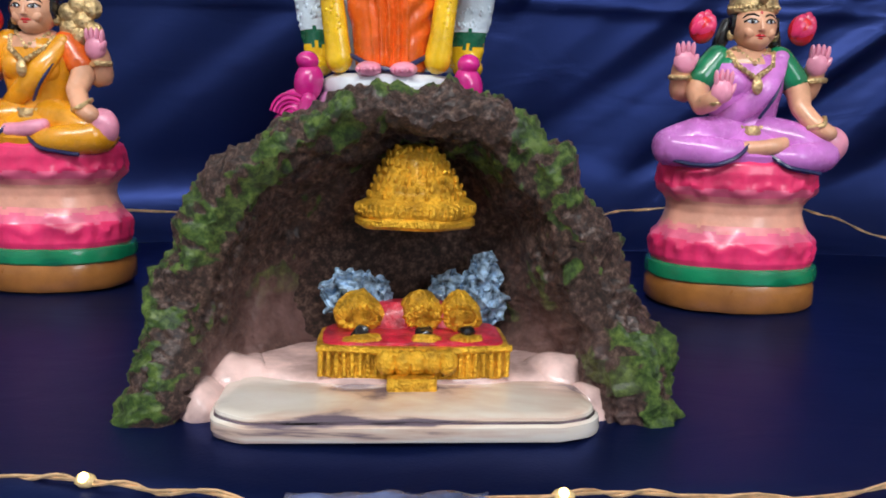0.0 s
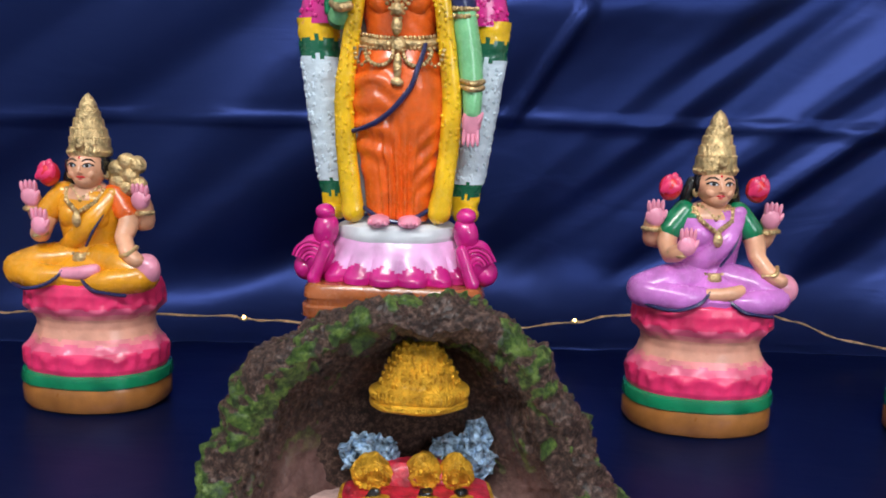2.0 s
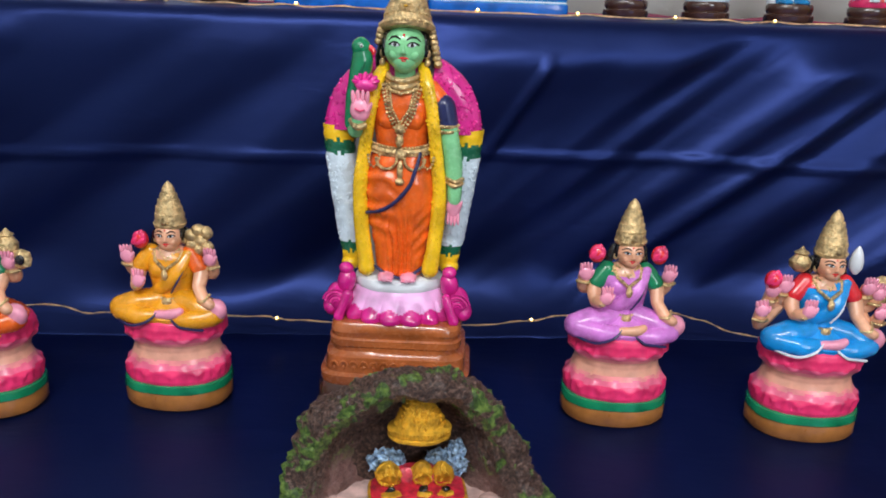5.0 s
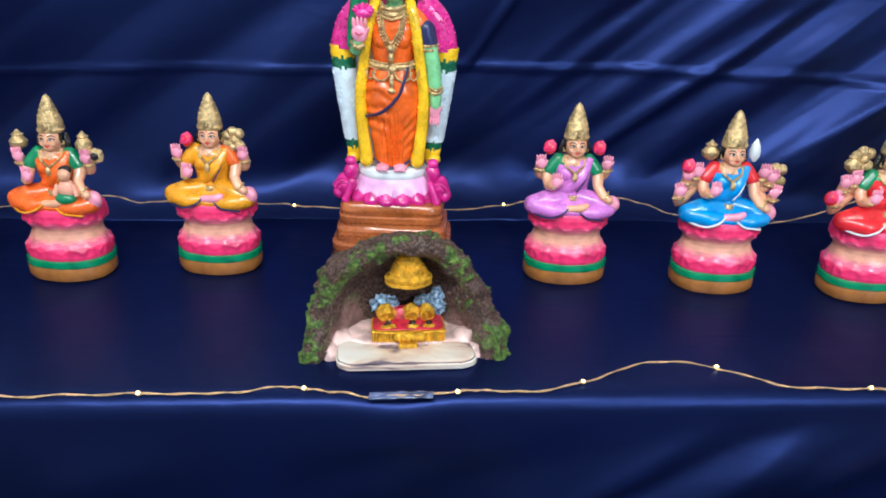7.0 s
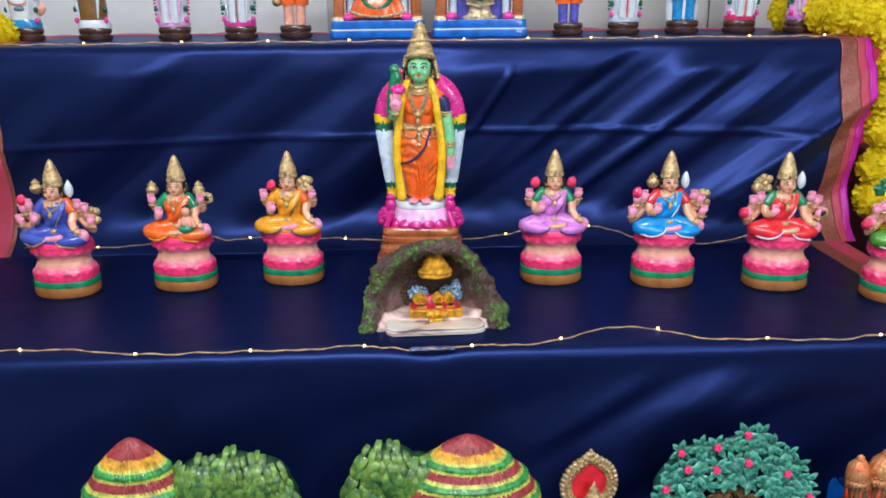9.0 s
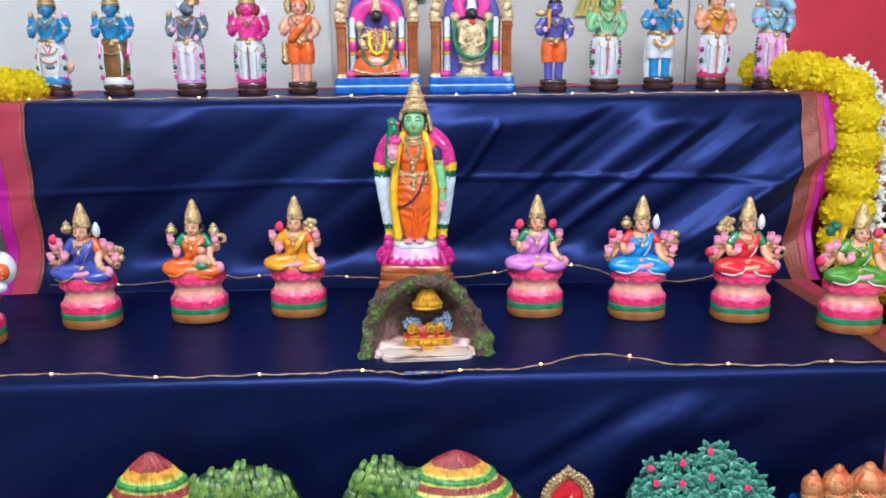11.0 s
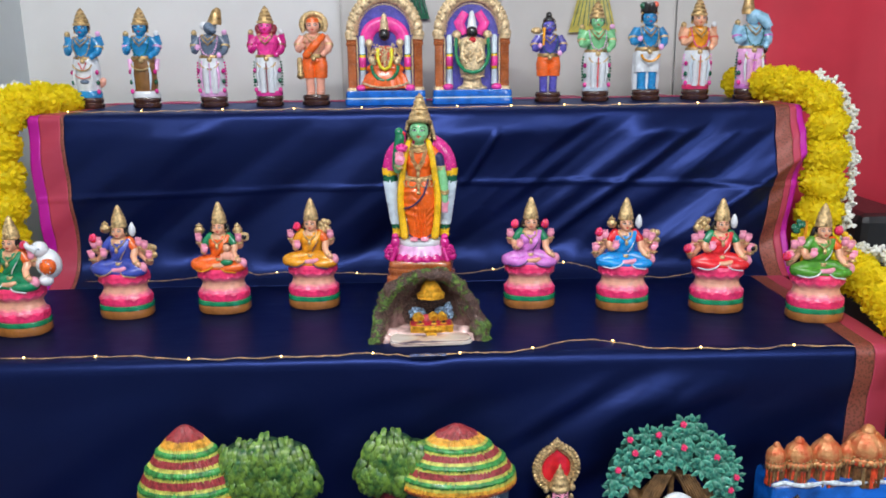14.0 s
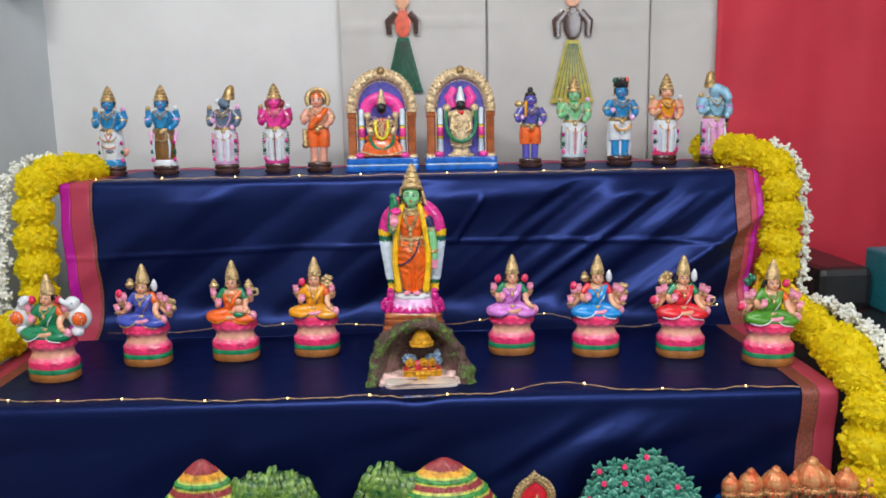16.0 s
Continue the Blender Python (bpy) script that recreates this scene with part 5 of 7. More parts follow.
seated((-0.664, 0.062), -3, "green", "green", "white", [("bud", -0.027, 0.152), ("bud", 0.027, 0.152), ("beast", -0.055, 0.118), ("beast", 0.055, 0.118)], "painted clay seated statue in green sari flanked by white elephants", s=1.0, seed=1)
seated((-0.524, 0.158), 0, "royal", "royal", "gold", [("bud", -0.045, 0.142), ("pot", -0.024, 0.160), ("conch", 0.024, 0.158), ("cluster", 0.054, 0.118)], "painted clay seated statue in dark blue sari on pink lotus base", wide=1.2, seed=2)
seated((-0.356, 0.193), 0, "orange", "green", "mustard", [("pot", -0.036, 0.150), ("pot", 0.034, 0.150), ("disc", 0.047, 0.138), ("child", 0.020, 0.106)], "painted clay seated statue in orange sari holding a child", seed=3)
seated((-0.197, 0.226), 0, "mustard", "mustard", "navy", [("bud", -0.0235, 0.150), ("cluster", 0.027, 0.150)], "painted clay seated statue in yellow sari on pink lotus base", seed=4)
seated((0.201, 0.240), 3, "purple", "green", "navy", [("bud", -0.028, 0.153), ("bud", 0.026, 0.153)], "painted clay seated statue in purple sari with red lotus buds", seed=5)
seated((0.369, 0.232), 3, "blue", "red", "white", [("bud", -0.047, 0.140), ("pot", -0.024, 0.156), ("conch", 0.024, 0.158), ("cluster", 0.052, 0.130)], "painted clay seated statue in bright blue sari on pink lotus base", wide=1.2, seed=6)
seated((0.535, 0.225), 2, "red", "green", "white", [("bud", -0.058, 0.112), ("cluster", -0.030, 0.155), ("pot", -0.040, 0.150), ("conch", 0.022, 0.160), ("disc", 0.056, 0.112)], "painted clay seated statue in red sari with many arms", wide=1.3, s=1.0, seed=7)
seated((0.690, 0.176), 0, "leafgreen", "leafgreen", "white", [("leafy", -0.040, 0.158), ("cane", -0.028, 0.158), ("bud", 0.024, 0.155), ("ylw", 0.036, 0.148), ("bud", -0.057, 0.110)], "painted clay seated statue in leaf green sari holding plants", wide=1.2, seed=8)

# ---- standing figurines on the upper step ----


def avatar(where, z0, skin, lower, trim, label, head="crown", chest=None, lower2=None, seed=0, s=1.0, turn=5.7):
    random.seed(seed)
    c = Clay()
    c.lathe((0, 0, 0), [(0.027, 0), (0.0285, 0.002), (0.0285, 0.009), (0.0255, 0.011), (0.0270, 0.014), (0.0275, 0.020), (0.0255, 0.023)], "brown", 1, 0.85, 32)
    two_legs = head in ("knot", "ring", "dancer")
    if head == "fish":
        c.lathe((0, 0, 0), [(0.026, 0.020), (0.027, 0.030), (0.024, 0.038)], "sky", 1, 0.8, 28)
        c.lathe((0, 0, 0), [(0.024, 0.034), (0.026, 0.055), (0.027, 0.085), (0.024, 0.108)], "white", 1, 0.75, 28, 1, 9, 0.03)
        c.tube([(-0.008, -0.0215, 0.100), (0, -0.0225, 0.082), (0.008, -0.0215, 0.100)], 0.0012, "red", 5)
        c.tube(arc(0, 0.075, 0.016, 0.010, 180, 360, 8, -0.0215), 0.0012, "coral", 5)
        c.ell((0, -0.019, 0.058), (0.009, 0.004, 0.005), "slate")
        c.ell((0.028, 0, 0.055), (0.008, 0.005, 0.012), "peach", (0, 30, 0))
    elif head == "shell":
        c.lathe((0, 0, 0), [(0.027, 0.020), (0.028, 0.028), (0.024, 0.036)], "white", 1, 0.8, 28)
        c.lathe((0, 0, 0), [(0.022, 0.034), (0.024, 0.050), (0.0235, 0.075), (0.022, 0.106)], "shell", 1, 0.8, 30, 1, 6, 0.05)
        for q in (-1, 1):
            c.tube([(q * 0.027, 0, 0.105), (q * 0.026, -0.006, 0.080)], [0.005, 0.004], "lilac", 8)
    elif two_legs:
        for q in (-1, 1):
            c.tube([(q * 0.010, -0.002, 0.024), (q * 0.0105, -0.003, 0.050), (q * 0.0115, -0.002, 0.078)], [0.0085, 0.0085, 0.0105], skin, 12)
            c.ell((q * 0.010, -0.010, 0.025), (0.0075, 0.012, 0.0045), skin)
            c.tube([(q * 0.0115, -0.002, 0.060), (q * 0.012, -0.002, 0.085), (q * 0.010, -0.001, 0.105)], [0.0135, 0.0145, 0.0135], lower, 12)
        c.ell((0, -0.002, 0.098), (0.023, 0.016, 0.012), lower)
        if head == "dancer":
            c.lathe((0, 0.006, 0), [(0.026, 0.022), (0.028, 0.05), (0.027, 0.10)], "white", 1, 0.4, 24)
    else:
        c.lathe((0, 0, 0), [(0.025, 0.022), (0.026, 0.030), (0.0245, 0.055), (0.0265, 0.085), (0.0245, 0.106)], lower, 1, 0.78, 40, 1, 14, 0.07)
        for q in (-1, 1):
            c.tube([(q * 0.008, -0.019, 0.030), (q * 0.009, -0.021, 0.085)], 0.0062, lower, 8)
        c.tube([(0, -0.0225, 0.030), (0, -0.0245, 0.095)], 0.0013, trim, 5)
        c.lathe((0, 0, 0), [(0.0255, 0.022), (0.0275, 0.026), (0.0262, 0.033)], lower2 or trim, 1, 0.8, 30)
        for q in (-1, 1):
            c.beads([(q * 0.0265, -0.004, 0.096), (q * 0.0290, -0.005, 0.072), (q * 0.0275, -0.006, 0.046)], 9, 0.0024, ("magenta", "dgreen", "lilac")[seed % 3])
    c.lathe((0, 0, 0), [(0.0235, 0.103), (0.0242, 0.105), (0.0238, 0.110), (0.0225, 0.112)], "brass", 1, 0.76, 26)
    c.ell((0, -0.0190, 0.103), (0.0052, 0.0034, 0.0065), "gold")
    # body and arms
    c.lathe((0, 0, 0), [(0.0205, 0.108), (0.0195, 0.118), (0.0225, 0.130), (0.0250, 0.142), (0.0225, 0.152), (0.009, 0.158)], chest or skin, 1, 0.74, 28)
    for q in (-1, 1):
        c.ell((q * 0.0095, -0.0110, 0.140), (0.0105, 0.0070, 0.0085), chest or skin)
        c.tube([(q * 0.021, -0.001, 0.149), (q * 0.0305, -0.004, 0.134), (q * 0.0295, -0.012, 0.120)], [0.0090, 0.0088, 0.0070], skin, 11)
        c.tube([(q * 0.0295, -0.012, 0.120), (q * 0.022, -0.021, 0.127 if q < 0 else 0.114)], [0.0070, 0.0058], skin, 10)
        c.ell((q * 0.021, -0.0225, 0.129 if q < 0 else 0.112), (0.0052, 0.0042, 0.0065), "lilac" if seed % 3 == 0 else skin)
        c.tube([(q * 0.0305, -0.004, 0.133), (q * 0.0302, -0.006, 0.129)], 0.0093, "gold" if seed % 2 else trim, 10)
        if not two_legs:
            c.tube([(q * 0.024, 0.003, 0.146), (q * 0.0325, 0.002, 0.140), (q * 0.0305, -0.002, 0.156)], [0.0080, 0.0074, 0.0058], skin, 10)
            c.ell((q * 0.030, -0.003, 0.160), (0.0055, 0.0045, 0.0065), "gold" if q < 0 else ("lilac" if seed % 2 else "white"))
    c.beads([(-0.015, -0.011, 0.153), (-0.008, -0.0195, 0.142), (0, -0.0225, 0.134), (0.008, -0.0195, 0.142), (0.015, -0.011, 0.153)], 13, 0.0022, "brass")
    c.beads([(-0.012, -0.011, 0.155), (0, -0.0195, 0.145), (0.012, -0.011, 0.155)], 9, 0.0022, "gold")
    for q in (-1, 1):
        c.beads([(q * 0.017, -0.010, 0.152), (q * 0.016, -0.0195, 0.132), (q * 0.010, -0.0225, 0.116), (0, -0.0235, 0.111)], 11, 0.0019, ("hotpink", "gold", "dgreen", "lilac")[seed % 4])
    if not two_legs:
        for q in (-1, 1):
            c.tube([(q * 0.015, -0.0215, 0.100), (q * 0.018, -0.0235, 0.070), (q * 0.0155, -0.0225, 0.040)], [0.0010, 0.0028, 0.0010], ("lilac", "white", "palewhite")[seed % 3], 7)
            for zz, key in ((0.078, "magenta"), (0.056, "dgreen"), (0.036, "hotpink")):
                c.ell((q * 0.0245, -0.012, zz), (0.0040, 0.0040, 0.0055), key, seg=10, rings=7)
        c.tube(arc(0, 0.098, 0.019, 0.016, 190, 350, 9, -0.0235), 0.0016, "gold", 6)
    # head
    fz = 0.171
    if head == "boar":
        c.ell((0.002, -0.004, fz), (0.0135, 0.0135, 0.015), "slate")
        c.tube([(0.004, -0.012, fz), (0.012, -0.022, fz - 0.006), (0.015, -0.026, fz - 0.010)], [0.0095, 0.0065, 0.005], "slate", 10)
        c.ell((-0.012, 0, fz + 0.004), (0.007, 0.006, 0.009), "white", (0, -30, 0))
        c.lathe((0.008, 0.0, fz + 0.006), [(0.0150, 0), (0.0145, 0.006), (0.0120, 0.016), (0.0105, 0.024), (0.0085, 0.031), (0.003, 0.036)], "brass", 1, 1, 22)
        c.v = [(x + (max(0.0, z - fz) * 0.25), y, z) for x, y, z in c.v]
    elif head == "horse":
        c.ell((0.0, -0.004, fz), (0.014, 0.014, 0.017), "iceblue")
        c.tube([(0.002, -0.006, fz + 0.004), (0.016, -0.014, fz - 0.004), (0.026, -0.018, fz - 0.022)], [0.013, 0.0115, 0.008], "iceblue", 12)
        c.tube([(0.020, 0.004, fz + 0.004), (0.028, 0.002, fz - 0.016), (0.029, 0.0, fz - 0.045), (0.025, -0.002, fz - 0.066)], [0.010, 0.010, 0.008, 0.007], "iceblue", 10)
        c.ell((0.025, -0.006, fz - 0.068), (0.007, 0.006, 0.007), "brown")
        c.lathe((-0.010, 0.0, fz + 0.006), [(0.0120, 0), (0.0125, 0.008), (0.0100, 0.022), (0.0085, 0.032), (0.003, 0.038)], "brass", 1, 1, 22)
    else:
        fs = {"lion": "hotpink"}.get(head, skin)
        c.face((0, -0.005, fz), (0.0138, 0.0130, 0.0150), fs, {"lion": "darkred"}.get(head, "black"), "mustard")
        for q in (-1, 1):
            c.ell((q * 0.0145, -0.004, fz - 0.006), (0.0026, 0.0026, 0.0036), "brass", seg=8, rings=6)
        if head in ("crown", "fish", "shell", "lion"):
            c.lathe((0, -0.001, 0), [(0.0150, 0.178), (0.0156, 0.180), (0.0148, 0.184), (0.0128, 0.187), (0.0120, 0.193), (0.0100, 0.196), (0.0092, 0.202), (0.0066, 0.205), (0.0052, 0.210), (0.0022, 0.214), (0.0006, 0.216)], "brass", 1, 1, 26, 1, 14, 0.12, (3, 5, 7))
            for rr, zz, nb in ((0.0156, 0.1815, 13), (0.0124, 0.1900, 11), (0.0098, 0.1985, 9), (0.0062, 0.2065, 7)):
                for j in range(nb):
                    a = math.pi + math.pi * (j + 0.5) / nb
                    c.ell((rr * math.cos(a), -0.001 + rr * math.sin(a), zz), (0.0017, 0.0016, 0.0022), "gold", seg=6, rings=4)
            if head == "lion":
                for q in range(9):
                    a = math.pi * q / 8
                    c.ell((0.0165 * math.cos(a), 0.0, fz - 0.004 - 0.008 * math.sin(a)), (0.006, 0.008, 0.010), "darkred")
        elif head == "knot":
            c.ell((0, 0.0, 0.186), (0.0130, 0.0115, 0.009), "black")
            c.ell((0, 0.001, 0.197), (0.0070, 0.0070, 0.0085), "black")
            c.beads(arc(0, 0.184, 0.0125, 0.004, 0, 180, 8, -0.009), 9, 0.0016, "brown")
            c.tube([(-0.012, -0.020, 0.170), (-0.014, -0.024, 0.130)], [0.0035, 0.0025], "mustard", 8)
            c.ell((-0.027, -0.008, 0.163), (0.012, 0.005, 0.008), "gold")
        elif head == "ring":
            c.tube(arc(0, 0.176, 0.0235, 0.0235, -40, 220, 20, 0.008), 0.0060, "gold", 10, 0.6)
            c.lathe((0, 0.010, 0.176), [(0.001, -0.021), (0.018, -0.012), (0.0215, 0), (0.018, 0.012), (0.001, 0.021)], "brass", 1, 0.12, 24)
            c.lathe((0, -0.002, 0), [(0.0135, 0.180), (0.011, 0.188), (0.003, 0.192)], "orange", 1, 1, 20)
            c.limb([(0.019, -0.010, 0.150), (0.004, -0.0195, 0.132), (-0.014, -0.0175, 0.110)], [0.0062, 0.0080, 0.0080], "orange", 12, 0.7)
            c.limb([(-0.029, -0.010, 0.100), (-0.028, -0.012, 0.072)], [0.0055, 0.0065], "gold", 10)
            c.ell((-0.028, -0.012, 0.066), (0.0085, 0.008, 0.009), "brass")
        elif head == "dancer":
            c.lathe((0, -0.001, 0), [(0.0145, 0.180), (0.0165, 0.184), (0.0160, 0.190), (0.0175, 0.197), (0.0165, 0.203), (0.006, 0.205)], "black", 1, 0.95, 26)
            c.beads(arc(0, 0.181, 0.0155, 0.003, 0, 180, 8, -0.008), 13, 0.0020, "brass")
            c.ell((-0.010, -0.006, 0.197), (0.010, 0.007, 0.008), "dgreen")
            c.ell((0.009, -0.012, 0.199), (0.006, 0.004, 0.006), "coral")
            c.tube(arc(0, 0.100, 0.018, 0.018, 190, 350, 9, -0.024), 0.0026, "mustard", 7)
    c.thing("deity_figurine", pose(where[0], where[1], z0, 0, 0, turn) @ Matrix.Diagonal((s * 1.1, s * 1.06, s, 1)), label, "figurine", "standing figurines in a row")


AZ = 0.3445
avatar((-0.772, 0.595), AZ, "sky", "white", "red", "painted standing figurine, blue skin, gold crown, fish-tailed white body", "fish", None, None, 1)
avatar((-0.642, 0.600), AZ, "sky", "white", "lilac", "painted standing figurine, blue skin, brown tortoise shell body", "shell", None, None, 2)
avatar((-0.492, 0.610), AZ, "slate", "white", "lilac", "painted standing figurine, grey boar head tilted, white robe", "boar", None, "lilac", 3)
avatar((-0.368, 0.620), AZ, "magenta", "white", "darkred", "painted standing figurine, pink lion face, white striped robe", "lion", "hotpink", "hotpink", 4)
avatar((-0.267, 0.640), AZ, "peach", "orange", "red", "painted standing figurine in orange with gold parasol ring behind", "ring", "peach", None, 5)
avatar((0.256, 0.695), AZ, "indigo", "orange", "gold", "painted standing figurine, violet skin, orange loincloth, black topknot", "knot", None, None, 6, 0.96)
avatar((0.364, 0.705), AZ, "mint", "white", "red", "painted standing figurine, green skin, white robe, gold crown", "crown", None, "palewhite", 7, 1.02)
avatar((0.482, 0.728), AZ, "sky", "white", "gold", "painted standing figurine, blue skin, white sash, dark feathered cap", "dancer", None, None, 9, 1.06)
avatar((0.596, 0.740), AZ, "skin", "white", "coral", "painted standing figurine, orange skin, white robe, gold crown", "crown", "mustard", "crimson", 8, 1.04)
avatar((0.714, 0.735), AZ, "iceblue", "lilac", "purple", "painted standing figurine, pale blue horse head, pink robe", "horse", "iceblue", "purple", 10, 1.06)

# ---- two arched shrine plaques ----


def arch_shrine(where, kind, label):
    root = empty("arched_shrine", pose(where[0], where[1], AZ, 0, 0, 5.7), label, "shrine", "arched shrines side by side")
    c = Clay()
    c.lathe((0, 0.0, 0), [(0.089, 0), (0.090, 0.002), (0.090, 0.012), (0.088, 0.0135), (0.088, 0.0155), (0.0885, 0.017), (0.0885, 0.028), (0.086, 0.031)], "base_blue", 1, 0.32, 48, 0.22, 0, 0, (), ["base_blue", "base_blue", "sky", "white", "sky", "base_blue", "base_blue"])
    c.part("base", root, "glossy blue base", 0.0006)
    c = Clay()
    c.lathe((0, 0.012, 0.029), [(0.076, 0), (0.076, 0.13), (0.070, 0.165), (0.055, 0.19), (0.030, 0.203), (0.004, 0.206)], "indigo", 1, 0.10, 40, 0.5)
    c.part("back_panel", root, "violet back panel")
    for q in (-1, 1):
        c = Clay()
        x = q * 0.073
        c.lathe((x, 0, 0.029), [(0.0125, 0), (0.0135, 0.003), (0.0125, 0.007), (0.0100, 0.009), (0.0100, 0.098), (0.0125, 0.101), (0.0125, 0.106), (0.0105, 0.108), (0.0128, 0.112), (0.0128, 0.118)], "terracotta", 1, 1, 20, 0.5, 0, 0, (), ["palegold", "palegold", "palegold", "terracotta", "terracotta", "terracotta", "terracotta", "terracotta", "palegold"])
        c.beads([(q * 0.0605, -0.010, 0.040), (q * 0.0605, -0.010, 0.140)], 32, 0.0020, "palegold", 6, 4)
        c.lathe((q * 0.050, -0.004, 0.040), [(0.0068, 0), (0.0072, 0.002), (0.0066, 0.035), (0.0072, 0.036), (0.0072, 0.042), (0.0078, 0.043), (0.0078, 0.062), (0.0072, 0.063), (0.0072, 0.068), (0.0066, 0.070), (0.0066, 0.105), (0.004, 0.110)], "white", 1, 1, 14, 1, 0, 0, (),
                ["green", "palewhite", "green", "yellow", "hotpink", "hotpink", "hotpink", "yellow", "green", "palewhite", "palewhite"])
        c.ell((q * 0.054, -0.014, 0.037), (0.012, 0.008, 0.0075), "hotpink")
        c.ell((x * 1.02, -0.002, 0.153), (0.0135, 0.011, 0.0125), "palegold")
        c.ell((x * 0.99, -0.004, 0.170), (0.0115, 0.010, 0.0115), "palegold")
        c.part("pillar", root, "terracotta pillar with gold beads and garland", 0.0006)
    c = Clay()
    # arch with scrolled edge
    c.tube(arc(0, 0.155, 0.070, 0.076, 0, 180, 24, 0.0), 0.0115, "palegold", 12, 0.8)
    for k in range(27):
        a = radians(180 * k / 26)
        c.ell((0.079 * math.cos(a), 0.0, 0.157 + 0.085 * math.sin(a)), (0.0062, 0.007, 0.0062), "palegold", seg=9, rings=6)
        if k % 2:
            c.ell((0.070 * math.cos(a), -0.010, 0.155 + 0.077 * math.sin(a)), (0.0052, 0.004, 0.0052), "palegold", seg=8, rings=6)
    c.beads(arc(0, 0.152, 0.0585, 0.064, 0, 180, 20, -0.008), 40, 0.0020, "palegold", 6, 4)
    c.ell((0, -0.008, 0.240), (0.010, 0.009, 0.011), "brass")
    c.part("arch", root, "gold scrolled arch", 0.0006)
    c = Clay()
    if kind == "seated":
        c.tube(arc(0, 0.142, 0.040, 0.034, -5, 185, 20, 0.001), 0.0145, "hotpink", 10, 0.4)
        for k in range(70):
            c.ell((random.uniform(-0.024, 0.024), -0.0235 + random.uniform(-0.003, 0.002), random.uniform(0.088, 0.132)), (0.0024, 0.0020, 0.0028), "palegold", seg=7, rings=5)
        c.lathe((0, -0.010, 0.034), [(0.046, 0.0), (0.052, 0.003), (0.050, 0.014), (0.043, 0.030), (0.032, 0.042)], "orange", 1, 0.40, 64, 1, 26, 0.10, (1, 2, 3))
        c.beads([(0.051 * math.cos(radians(a)), -0.010 + 0.022 * math.sin(radians(a)), 0.038 + 0.010 * abs(math.cos(radians(a))) ** 2) for a in range(180, 361, 9)], 24, 0.0030, "palegold")
        c.ell((0, -0.008, 0.078), (0.042, 0.014, 0.017), "orange")
        c.lathe((0, -0.008, 0), [(0.022, 0.075), (0.020, 0.090), (0.024, 0.108), (0.022, 0.122), (0.010, 0.128)], "coral", 1, 0.6, 26)
        c.tube(arc(0, 0.085, 0.029, 0.032, 178, 362, 18, -0.026), 0.0040, "green", 9)
        c.tube([(-0.0145, -0.022, 0.122), (-0.0155, -0.0265, 0.100), (-0.010, -0.0285, 0.082), (0, -0.0295, 0.077), (0.010, -0.0285, 0.082), (0.0155, -0.0265, 0.100), (0.0145, -0.022, 0.122)], 0.0038, "lemon", 9)
        for q in (-1, 1):
            c.tube([(q * 0.022, -0.006, 0.120), (q * 0.036, -0.008, 0.108), (q * 0.034, -0.016, 0.126)], [0.0065, 0.006, 0.005], "palegold", 9)
            c.ell((q * 0.034, -0.016, 0.134), (0.009, 0.006, 0.009), "palegold")
            c.ell((q * 0.028, -0.018, 0.096), (0.008, 0.006, 0.012), "palegold", (0, q * 25, 0))
        c.beads([(0, -0.030, 0.118), (0, -0.031, 0.085)], 9, 0.0030, "palegold")
    else:
        for q in (-1, 1):
            c.tube([(q * 0.018, 0.000, 0.150), (q * 0.028, 0.001, 0.175), (q * 0.014, 0.002, 0.198)], [0.010, 0.012, 0.009], "hotpink", 8, 0.4)
        c.lathe((0, -0.010, 0), [(0.026, 0.030), (0.028, 0.036), (0.021, 0.044), (0.019, 0.056), (0.027, 0.066), (0.029, 0.085), (0.026, 0.100), (0.029, 0.118), (0.030, 0.132), (0.024, 0.142), (0.010, 0.146)], "palegold", 1, 0.58, 34, 1, 12, 0.05, (4, 5, 6))
        c.ell((0, -0.010, 0.034), (0.034, 0.014, 0.008), "palegold")
        c.tube([(-0.035, -0.016, 0.142), (-0.037, -0.021, 0.110), (-0.031, -0.027, 0.088), (-0.018, -0.030, 0.073), (0, -0.031, 0.068), (0.018, -0.030, 0.073), (0.031, -0.027, 0.088), (0.037, -0.021, 0.110), (0.035, -0.016, 0.142)], 0.0042, "green", 9)
        for k in range(26):
            c.ell((random.uniform(-0.022, 0.022), -0.0265 + random.uniform(-0.002, 0.003), random.uniform(0.084, 0.135)), (0.0042, 0.003, 0.0048), "palegold", seg=8, rings=5)
        for q in (-1, 1):
            c.tube([(q * 0.026, -0.008, 0.138), (q * 0.036, -0.010, 0.130), (q * 0.034, -0.014, 0.146)], [0.007, 0.0065, 0.006], "palegold", 9)
            c.ell((q * 0.034, -0.012, 0.150), (0.0105, 0.007, 0.009), "palegold")
            c.tube([(q * 0.020, -0.018, 0.125), (q * 0.024, -0.024, 0.100), (q * 0.010, -0.027, 0.090)], [0.006, 0.006, 0.005], "palegold", 9)
        c.beads([(-0.024, -0.0235, 0.060), (0, -0.0285, 0.054), (0.024, -0.0235, 0.060)], 15, 0.0026, "palegold")
        c.ell((0, -0.026, 0.138), (0.008, 0.004, 0.006), "red")
    c.ell((0, -0.014, 0.152 if kind == "seated" else 0.155), (0.0125, 0.0120, 0.0140), "black", seg=18, rings=12)
    z = 0.160 if kind == "seated" else 0.163
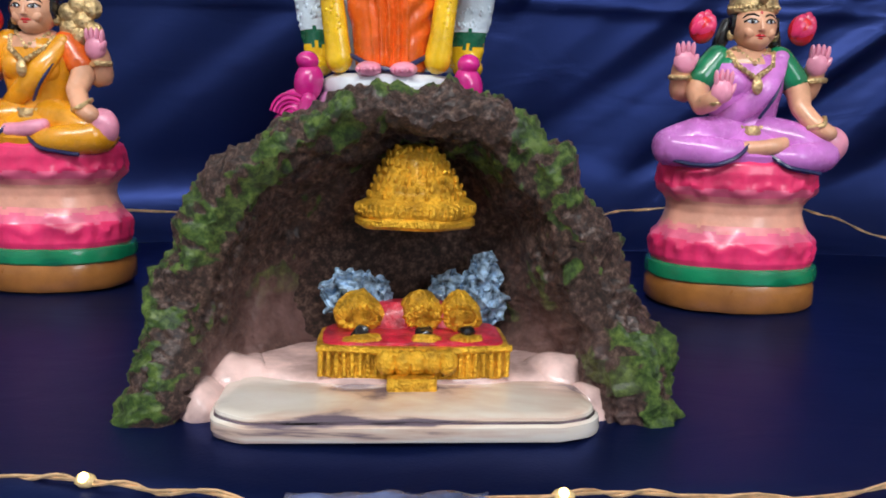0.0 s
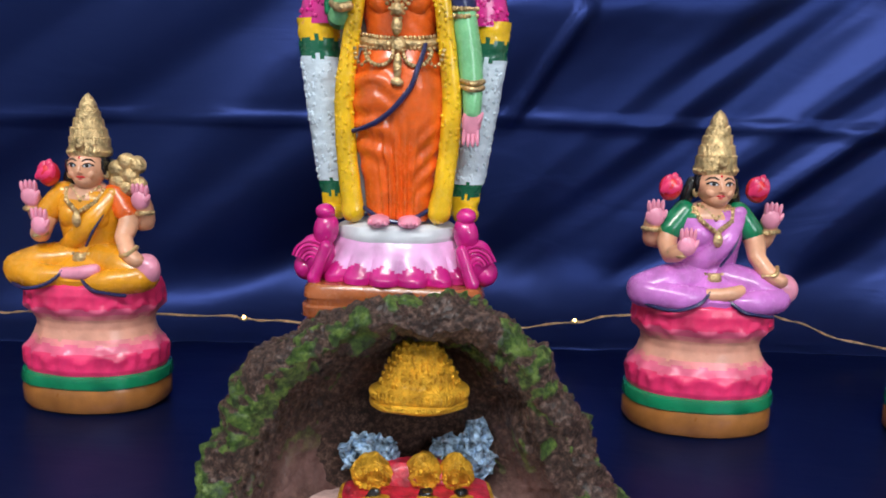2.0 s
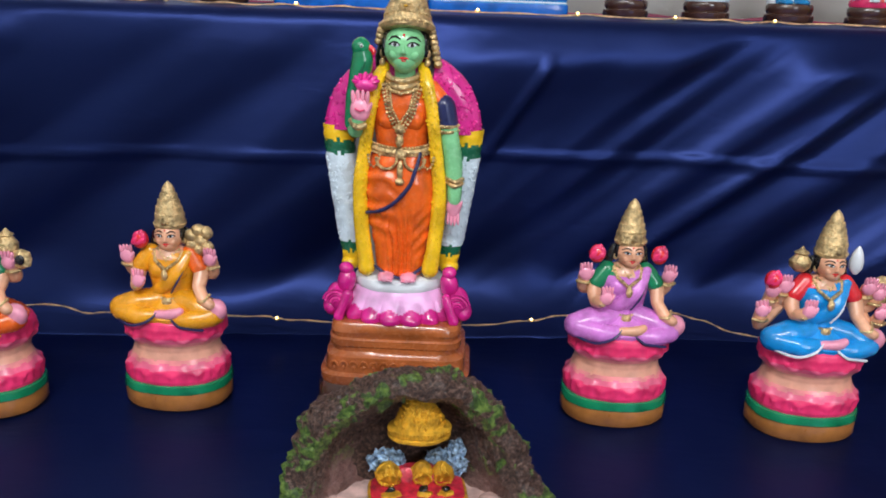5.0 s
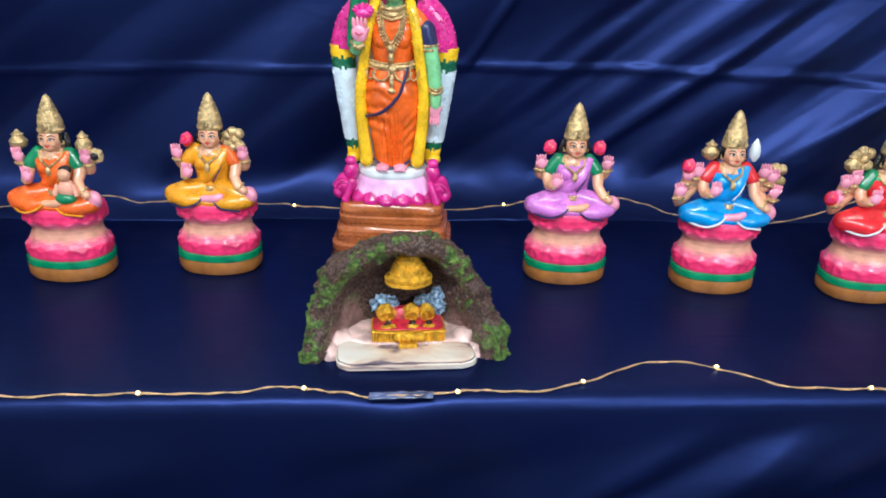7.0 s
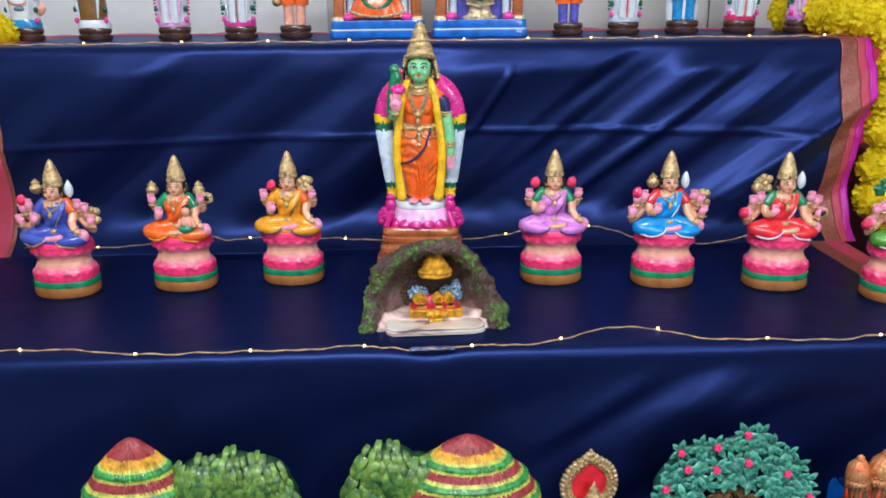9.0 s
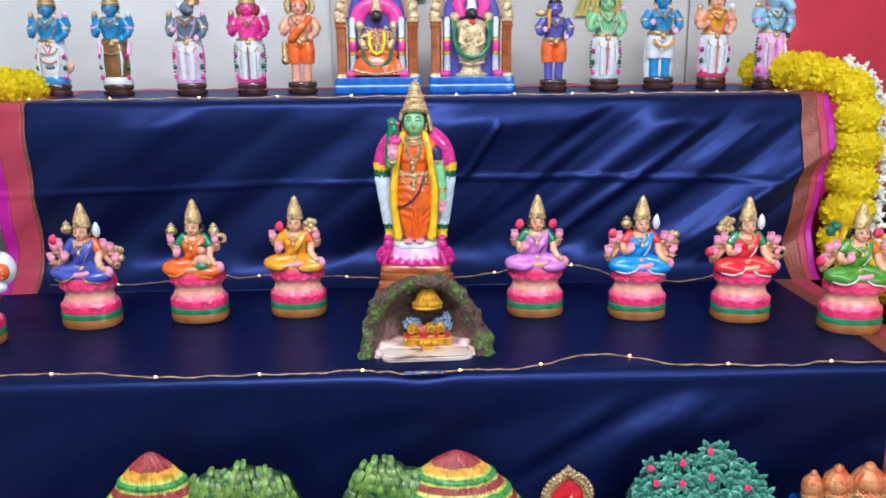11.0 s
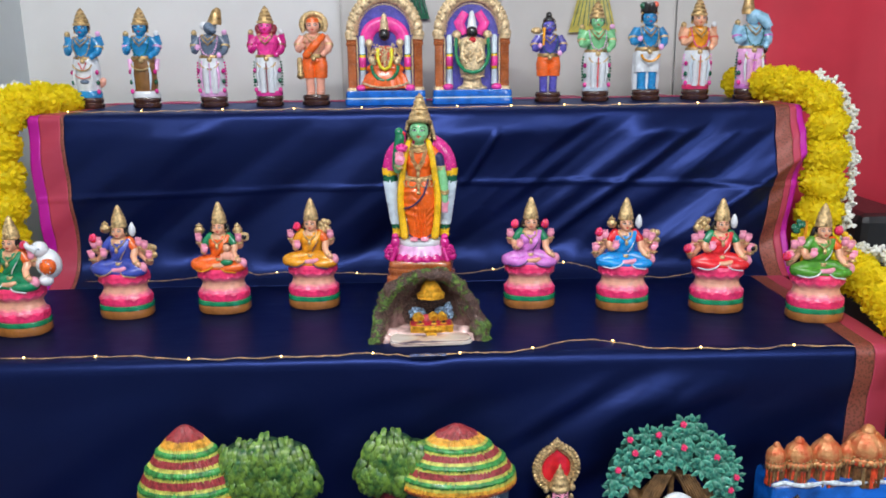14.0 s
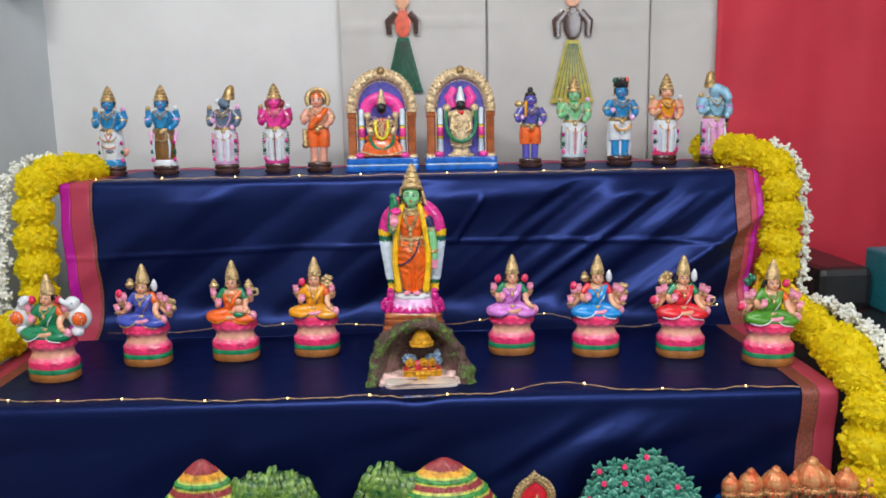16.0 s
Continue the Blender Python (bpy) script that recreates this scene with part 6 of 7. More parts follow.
    c.lathe((0, -0.010, z), [(0.0115, 0), (0.0118, 0.003), (0.0095, 0.008), (0.0085, 0.018), (0.0062, 0.026), (0.0045, 0.034), (0.001, 0.038)], "palegold" if kind == "seated" else "white", 1, 0.9, 22)
    c.part("figure", root, "", 0.0006)


random.seed(5)
arch_shrine((-0.108, 0.640), "seated", "painted arched shrine with black-faced figure in orange robes, blue base")
arch_shrine((0.084, 0.660), "standing", "painted arched shrine with gilded black-faced figure, green garland, blue base")

# ---- clay village on the lower step ----
LZ = -0.3435
P["thatch_y"] = paint("ochre_thatch", (0.72, 0.36, 0.03), 0.4, 0, 0.3, 120, 0.5, 0.2, 400)
P["thatch_g"] = paint("green_thatch", (0.04, 0.26, 0.05), 0.35, 0, 0.4, 120, 0.5, 0.3, 400)
P["thatch_r"] = paint("maroon_thatch", (0.30, 0.03, 0.035), 0.4, 0, 0.3, 150, 0.5, 0.2, 400)
P["thatch_h"] = paint("rust_thatch", (0.50, 0.13, 0.03), 0.4, 0, 0.4, 150, 0.5, 0.2, 400)
P["maroon_bark"] = paint("maroon_bark", (0.10, 0.012, 0.014), 0.4, 0, 0.4, 80, 0.5, 0.2, 300)
# near-black green: crevice shade between the leaves, put into the colour
P["bush_shade_core"] = paint("bush_gap_shade", (0.012, 0.05, 0.012), 0.5)
P["foam"] = paint("foam_white", (0.62, 0.72, 0.80), 0.3, 0, 0.3, 150, 0.4, 0.4)
P["fort_red"] = paint("vermilion_wash", (0.66, 0.07, 0.02), 0.3, 0, 0.4, 120, 0.5, 0.3)
P["fort_brown"] = paint("bronze_wash", (0.20, 0.10, 0.035), 0.35, 0.4, 0.5, 150, 0.6, 0.2)
P["thatch_l"] = paint("lime_thatch", (0.50, 0.50, 0.08), 0.4, 0, 0.3, 120, 0.5, 0.2, 400)
P["hut_wall"] = paint("hut_wall_blue", (0.05, 0.10, 0.15), 0.45, 0, 0.25, 60, 0.3, 0.2)
P["bush"] = paint("bush_green", (0.13, 0.27, 0.05), 0.35, 0, 0.5, 90, 0.5, 0.2)
P["teal_leaf"] = paint("teal_leaf", (0.08, 0.37, 0.27), 0.3, 0, 0.55, 120, 0.3, 0.4)
# dark teal that paints the shaded gaps of the clay tree's crown
P["crown_gap_shade"] = paint("crown_gap_shade", (0.008, 0.07, 0.05), 0.4)
P["trunk"] = paint("clay_trunk", (0.16, 0.085, 0.03), 0.5, 0, 0.4, 60, 0.6, 0.1, 200)
for key, pale, dark in (("bush", (0.17, 0.30, 0.04), (0.010, 0.085, 0.025)), ("teal_leaf", (0.17, 0.50, 0.34), (0.012, 0.18, 0.13))):
    nt = P[key].node_tree
    isl = nt.nodes.new("ShaderNodeNewGeometry") if key == "bush" else nt.nodes.new("ShaderNodeObjectInfo")
    ramp = next(nd for nd in nt.nodes if nd.type == "VALTORGB")
    ramp.color_ramp.elements[0].color, ramp.color_ramp.elements[1].color = (*dark, 1), (*pale, 1)
    hue = nt.nodes.new("ShaderNodeHueSaturation")
    span = nt.nodes.new("ShaderNodeMapRange")
    span.inputs["To Min"].default_value, span.inputs["To Max"].default_value = 0.65, 1.25
    nt.links.new(isl.outputs["Random Per Island" if key == "bush" else "Random"], span.inputs["Value"])
    nt.links.new(span.outputs["Result"], hue.inputs["Value"])
    nt.links.new(ramp.outputs["Color"], hue.inputs["Color"])
    nt.links.new(hue.outputs["Color"], nt.nodes["Principled BSDF"].inputs["Base Color"])
P["fort"] = paint("gilded_orange", (0.62, 0.17, 0.06), 0.38, 0.35, 0.55, 70, 0.6, 0.1, 300)

for nd in P["fort"].node_tree.nodes:
    if nd.type == "VALTORGB":
        nd.color_ramp.elements[0].color, nd.color_ramp.elements[1].color = (0.62, 0.09, 0.025, 1), (0.68, 0.33, 0.13, 1)
P["water"] = paint("water_blue", (0.006, 0.11, 0.50), 0.18, 0, 0.45, 25, 0.3, 0.6, 60)


def hut(where, mirror, label, turn):
    root = empty("clay_hut", pose(where[0], where[1], LZ, 0, 0, turn), label, "hut model", "clay huts with trees")
    q = -1 if mirror else 1
    # domed roof of raked thatch in painted bands
    k = 1.0 if not mirror else 1.18
    zb = 0.152 if not mirror else 0.166
    top = 0.2725 if not mirror else 0.2630
    dome = [(0.0, 0.0815), (0.05, 0.0845), (0.14, 0.0835), (0.30, 0.0765), (0.48, 0.0645), (0.64, 0.0500), (0.76, 0.0385), (0.86, 0.0275), (0.94, 0.0160), (0.985, 0.0075), (1.0, 0.0008)]
    bands = [(0.075, "thatch_h"), (0.135, "thatch_y"), (0.185, "thatch_l"), (0.265, "thatch_g"), (0.300, "thatch_l"), (0.385, "thatch_r"), (0.425, "thatch_l"), (0.500, "thatch_g"), (0.535, "thatch_l"), (0.615, "thatch_r"), (0.650, "thatch_l"), (0.715, "thatch_g"), (0.745, "thatch_l"), (0.830, "thatch_y"), (2.0, "thatch_r")]

    def rel(z):
        return (z - zb) / (top - zb)

    def rake(ph, z):
        t = rel(z)
        d = 0.00055 * math.sin(ph * 75 + 2.0 * math.sin(ph * 9)) * smooth(t, 0.98, 0.8)
        for lo, hi in ((0.185, 0.265), (0.425, 0.500), (0.650, 0.715)):
            d += 0.0030 * math.exp(-((t - (lo + hi) / 2) / 0.032) ** 2)
        return d + 0.0010 * noise.noise(Vector((math.cos(ph) * 4, math.sin(ph) * 4, t * 9)))

    def band(ph, z):
        t = rel(z) + 0.010 * noise.noise(Vector((math.cos(ph) * 22, math.sin(ph) * 22, z * 30))) + 0.004 * math.sin(ph * 75)
        for hi, key in bands:
            if t < hi:
                return key
        return "thatch_r"

    c = Clay()
    c.loft([(zb + t * (top - zb), 0, 0, r * 0.91 * k, r * 0.56 * k) for t, r in dome], "thatch_y", 220, 8, rake, band)
    c.part("roof", root, "thatch dome in maroon, yellow and green bands", 0.0005)
    c = Clay()
    c.lathe((0, 0.004, 0), [(0.066, 0), (0.067, 0.004), (0.066, zb), (0.05, zb + 0.008)], "hut_wall", 1.0 * k, 0.56, 40, 0.5)
    c.part("hut_wall", root, "slate blue wall", 0.0008)
    c = Clay()
    for s in (-1, 1):
        for j in range(3):
            c.tube([(s * 0.054 + 0.004 * (j - 1), -0.0345, 0.104), (s * 0.054 + 0.004 * (j - 1), -0.0345, 0.122)], 0.0009, "white", 5)
            c.tube([(s * 0.054 - 0.008, -0.0345, 0.108 + 0.005 * j), (s * 0.054 + 0.008, -0.0345, 0.108 + 0.005 * j)], 0.0009, "white", 5)
    c.limb([(-0.034, -0.0385, 0.108), (-0.027, -0.0388, 0.115), (-0.018, -0.0390, 0.106), (-0.009, -0.0392, 0.111), (0, -0.0394, 0.104), (0.009, -0.0392, 0.111), (0.018, -0.0390, 0.106), (0.027, -0.0388, 0.115), (0.034, -0.0385, 0.108)], [0.0012] * 9, "white", 6)
    for s in (-1, 1):
        c.tube(arc(s * 0.034, 0.092, 0.006, 0.016, 90 - s * 10, 90 + s * 150, 8, -0.0375), 0.0012, "white", 6)
        c.ell((s * 0.013, -0.0390, 0.118), (0.0016, 0.001, 0.0016), "white", seg=7, rings=5)
        c.ell((s * 0.042, -0.0370, 0.098), (0.0014, 0.001, 0.0014), "white", seg=7, rings=5)
    for j in range(4):
        c.tube([(-0.016, -0.0392, 0.098 - 0.006 * j), (0.016, -0.0392, 0.098 - 0.006 * j)], 0.0016, "darkred", 5)
    c.part("wall_pattern", root, "white painted line pattern", 0, (0, -0.0018, zb - 0.125))
    # tree beside the hut: lumps of drooping, overlapping leaves
    if mirror:
        cx, zc = -0.090, 0.200
        lumps = [(-0.006, 0.012, 0.044, 0.042), (-0.030, -0.012, 0.032, 0.034), (0.026, 0.006, 0.036, 0.034), (0.010, -0.018, 0.044, 0.032)]
    else:
        cx, zc = 0.118, 0.199
        lumps = [(-0.036, 0.006, 0.040, 0.040), (0.000, 0.013, 0.042, 0.040), (0.034, 0.006, 0.038, 0.039), (0.050, -0.014, 0.030, 0.034), (0.010, -0.022, 0.050, 0.030), (-0.040, -0.018, 0.036, 0.032)]
    c = Clay()
    c.lathe((cx, 0.004, 0), [(0.036, 0), (0.034, 0.06), (0.037, 0.165)], "maroon_bark", 1, 0.5, 40, 1, 13, 0.12)
    c.part("tree_trunk", root, "maroon trunk", 0.001)
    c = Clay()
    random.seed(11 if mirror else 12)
    # lump cores, coloured dark to stand for shade in the leaf gaps
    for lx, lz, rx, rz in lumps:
        c.ell((cx + lx, 0.006, zc + lz), (rx * 0.90, 0.022, rz * 0.88), "bush_shade_core", seg=28, rings=18)

    def front(x, z):
        best = None
        for lx, lz, rx, rz in lumps:
            k2 = 1 - ((x - lx) / rx) ** 2 - ((z - lz) / rz) ** 2
            if k2 > 0:
                y = 0.006 - 0.028 * math.sqrt(k2)
                if best is None or y < best[0]:
                    best = (y, (x - lx) / rx, (z - lz) / rz, k2)
        return best

    z = 0.062
    row = 0
    while z > -0.066:
        x = -0.092 + 0.0045 * (row % 2)
        while x < 0.092:
            jx, jz = x + random.uniform(-0.0016, 0.0016), z + random.uniform(-0.0016, 0.0016)
            hit = front(jx, jz)
            if hit:
                y, nx, nz, k2 = hit
                g = random.uniform(0.85, 1.2)
                o = len(c.v)
                lean = Matrix.Rotation(math.asin(max(-1, min(1, nx))) * 0.7, 3, "Z") @ Matrix.Rotation(radians(random.uniform(-16, 16)) - nx * 0.35, 3, "Y") @ Matrix.Rotation(-0.16 - 0.62 * nz, 3, "X")
                key = c.mat("bush")
                for i in range(6):
                    t = i / 5
                    wd = 0.0043 * g * (math.sin(math.pi * (0.20 + 0.74 * t)) ** 0.7)
                    for u in (-1, -0.5, 0, 0.5, 1):
                        p = lean @ Vector((u * wd, -0.0017 * (1 - u * u) - 0.0026 * math.sin(math.pi * t) + (0.0011 if u == 0 else 0), -0.0190 * g * t + 0.006))
                        c.v.append((cx + jx + p.x, y + p.y - 0.001, zc + jz + p.z))
                for i in range(5):
                    for u in range(4):
                        a = o + i * 5 + u
                        c.f.append((a, a + 1, a + 6, a + 5))
                        c.m.append(key)
            x += 0.0076
        z -= 0.0092
        row += 1
    c.part("foliage", root, "glossy green moulded leaves", 0.0004, sharp=70)["kind"] = "stuff"
    return root


hut((-0.317, -0.134), False, "clay hut with striped thatch dome and broad green tree", 5)
hut((0.082, -0.094), True, "clay hut with striped thatch dome and small green tree", 5)


def clay_tree(where, turn):
    root = empty("clay_tree", pose(where[0], where[1], LZ, 0, 0, turn) @ Matrix.Diagonal((0.95, 1, 0.97, 1)), "clay tree with teal leaves and red blossoms arching over a shrine", "tree model")
    random.seed(21)
    c = Clay()
    for s in (-1, 1):
        c.limb([(s * 0.050, 0.004, 0), (s * 0.048, 0.003, 0.07), (s * 0.040, 0.002, 0.125), (s * 0.026, 0.001, 0.158), (s * 0.004, 0.001, 0.182)], [0.020, 0.018, 0.015, 0.010, 0.007], "trunk", 16)
        c.limb([(s * 0.044, 0.002, 0.120), (s * 0.066, 0.002, 0.150), (s * 0.080, 0.002, 0.175)], [0.014, 0.011, 0.008], "trunk", 12)
        for k in range(7):
            c.limb([(s * (0.034 + 0.006 * k), -0.014, 0.0), (s * (0.033 + 0.005 * k), -0.0165, 0.08), (s * (0.027 + 0.0045 * k), -0.015, 0.135), (s * (0.006 + 0.004 * k), -0.011, 0.18)], [0.0030, 0.0028, 0.0026, 0.0018], "trunk", 8)
    c.limb([(0.0, 0.004, 0.10), (0.0, 0.003, 0.16), (0.0, 0.002, 0.19)], [0.006, 0.005, 0.008], "trunk", 12)
    c.part("trunk", root, "brown grooved trunk", 0.0012)
    # umbrella crown with drooping ends
    upper = [(-0.108, 0.178), (-0.100, 0.208), (-0.073, 0.248), (-0.045, 0.258), (-0.020, 0.261), (0.008, 0.272), (0.026, 0.274), (0.040, 0.256), (0.068, 0.242), (0.080, 0.228), (0.095, 0.205), (0.110, 0.175)]
    lower = [(-0.108, 0.150), (-0.086, 0.144), (-0.066, 0.162), (-0.044, 0.186), (0.0, 0.193), (0.028, 0.187), (0.045, 0.164), (0.066, 0.136), (0.092, 0.118), (0.110, 0.130)]

    def edge(line, x):
        for (x0, z0), (x1, z1) in zip(line, line[1:]):
            if x <= x1:
                return z0 + (z1 - z0) * max(0.0, (x - x0) / (x1 - x0))
        return line[-1][1]

    def crown_front(x, z):
        lo, hi = edge(lower, x), edge(upper, x)
        t = (z - lo) / (hi - lo) * 2 - 1
        return 0.004 - 0.020 * math.sqrt(max(0.0, 1 - t * t)) * math.sqrt(max(0.0, 1 - (x / 0.114) ** 2))

    # backing sheet, its dark colour standing in for shade between leaves
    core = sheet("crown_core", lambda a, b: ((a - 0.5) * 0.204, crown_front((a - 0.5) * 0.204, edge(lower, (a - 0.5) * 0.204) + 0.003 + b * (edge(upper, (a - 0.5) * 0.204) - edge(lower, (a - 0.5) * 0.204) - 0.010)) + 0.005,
                 edge(lower, (a - 0.5) * 0.204) + 0.003 + b * (edge(upper, (a - 0.5) * 0.204) - edge(lower, (a - 0.5) * 0.204) - 0.010)), 40, 16, P["crown_gap_shade"], 0.012)
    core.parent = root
    leaf = Clay()
    n = 8
    for k in range(n + 1):
        t = k / n
        wd = 0.0044 * math.sin(math.pi * (0.05 + 0.93 * t)) ** 0.75
        for u in (-1, -0.5, 0, 0.5, 1):
            leaf.v.append((u * wd, -0.0026 * (1 - u * u) * math.sin(math.pi * min(1, t + 0.08)) + (0.0009 if u == 0 else 0) - 0.0012 * math.sin(math.pi * t), 0.0190 * t))
    for k in range(n):
        for u in range(4):
            a = k * 5 + u
            leaf.f.append((a, a + 1, a + 6, a + 5))
            leaf.m.append(leaf.mat("teal_leaf"))
    me = leaf.mesh("leaf", sharp=75)
    spots, tries = [], 0
    while len(spots) < 56 and tries < 12000:
        tries += 1
        x = random.uniform(-0.098, 0.100)
        lo, hi = edge(lower, x) + 0.006, edge(upper, x) - 0.004
        z = random.uniform(lo, hi)
        if all((x - p) ** 2 + (z - w2) ** 2 > 0.0172 ** 2 for p, w2 in spots):
            spots.append((x, z))
    bright = set()
    for bx, bz in ((0.013, 0.262), (-0.024, 0.249), (-0.061, 0.240), (0.019, 0.235), (-0.032, 0.230), (-0.068, 0.212), (-0.090, 0.202), (-0.084, 0.182), (0.064, 0.217), (0.096, 0.183), (0.086, 0.150)):
        bright.add(min(range(len(spots)), key=lambda i: (spots[i][0] - bx) ** 2 + (spots[i][1] - bz) ** 2))
    for k, (x, z) in enumerate(spots):
        y = crown_front(x, z)
        a0 = random.uniform(0, 60)
        for j in range(6):
            ob = new("leaf", me)
            ob.parent = root
            ob.matrix_basis = Matrix.Translation((x, y - 0.0015 + random.uniform(-0.002, 0.002), z)) @ Matrix.Rotation(radians(a0 + 60 * j + random.uniform(-12, 12)), 4, "Y") @ Matrix.Rotation(radians(random.uniform(6, 24)), 4, "X") @ Matrix.Scale(random.uniform(0.85, 1.12), 4)
        if k in bright:
            c = Clay()
            c.ell((0, 0, 0), (0.0050, 0.0040, 0.0050), "crimson", seg=12, rings=8)
            for j in range(5):
                c.ell((0.0030 * math.cos(j * 1.257), -0.0018, 0.0030 * math.sin(j * 1.257)), (0.0024, 0.0024, 0.0024), "crimson", seg=8, rings=6)
            c.part("blossom", root, "red blossom", 0.0, (x, y - 0.0065, z))
    c = Clay()
    c.lathe((0, -0.016, 0), [(0.030, 0), (0.034, 0.05), (0.032, 0.10), (0.022, 0.135), (0.004, 0.148)], "orange", 1, 0.5, 26)
    c.face((0.003, -0.0290, 0.119), (0.0115, 0.0105, 0.0130), "peach", "orange")
    c.limb(arc(0, 0.118, 0.0245, 0.0310, -20, 200, 14, -0.018), [0.0078] * 15, "white", 12, 0.8)
    c.limb(arc(0.001, 0.119, 0.0170, 0.0215, -10, 190, 12, -0.024), [0.0042] * 13, "orange", 10, 0.8)
    c.thing("hooded_figurine", pose(where[0] + 0.002, where[1] - 0.012, LZ, 0, 0, turn), "small painted figurine in orange hood under the clay tree", "figurine")


clay_tree((0.409, -0.063), 4)


def haloed_figure(where):
    c = Clay()
    c.lathe((0, 0, 0), [(0.036, 0), (0.038, 0.01), (0.03, 0.05), (0.034, 0.10), (0.036, 0.125), (0.022, 0.140)], "sky", 1, 0.6, 28)
    c.lathe((0, -0.004, 0), [(0.016, 0.09), (0.02, 0.13), (0.012, 0.15)], "coral", 1, 0.9, 20)
    c.face((0, -0.010, 0.162), (0.0160, 0.0150, 0.0175), "palm")
    c.lathe((0, -0.008, 0.172), [(0.0178, 0), (0.0190, 0.003), (0.0182, 0.007), (0.0150, 0.010), (0.0148, 0.017), (0.0118, 0.020), (0.0112, 0.026), (0.0075, 0.029), (0.0070, 0.035), (0.0035, 0.040), (0.001, 0.048)], "gold", 1, 0.95, 36, 1, 14, 0.08, (3, 5, 7))
    for q in (-1, 1):
        c.ell((q * 0.0205, -0.010, 0.155), (0.0050, 0.0045, 0.0085), "gold")
        c.ell((q * 0.0240, -0.006, 0.172), (0.0060, 0.0045, 0.0070), "gold")
    c.loft([(0.168, -0.002, 0.012, 0.010, 0.003), (0.182, -0.002, 0.012, 0.024, 0.003), (0.205, -0.002, 0.012, 0.0295, 0.003), (0.225, -0.002, 0.012, 0.0235, 0.003), (0.240, -0.002, 0.012, 0.010, 0.003), (0.246, -0.002, 0.012, 0.001, 0.002)], "red", 40, 5)
    pts = [(-0.002 + 0.0345 * math.cos(radians(a)) * (1 - 0.25 * smooth(a, 60, 90) * smooth(a, 120, 90)), 0.009, 0.205 + 0.0375 * math.sin(radians(a)) + 0.008 * math.exp(-((a - 90) / 16) ** 2)) for a in range(-65, 246, 10)]
    c.tube(pts, 0.0082, "gold", 12, 0.6)
    for j, p in enumerate(pts):
        d = Vector((p[0] + 0.002, 0, p[2] - 0.205)).normalized()
        c.ell((p[0] + d.x * 0.0062, 0.008, p[2] + d.z * 0.0062), (0.0044, 0.0052, 0.0044), "gold", seg=10, rings=7)
        c.ell((p[0] - d.x * 0.0015, 0.0035, p[2] - d.z * 0.0015), (0.0022, 0.0020, 0.0022), "gold", seg=8, rings=6)
        c.ell((p[0] - d.x * 0.0070, 0.0060, p[2] - d.z * 0.0070), (0.0014, 0.0020, 0.0014), "gold", seg=7, rings=5)
    c.ell((-0.002, 0.008, 0.2560), (0.0040, 0.004, 0.0085), "gold")
    c.thing("deity_figurine", pose(where[0], where[1], LZ, 0, 0, 12) @ Matrix.Scale(0.86, 4), "painted figurine with gold crown and scalloped gold halo", "figurine")


haloed_figure((0.237, -0.068))


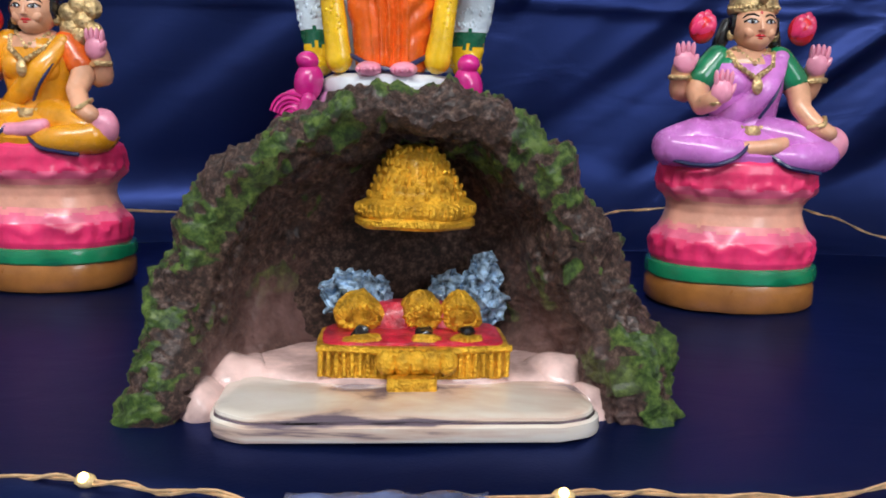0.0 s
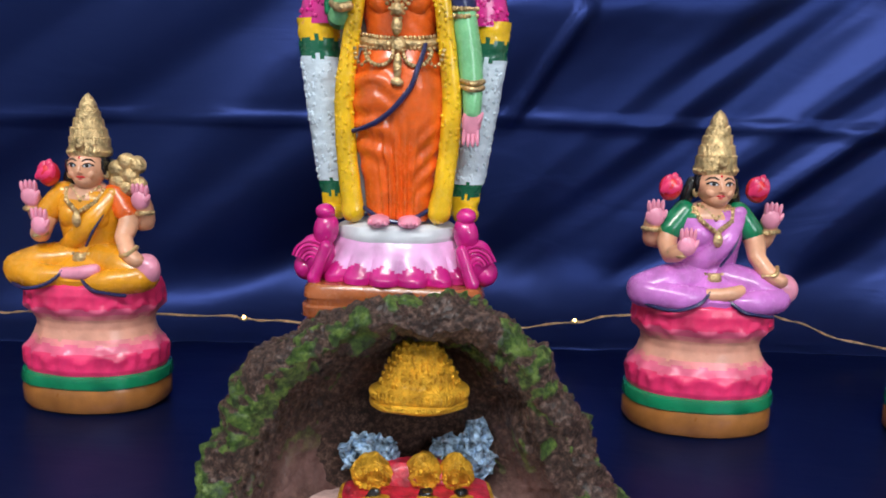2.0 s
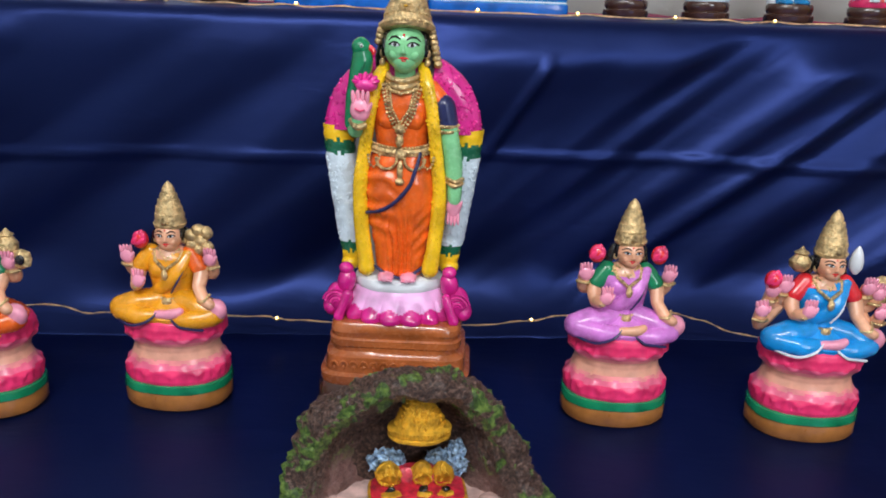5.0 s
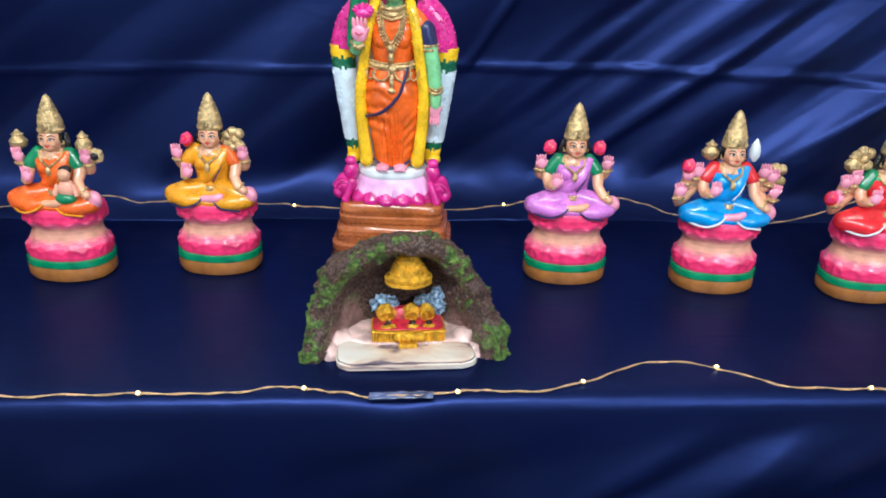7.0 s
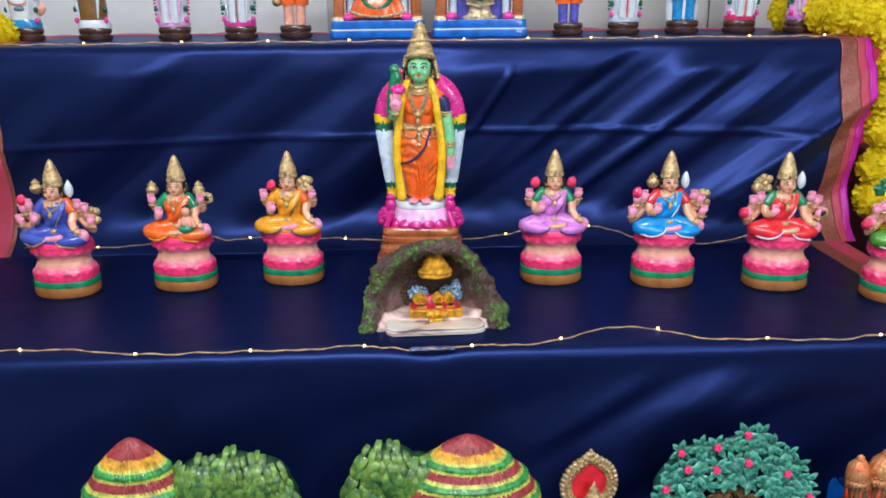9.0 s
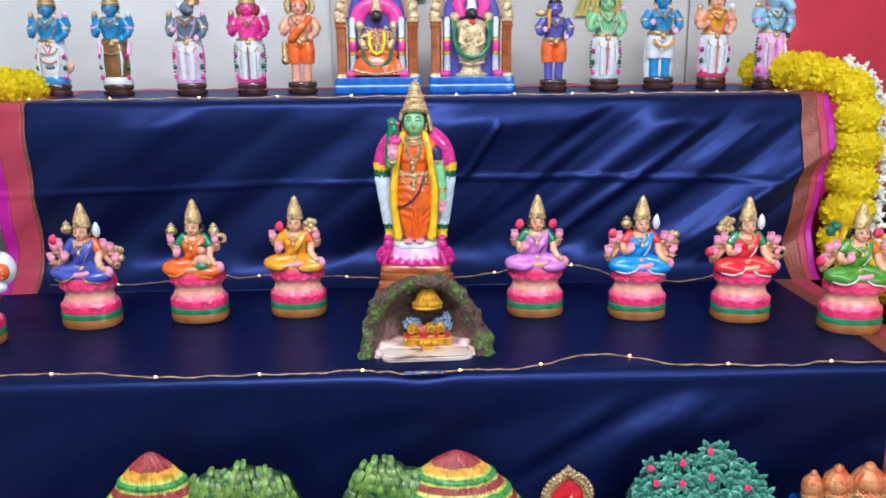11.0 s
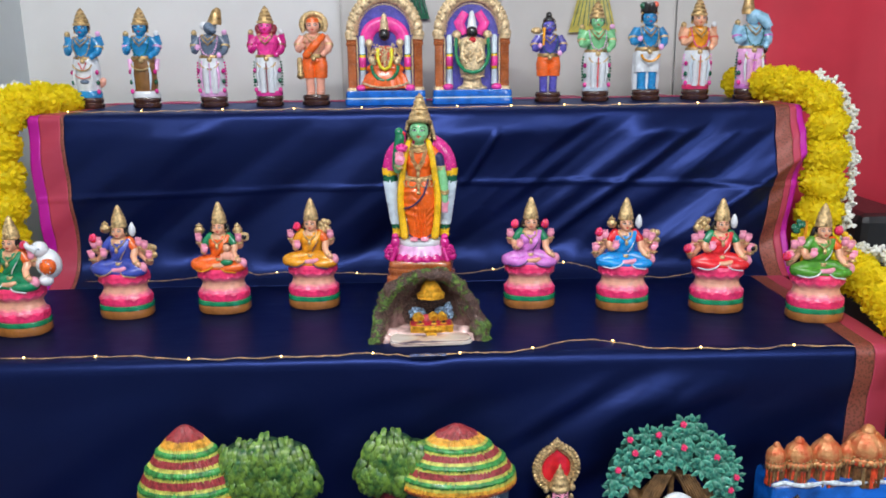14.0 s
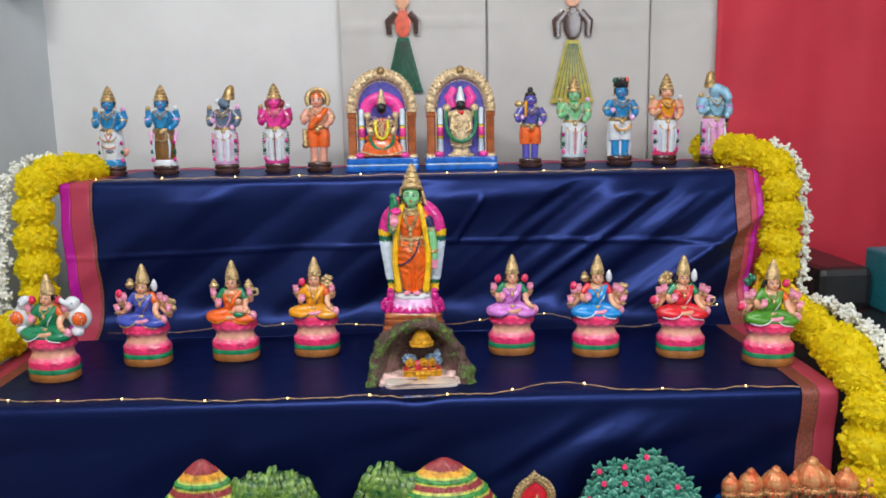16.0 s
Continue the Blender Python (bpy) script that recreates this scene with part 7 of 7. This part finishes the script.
def palace(where, turn):
    root = empty("clay_palace", pose(where[0], where[1], LZ, 0, 0, turn), "gilded orange clay palace row of domes on blue block", "palace model")
    c = Clay()
    c.slab(0.144, 0.000, 0.141, 0.034, 0.006, [(0.002, 0), (0, 0.004), (0, 0.156), (0.003, 0.166), (0.008, 0.169)], ["water"] * 4)
    c.limb([(0.004 + 0.018 * k, -0.0335 + 0.0012 * math.sin(k * 2.1), 0.1665 + 0.0022 * math.sin(k * 1.7)) for k in range(16)], [0.0030 + 0.0012 * math.sin(k * 2.9) for k in range(16)], "foam", 9)
    c.part("water_block", root, "glossy blue painted block", 0.0015)
    for x, w2, z, h in ((0.013, 0.0135, 0.198, 0.030), (0.047, 0.0190, 0.200, 0.035), (0.089, 0.0215, 0.201, 0.037), (0.150, 0.0270, 0.206, 0.046), (0.122, 0.0120, 0.203, 0.024), (0.178, 0.0120, 0.203, 0.024), (0.210, 0.0195, 0.199, 0.033), (0.247, 0.0190, 0.197, 0.032)):
        c = Clay()

        def gild(ph, zz, z=z, x=x):
            if zz < z - 0.008:
                streak = noise.noise(Vector((math.cos(ph) * 5 + x * 90, math.sin(ph) * 5, zz * 25)))
                return "fort_red" if streak > 0.12 else "fort_brown"
            return "fort"

        rows = [(0.158, x, -0.014, w2 * 0.98, w2 * 0.86), (z - 0.016, x, -0.014, w2 * 0.97, w2 * 0.85), (z - 0.012, x, -0.014, w2 * 1.08, w2 * 0.95), (z - 0.005, x, -0.014, w2 * 1.08, w2 * 0.95), (z - 0.002, x, -0.014, w2 * 0.96, w2 * 0.84)]
        rows += [(z + h * t, x, -0.014, w2 * r, w2 * r * 0.88) for t, r in ((0.12, 1.02), (0.30, 1.0), (0.48, 0.88), (0.62, 0.70), (0.72, 0.55), (0.76, 0.42), (0.82, 0.40), (0.92, 0.30), (1.0, 0.10))]
        c.loft(rows, "fort", 64, 4, lambda ph, zz, z=z, w2=w2, h=h: w2 * 0.07 * abs(math.sin(ph * 7)) * smooth(zz, z + h * 0.70, z + h * 0.5) * smooth(zz, z - 0.004, z + 0.002) + w2 * 0.03 * math.sin(ph * 18) * smooth(zz, z - 0.006, z - 0.011), gild)
        for k in range(9):
            a = math.pi + math.pi * (k + 0.5) / 9
            c.ell((x + w2 * 1.08 * math.cos(a), -0.014 + w2 * 0.95 * math.sin(a), z - 0.0085), (w2 * 0.12, w2 * 0.10, 0.0046), "brass", seg=8, rings=5)
            c.ell((x + w2 * 1.02 * math.cos(a), -0.014 + w2 * 0.90 * math.sin(a), z - 0.0005), (w2 * 0.10, w2 * 0.09, 0.0020), "brass", seg=8, rings=5)
        dome = c.part("dome", root, "", 0.0008)
        for k in range(7):
            a = math.pi + math.pi * (k + 0.5) / 7
            Clay().tube([(x + w2 * 0.98 * math.cos(a), -0.014 + w2 * 0.86 * math.sin(a), 0.160), (x + w2 * 0.98 * math.cos(a), -0.014 + w2 * 0.86 * math.sin(a), z - 0.014)], w2 * 0.10, ("fort_red", "fort_brown", "brass")[k % 3], 8).part("column", dome)
    return root


palace((0.547, -0.050), 5.7)


def small_idol(where, top, body, label):
    c = Clay()
    h = top - LZ
    c.lathe((0, 0, 0), [(0.024, 0), (0.025, 0.01), (0.018, 0.03), (0.022, h - 0.085), (0.020, h - 0.055), (0.009, h - 0.048)], body, 1, 0.75, 24)
    c.ell((0, -0.003, h - 0.034), (0.0105, 0.0105, 0.0125), "slate")
    c.lathe((0, 0, h - 0.026), [(0.0120, 0), (0.0125, 0.003), (0.0095, 0.008), (0.0100, 0.011), (0.0070, 0.015), (0.0072, 0.018), (0.003, 0.023), (0.001, 0.026)], "black", 1, 1, 22)
    for q in (-1, 1):
        c.tube([(q * 0.014, 0, h - 0.055), (q * 0.024, -0.003, h - 0.075), (q * 0.018, -0.014, h - 0.09)], [0.006, 0.006, 0.005], body, 9)
    c.thing("dark_figurine", pose(where[0], where[1], LZ), label, "figurine", "small dark figurines in front of the huts")


small_idol((-0.060, -0.205), -0.142, "slate", "small dark grey figurine with topknot")
small_idol((0.017, -0.205), -0.145, "slate", "small dark grey figurine with topknot")
small_idol((0.485, -0.200), -0.134, "black", "small black figurine with topknot")
small_idol((0.546, -0.195), -0.127, "indigo", "small dark blue figurine with topknot")
c = Clay()
c.lathe((0, 0, 0), [(0.020, 0), (0.022, 0.02), (0.018, 0.10), (0.021, 0.15), (0.016, 0.168), (0.004, 0.180)], "orange", 1, 0.8, 24)
c.ell((0.006, -0.012, 0.150), (0.010, 0.009, 0.012), "skin")
c.thing("hooded_figurine", pose(-0.205, -0.205, LZ), "small figurine in bright orange hood beside hut", "figurine")
c = Clay()
c.lathe((0, 0, 0), [(0.018, 0), (0.020, 0.02), (0.016, 0.10), (0.019, 0.145), (0.006, 0.158)], "peach", 1, 0.8, 24)
c.ell((0, -0.004, 0.168), (0.010, 0.010, 0.013), "skin")
c.ell((0, 0.002, 0.174), (0.011, 0.010, 0.012), "brown")
c.thing("clay_figurine", pose(-0.378, -0.200, LZ), "small peach figurine beside hut wall", "figurine")

# ---- fairy lights ----
copper = paint("copper_wire", (0.80, 0.52, 0.28), 0.4, 0.6, 0.2, 200)
P["wire"] = copper
glow = bpy.data.materials.new("warm_led")
glow.use_nodes = True
gb = glow.node_tree.nodes["Principled BSDF"]
gb.inputs["Base Color"].default_value = (1, 0.8, 0.4, 1)
gb.inputs["Emission Color"].default_value = (1.0, 0.60, 0.18, 1)
gb.inputs["Emission Strength"].default_value = 7.0
P["glow"] = glow
P["led_drop"] = paint("clear_resin", (0.75, 0.55, 0.25), 0.1, 0, 0.1, 100, 0.05, 0.8)


def fairy_lights(pts, bulbs, label, sag=0.002, seed=1):
    root = empty("fairy_lights", Matrix.Identity(4), label, "string lights", "copper wire string lights")
    random.seed(seed)
    fine = []
    ps = [Vector(p) for p in pts]
    for k in range(len(ps) - 1):
        a, b, c1, d = ps[max(k - 1, 0)], ps[k], ps[k + 1], ps[min(k + 2, len(ps) - 1)]
        for j in range(8):
            t = j / 8
            q = 0.5 * ((2 * b) + (c1 - a) * t + (2 * a - 5 * b + 4 * c1 - d) * t * t + (3 * b - a - 3 * c1 + d) * t ** 3)
            q += Vector((0, sag * noise.noise(q * 40), abs(sag * noise.noise(q * 30 + Vector((5, 5, 5))))))
            fine.append(q)
    fine.append(ps[-1])
    for off in (0.0, 1.0):
        c = Clay()
        c.tube([q + 0.0011 * off * Vector((0, math.sin(i * 0.9), math.cos(i * 0.9))) for i, q in enumerate(fine)], 0.00055, "wire", 6)
        c.part("wire", root)
    led = Clay().ell((0, 0, 0), (0.0034, 0.0024, 0.0022), "led_drop", seg=10, rings=7).mesh("led_bead")
    core = Clay().ell((0, 0, 0), (0.0016, 0.0016, 0.0016), "glow", seg=8, rings=6).mesh("led_core")
    for p in bulbs:
        ob = new("led_bead", led)
        ob.parent, ob.location = root, p
        co = new("led_core", core)
        co.parent, co.location = ob, (0, -0.0012, 0.0014)
    return root


def on_mid(x, y, z=0.0022):
    return (x, y, z)


front = [(-0.77, -0.045), (-0.68, -0.066), (-0.59, -0.066), (-0.48, -0.056), (-0.414, -0.052), (-0.33, -0.062), (-0.261, -0.055), (-0.19, -0.047), (-0.123, -0.042), (-0.076, -0.026), (-0.05, -0.0275), (-0.024, -0.031), (0.018, -0.034), (0.085, -0.022), (0.110, -0.016), (0.145, -0.016), (0.198, 0.004), (0.267, 0.045), (0.327, 0.040), (0.384, 0.014), (0.460, 0.015), (0.531, 0.012), (0.607, 0.030), (0.70, 0.031)]
fairy_lights([on_mid(x, y) for x, y in front], [on_mid(x, y, 0.0032) for x, y in ((-0.68, -0.066), (-0.59, -0.066), (-0.48, -0.056), (-0.33, -0.062), (-0.19, -0.047), (-0.05, -0.0275), (0.085, -0.022), (0.198, 0.004), (0.327, 0.040), (0.460, 0.015), (0.607, 0.030))], "copper wire fairy lights along the step edge", 0.003, 2)


back = [(-0.74, 0.335, 0.012), (-0.565, 0.345, 0.010), (-0.490, 0.345, 0.016), (-0.385, 0.345, 0.034), (-0.340, 0.350, 0.024), (-0.300, 0.352, 0.028), (-0.159, 0.358, 0.027), (-0.138, 0.358, 0.026), (-0.092, 0.360, 0.024), (0.062, 0.375, 0.022), (0.134, 0.380, 0.030), (0.180, 0.383, 0.037), (0.275, 0.390, 0.042), (0.320, 0.395, 0.034), (0.368, 0.398, 0.018), (0.452, 0.400, 0.010), (0.520, 0.405, 0.016), (0.66, 0.440, 0.05)]
fairy_lights(back, [(-0.565, 0.343, 0.012), (-0.300, 0.350, 0.029), (-0.138, 0.356, 0.027), (0.134, 0.378, 0.031), (0.275, 0.388, 0.043), (0.66, 0.438, 0.051)], "copper wire fairy lights along the foot of the cloth", 0.002, 3)


def top_pt(x, dy=0.0, z=None):
    return (x, 0.478 + 0.1 * x + dy, 0.3465 if z is None else z)


top_pts = [top_pt(-0.76, 0.03), top_pt(-0.70), top_pt(-0.63, 0.012), top_pt(-0.578, -0.006), top_pt(-0.50, 0.01), top_pt(-0.416, 0.004), top_pt(-0.35, -0.004), top_pt(-0.272, 0.012), top_pt(-0.20, -0.006), top_pt(-0.135, -0.008), top_pt(-0.05, 0.006), top_pt(0.06, -0.004), top_pt(0.18, 0.008), top_pt(0.279, 0.0), top_pt(0.34, -0.006), top_pt(0.392, 0.004), top_pt(0.47, 0.01), top_pt(0.555, 0.0), top_pt(0.62, 0.008), top_pt(0.688, 0.004), top_pt(0.75, 0.05)]
fairy_lights(top_pts, [top_pt(x, -0.002, 0.348) for x in (-0.724, -0.578, -0.416, -0.272, -0.135, 0.06, 0.17, 0.279, 0.392, 0.555, 0.688)], "copper wire fairy lights along the upper step edge", 0.003, 4)

tape_m = paint("clear_tape", (0.10, 0.13, 0.26), 0.15, 0, 0.4, 80, 0.3, 0.6, 300)
tape = sheet("clear_tape", lambda a, b: (0.008 + 0.056 * a, -0.040 + 0.011 * b + 0.007 * a, 0.0035 + 0.0016 * noise.noise(Vector((a * 7, b * 3, 2)))), 24, 6, tape_m, 0.0004)
tagged(tape, "strip of clear adhesive tape holding the wire", "tape")

# ---- flower garlands ----
petal_y = paint("marigold_petal", (1.0, 0.87, 0.010), 0.6, 0, 0.02, 60, 0.1, 0.0)
petal_w = paint("jasmine_petal", (0.78, 0.80, 0.74), 0.5, 0, 0.08, 60, 0.1, 0.0)
ynt = petal_y.node_tree
thin = ynt.nodes.new("ShaderNodeBsdfTranslucent")
thin.inputs["Color"].default_value = (1.0, 0.88, 0.015, 1)
blend = ynt.nodes.new("ShaderNodeMixShader")
blend.inputs[0].default_value = 0.55
ynt.links.new(ynt.nodes["Principled BSDF"].outputs[0], blend.inputs[1])
ynt.links.new(thin.outputs[0], blend.inputs[2])
ynt.links.new(blend.outputs[0], ynt.nodes["Material Output"].inputs["Surface"])


def pompom(name, r, n, seed):
    random.seed(seed)
    vs, fs = [], []
    for k in range(n):
        z = 1 - 2 * (k + 0.5) / n
        ph = k * 2.39996
        d = Vector((math.sqrt(1 - z * z) * math.cos(ph), math.sqrt(1 - z * z) * math.sin(ph), z))
        d = (d + 0.35 * Vector([random.uniform(-1, 1) for _ in range(3)])).normalized()
        side = d.cross(Vector([random.uniform(-1, 1) for _ in range(3)])).normalized()
        up = d.cross(side)
        L, w = r * random.uniform(0.93, 1.16), r * random.uniform(0.08, 0.15)
        o = len(vs)
        curl = random.uniform(-0.25, 0.25)
        lay = up * r * random.uniform(0.10, 0.30)
        vs += [tuple(d * L * 0.66 - side * w * 0.5), tuple(d * L * 0.66 + side * w * 0.5), tuple(d * L * 0.86 + side * w + lay * 0.5), tuple(d * L * 0.86 - side * w + lay * 0.5),
               tuple(d * L + side * w * 0.75 + lay * (1 + curl)), tuple(d * L - side * w * 0.75 + lay * (1 + curl)), tuple(d * L * 0.90 + lay * 0.6)]
        fs += [(o, o + 1, o + 6), (o + 1, o + 2, o + 6), (o + 3, o, o + 6), (o + 2, o + 4, o + 6), (o + 5, o + 3, o + 6), (o + 4, o + 5, o + 6)]
    o = len(vs)
    core = Clay().ell((0, 0, 0), (r * 0.965, r * 0.965, r * 0.965), "gold", seg=14, rings=9)
    vs += core.v
    fs += [tuple(o + i for i in f) for f in core.f]
    me = bpy.data.meshes.new(name)
    me.from_pydata(vs, [], fs)
    me.materials.append(petal_y)
    return me


POMS = [pompom("marigold", 0.0420, 520, k) for k in range(3)]


def along(pts, step):
    ps = [Vector(p) for p in pts]
    out, left = [ps[0]], step
    for a, b in zip(ps, ps[1:]):
        d = (b - a).length
        pos = 0.0
        while d - pos >= left:
            pos += left
            out.append(a.lerp(b, pos / d))
            left = step
        left -= d - pos
    return out


def marigolds(pts, label, seed):
    random.seed(seed)
    root = empty("marigold_garland", Matrix.Identity(4), label, "garland", "yellow marigold garlands")
    for k, p in enumerate(along(pts, 0.060)):
        ob = new("marigold", POMS[k % 3])
        ob.parent = root
        s = random.uniform(0.9, 1.08)
        ob.matrix_basis = Matrix.Translation(p) @ Matrix.Diagonal((s, s, s * 0.84, 1)) @ Euler([random.uniform(0, 6) for _ in range(3)]).to_matrix().to_4x4()
    return root


def jasmine_mesh():
    c = Clay()
    P["jasmine"] = petal_w
    for k in range(5):
        a = k * 1.2566
        c.ell((0.0062 * math.cos(a), 0.0062 * math.sin(a), 0.002), (0.0060, 0.0042, 0.0034), "jasmine", (0, -25, math.degrees(a)), 7, 5)
    c.ell((0, 0, -0.004), (0.003, 0.003, 0.006), "jasmine", seg=6, rings=5)
    return c.mesh("jasmine_bud")


JAS = jasmine_mesh()


def jasmine(pts, label, seed):
    random.seed(seed)
    root = empty("jasmine_garland", Matrix.Identity(4), label, "garland", "white jasmine garlands")
    for k, p in enumerate(along(pts, 0.0125)):
        for j in range(2):
            ob = new("jasmine_blossom", JAS)
            ob.parent = root
            ob.matrix_basis = Matrix.Translation(p + Vector([random.uniform(-0.010, 0.010) for _ in range(3)])) @ Euler([random.uniform(0, 6) for _ in range(3)]).to_matrix().to_4x4()
    return root


marigolds([W(0.792, 0.74, 0.378), W(0.807, 0.64, 0.380), W(0.830, 0.54, 0.378), W(0.854, 0.462, 0.362), W(0.858, 0.425, 0.32), W(0.860, 0.425, 0.20), W(0.854, 0.42, 0.05)], "yellow marigold garland hanging beside the upper step", 31)
marigolds([W(0.858, 0.36, 0.045), W(0.842, 0.26, 0.045), W(0.822, 0.14, 0.045), W(0.808, 0.03, 0.045), W(0.800, -0.04, 0.03), W(0.797, -0.092, -0.03), W(0.795, -0.098, -0.13), W(0.790, -0.10, -0.20)], "yellow marigold garland lying over the lower step", 32)
marigolds([W(-0.746, 0.60, 0.362), W(-0.766, 0.52, 0.366), W(-0.791, 0.45, 0.360), W(-0.801, 0.43, 0.33), W(-0.803, 0.42, 0.25), W(-0.803, 0.415, 0.06)], "yellow marigold garland hanging beside the upper step", 33)
marigolds([W(-0.815, 0.34, 0.045), W(-0.820, 0.20, 0.045), W(-0.825, 0.06, 0.045), W(-0.828, -0.03, 0.035), W(-0.83, -0.095, -0.03), W(-0.83, -0.10, -0.25)], "yellow marigold garland lying over the lower step", 34)
jasmine([W(0.868, 0.50, 0.40), W(0.905, 0.47, 0.372), W(0.918, 0.44, 0.32), W(0.920, 0.43, 0.18), W(0.912, 0.42, 0.03)], "white jasmine garland beside the marigolds", 41)
jasmine([W(0.90, 0.36, 0.060), W(0.895, 0.24, 0.075), W(0.880, 0.12, 0.080), W(0.868, 0.02, 0.07), W(0.858, -0.05, 0.03), W(0.853, -0.07, -0.08)], "white jasmine garland beside the marigolds", 42)
jasmine([W(-0.80, 0.56, 0.40), W(-0.845, 0.49, 0.388), W(-0.868, 0.44, 0.35), W(-0.875, 0.43, 0.24), W(-0.885, 0.42, 0.03)], "white jasmine garland beside the marigolds", 43)
jasmine([W(-0.895, 0.42, 0.33), W(-0.900, 0.42, 0.20), W(-0.905, 0.42, 0.03)], "white jasmine garland beside the marigolds", 44)

# ---- things at the sides ----
black_plastic = paint("black_plastic", (0.015, 0.015, 0.017), 0.4, 0, 0.2, 20, 0.1)
teal_m = paint("glitter_teal", (0.02, 0.22, 0.28), 0.4, 0.1, 0.35, 300, 0.6, 0.2, 500)
plain_box("speaker", -0.962, -0.915, 0.72, 0.84, 0.79, 1.0, black_plastic, "black loudspeaker fixed high on the side wall", "loudspeaker", "", 0.012)
plain_box("cabinet", 1.00, 1.75, 0.36, 0.86, -0.72, -0.02, black_plastic, "low black cabinet in front of the red curtain", "cabinet", "", 0.02)
plain_box("storage_case", 1.02, 1.16, 0.55, 0.85, -0.019, 0.09, black_plastic, "black storage case lying on the cabinet", "case", "", 0.02)
plain_box("gift_box", 1.17, 1.42, 0.38, 0.62, -0.019, 0.13, teal_m, "glittery teal box standing on the black cabinet", "box", "", 0.008)
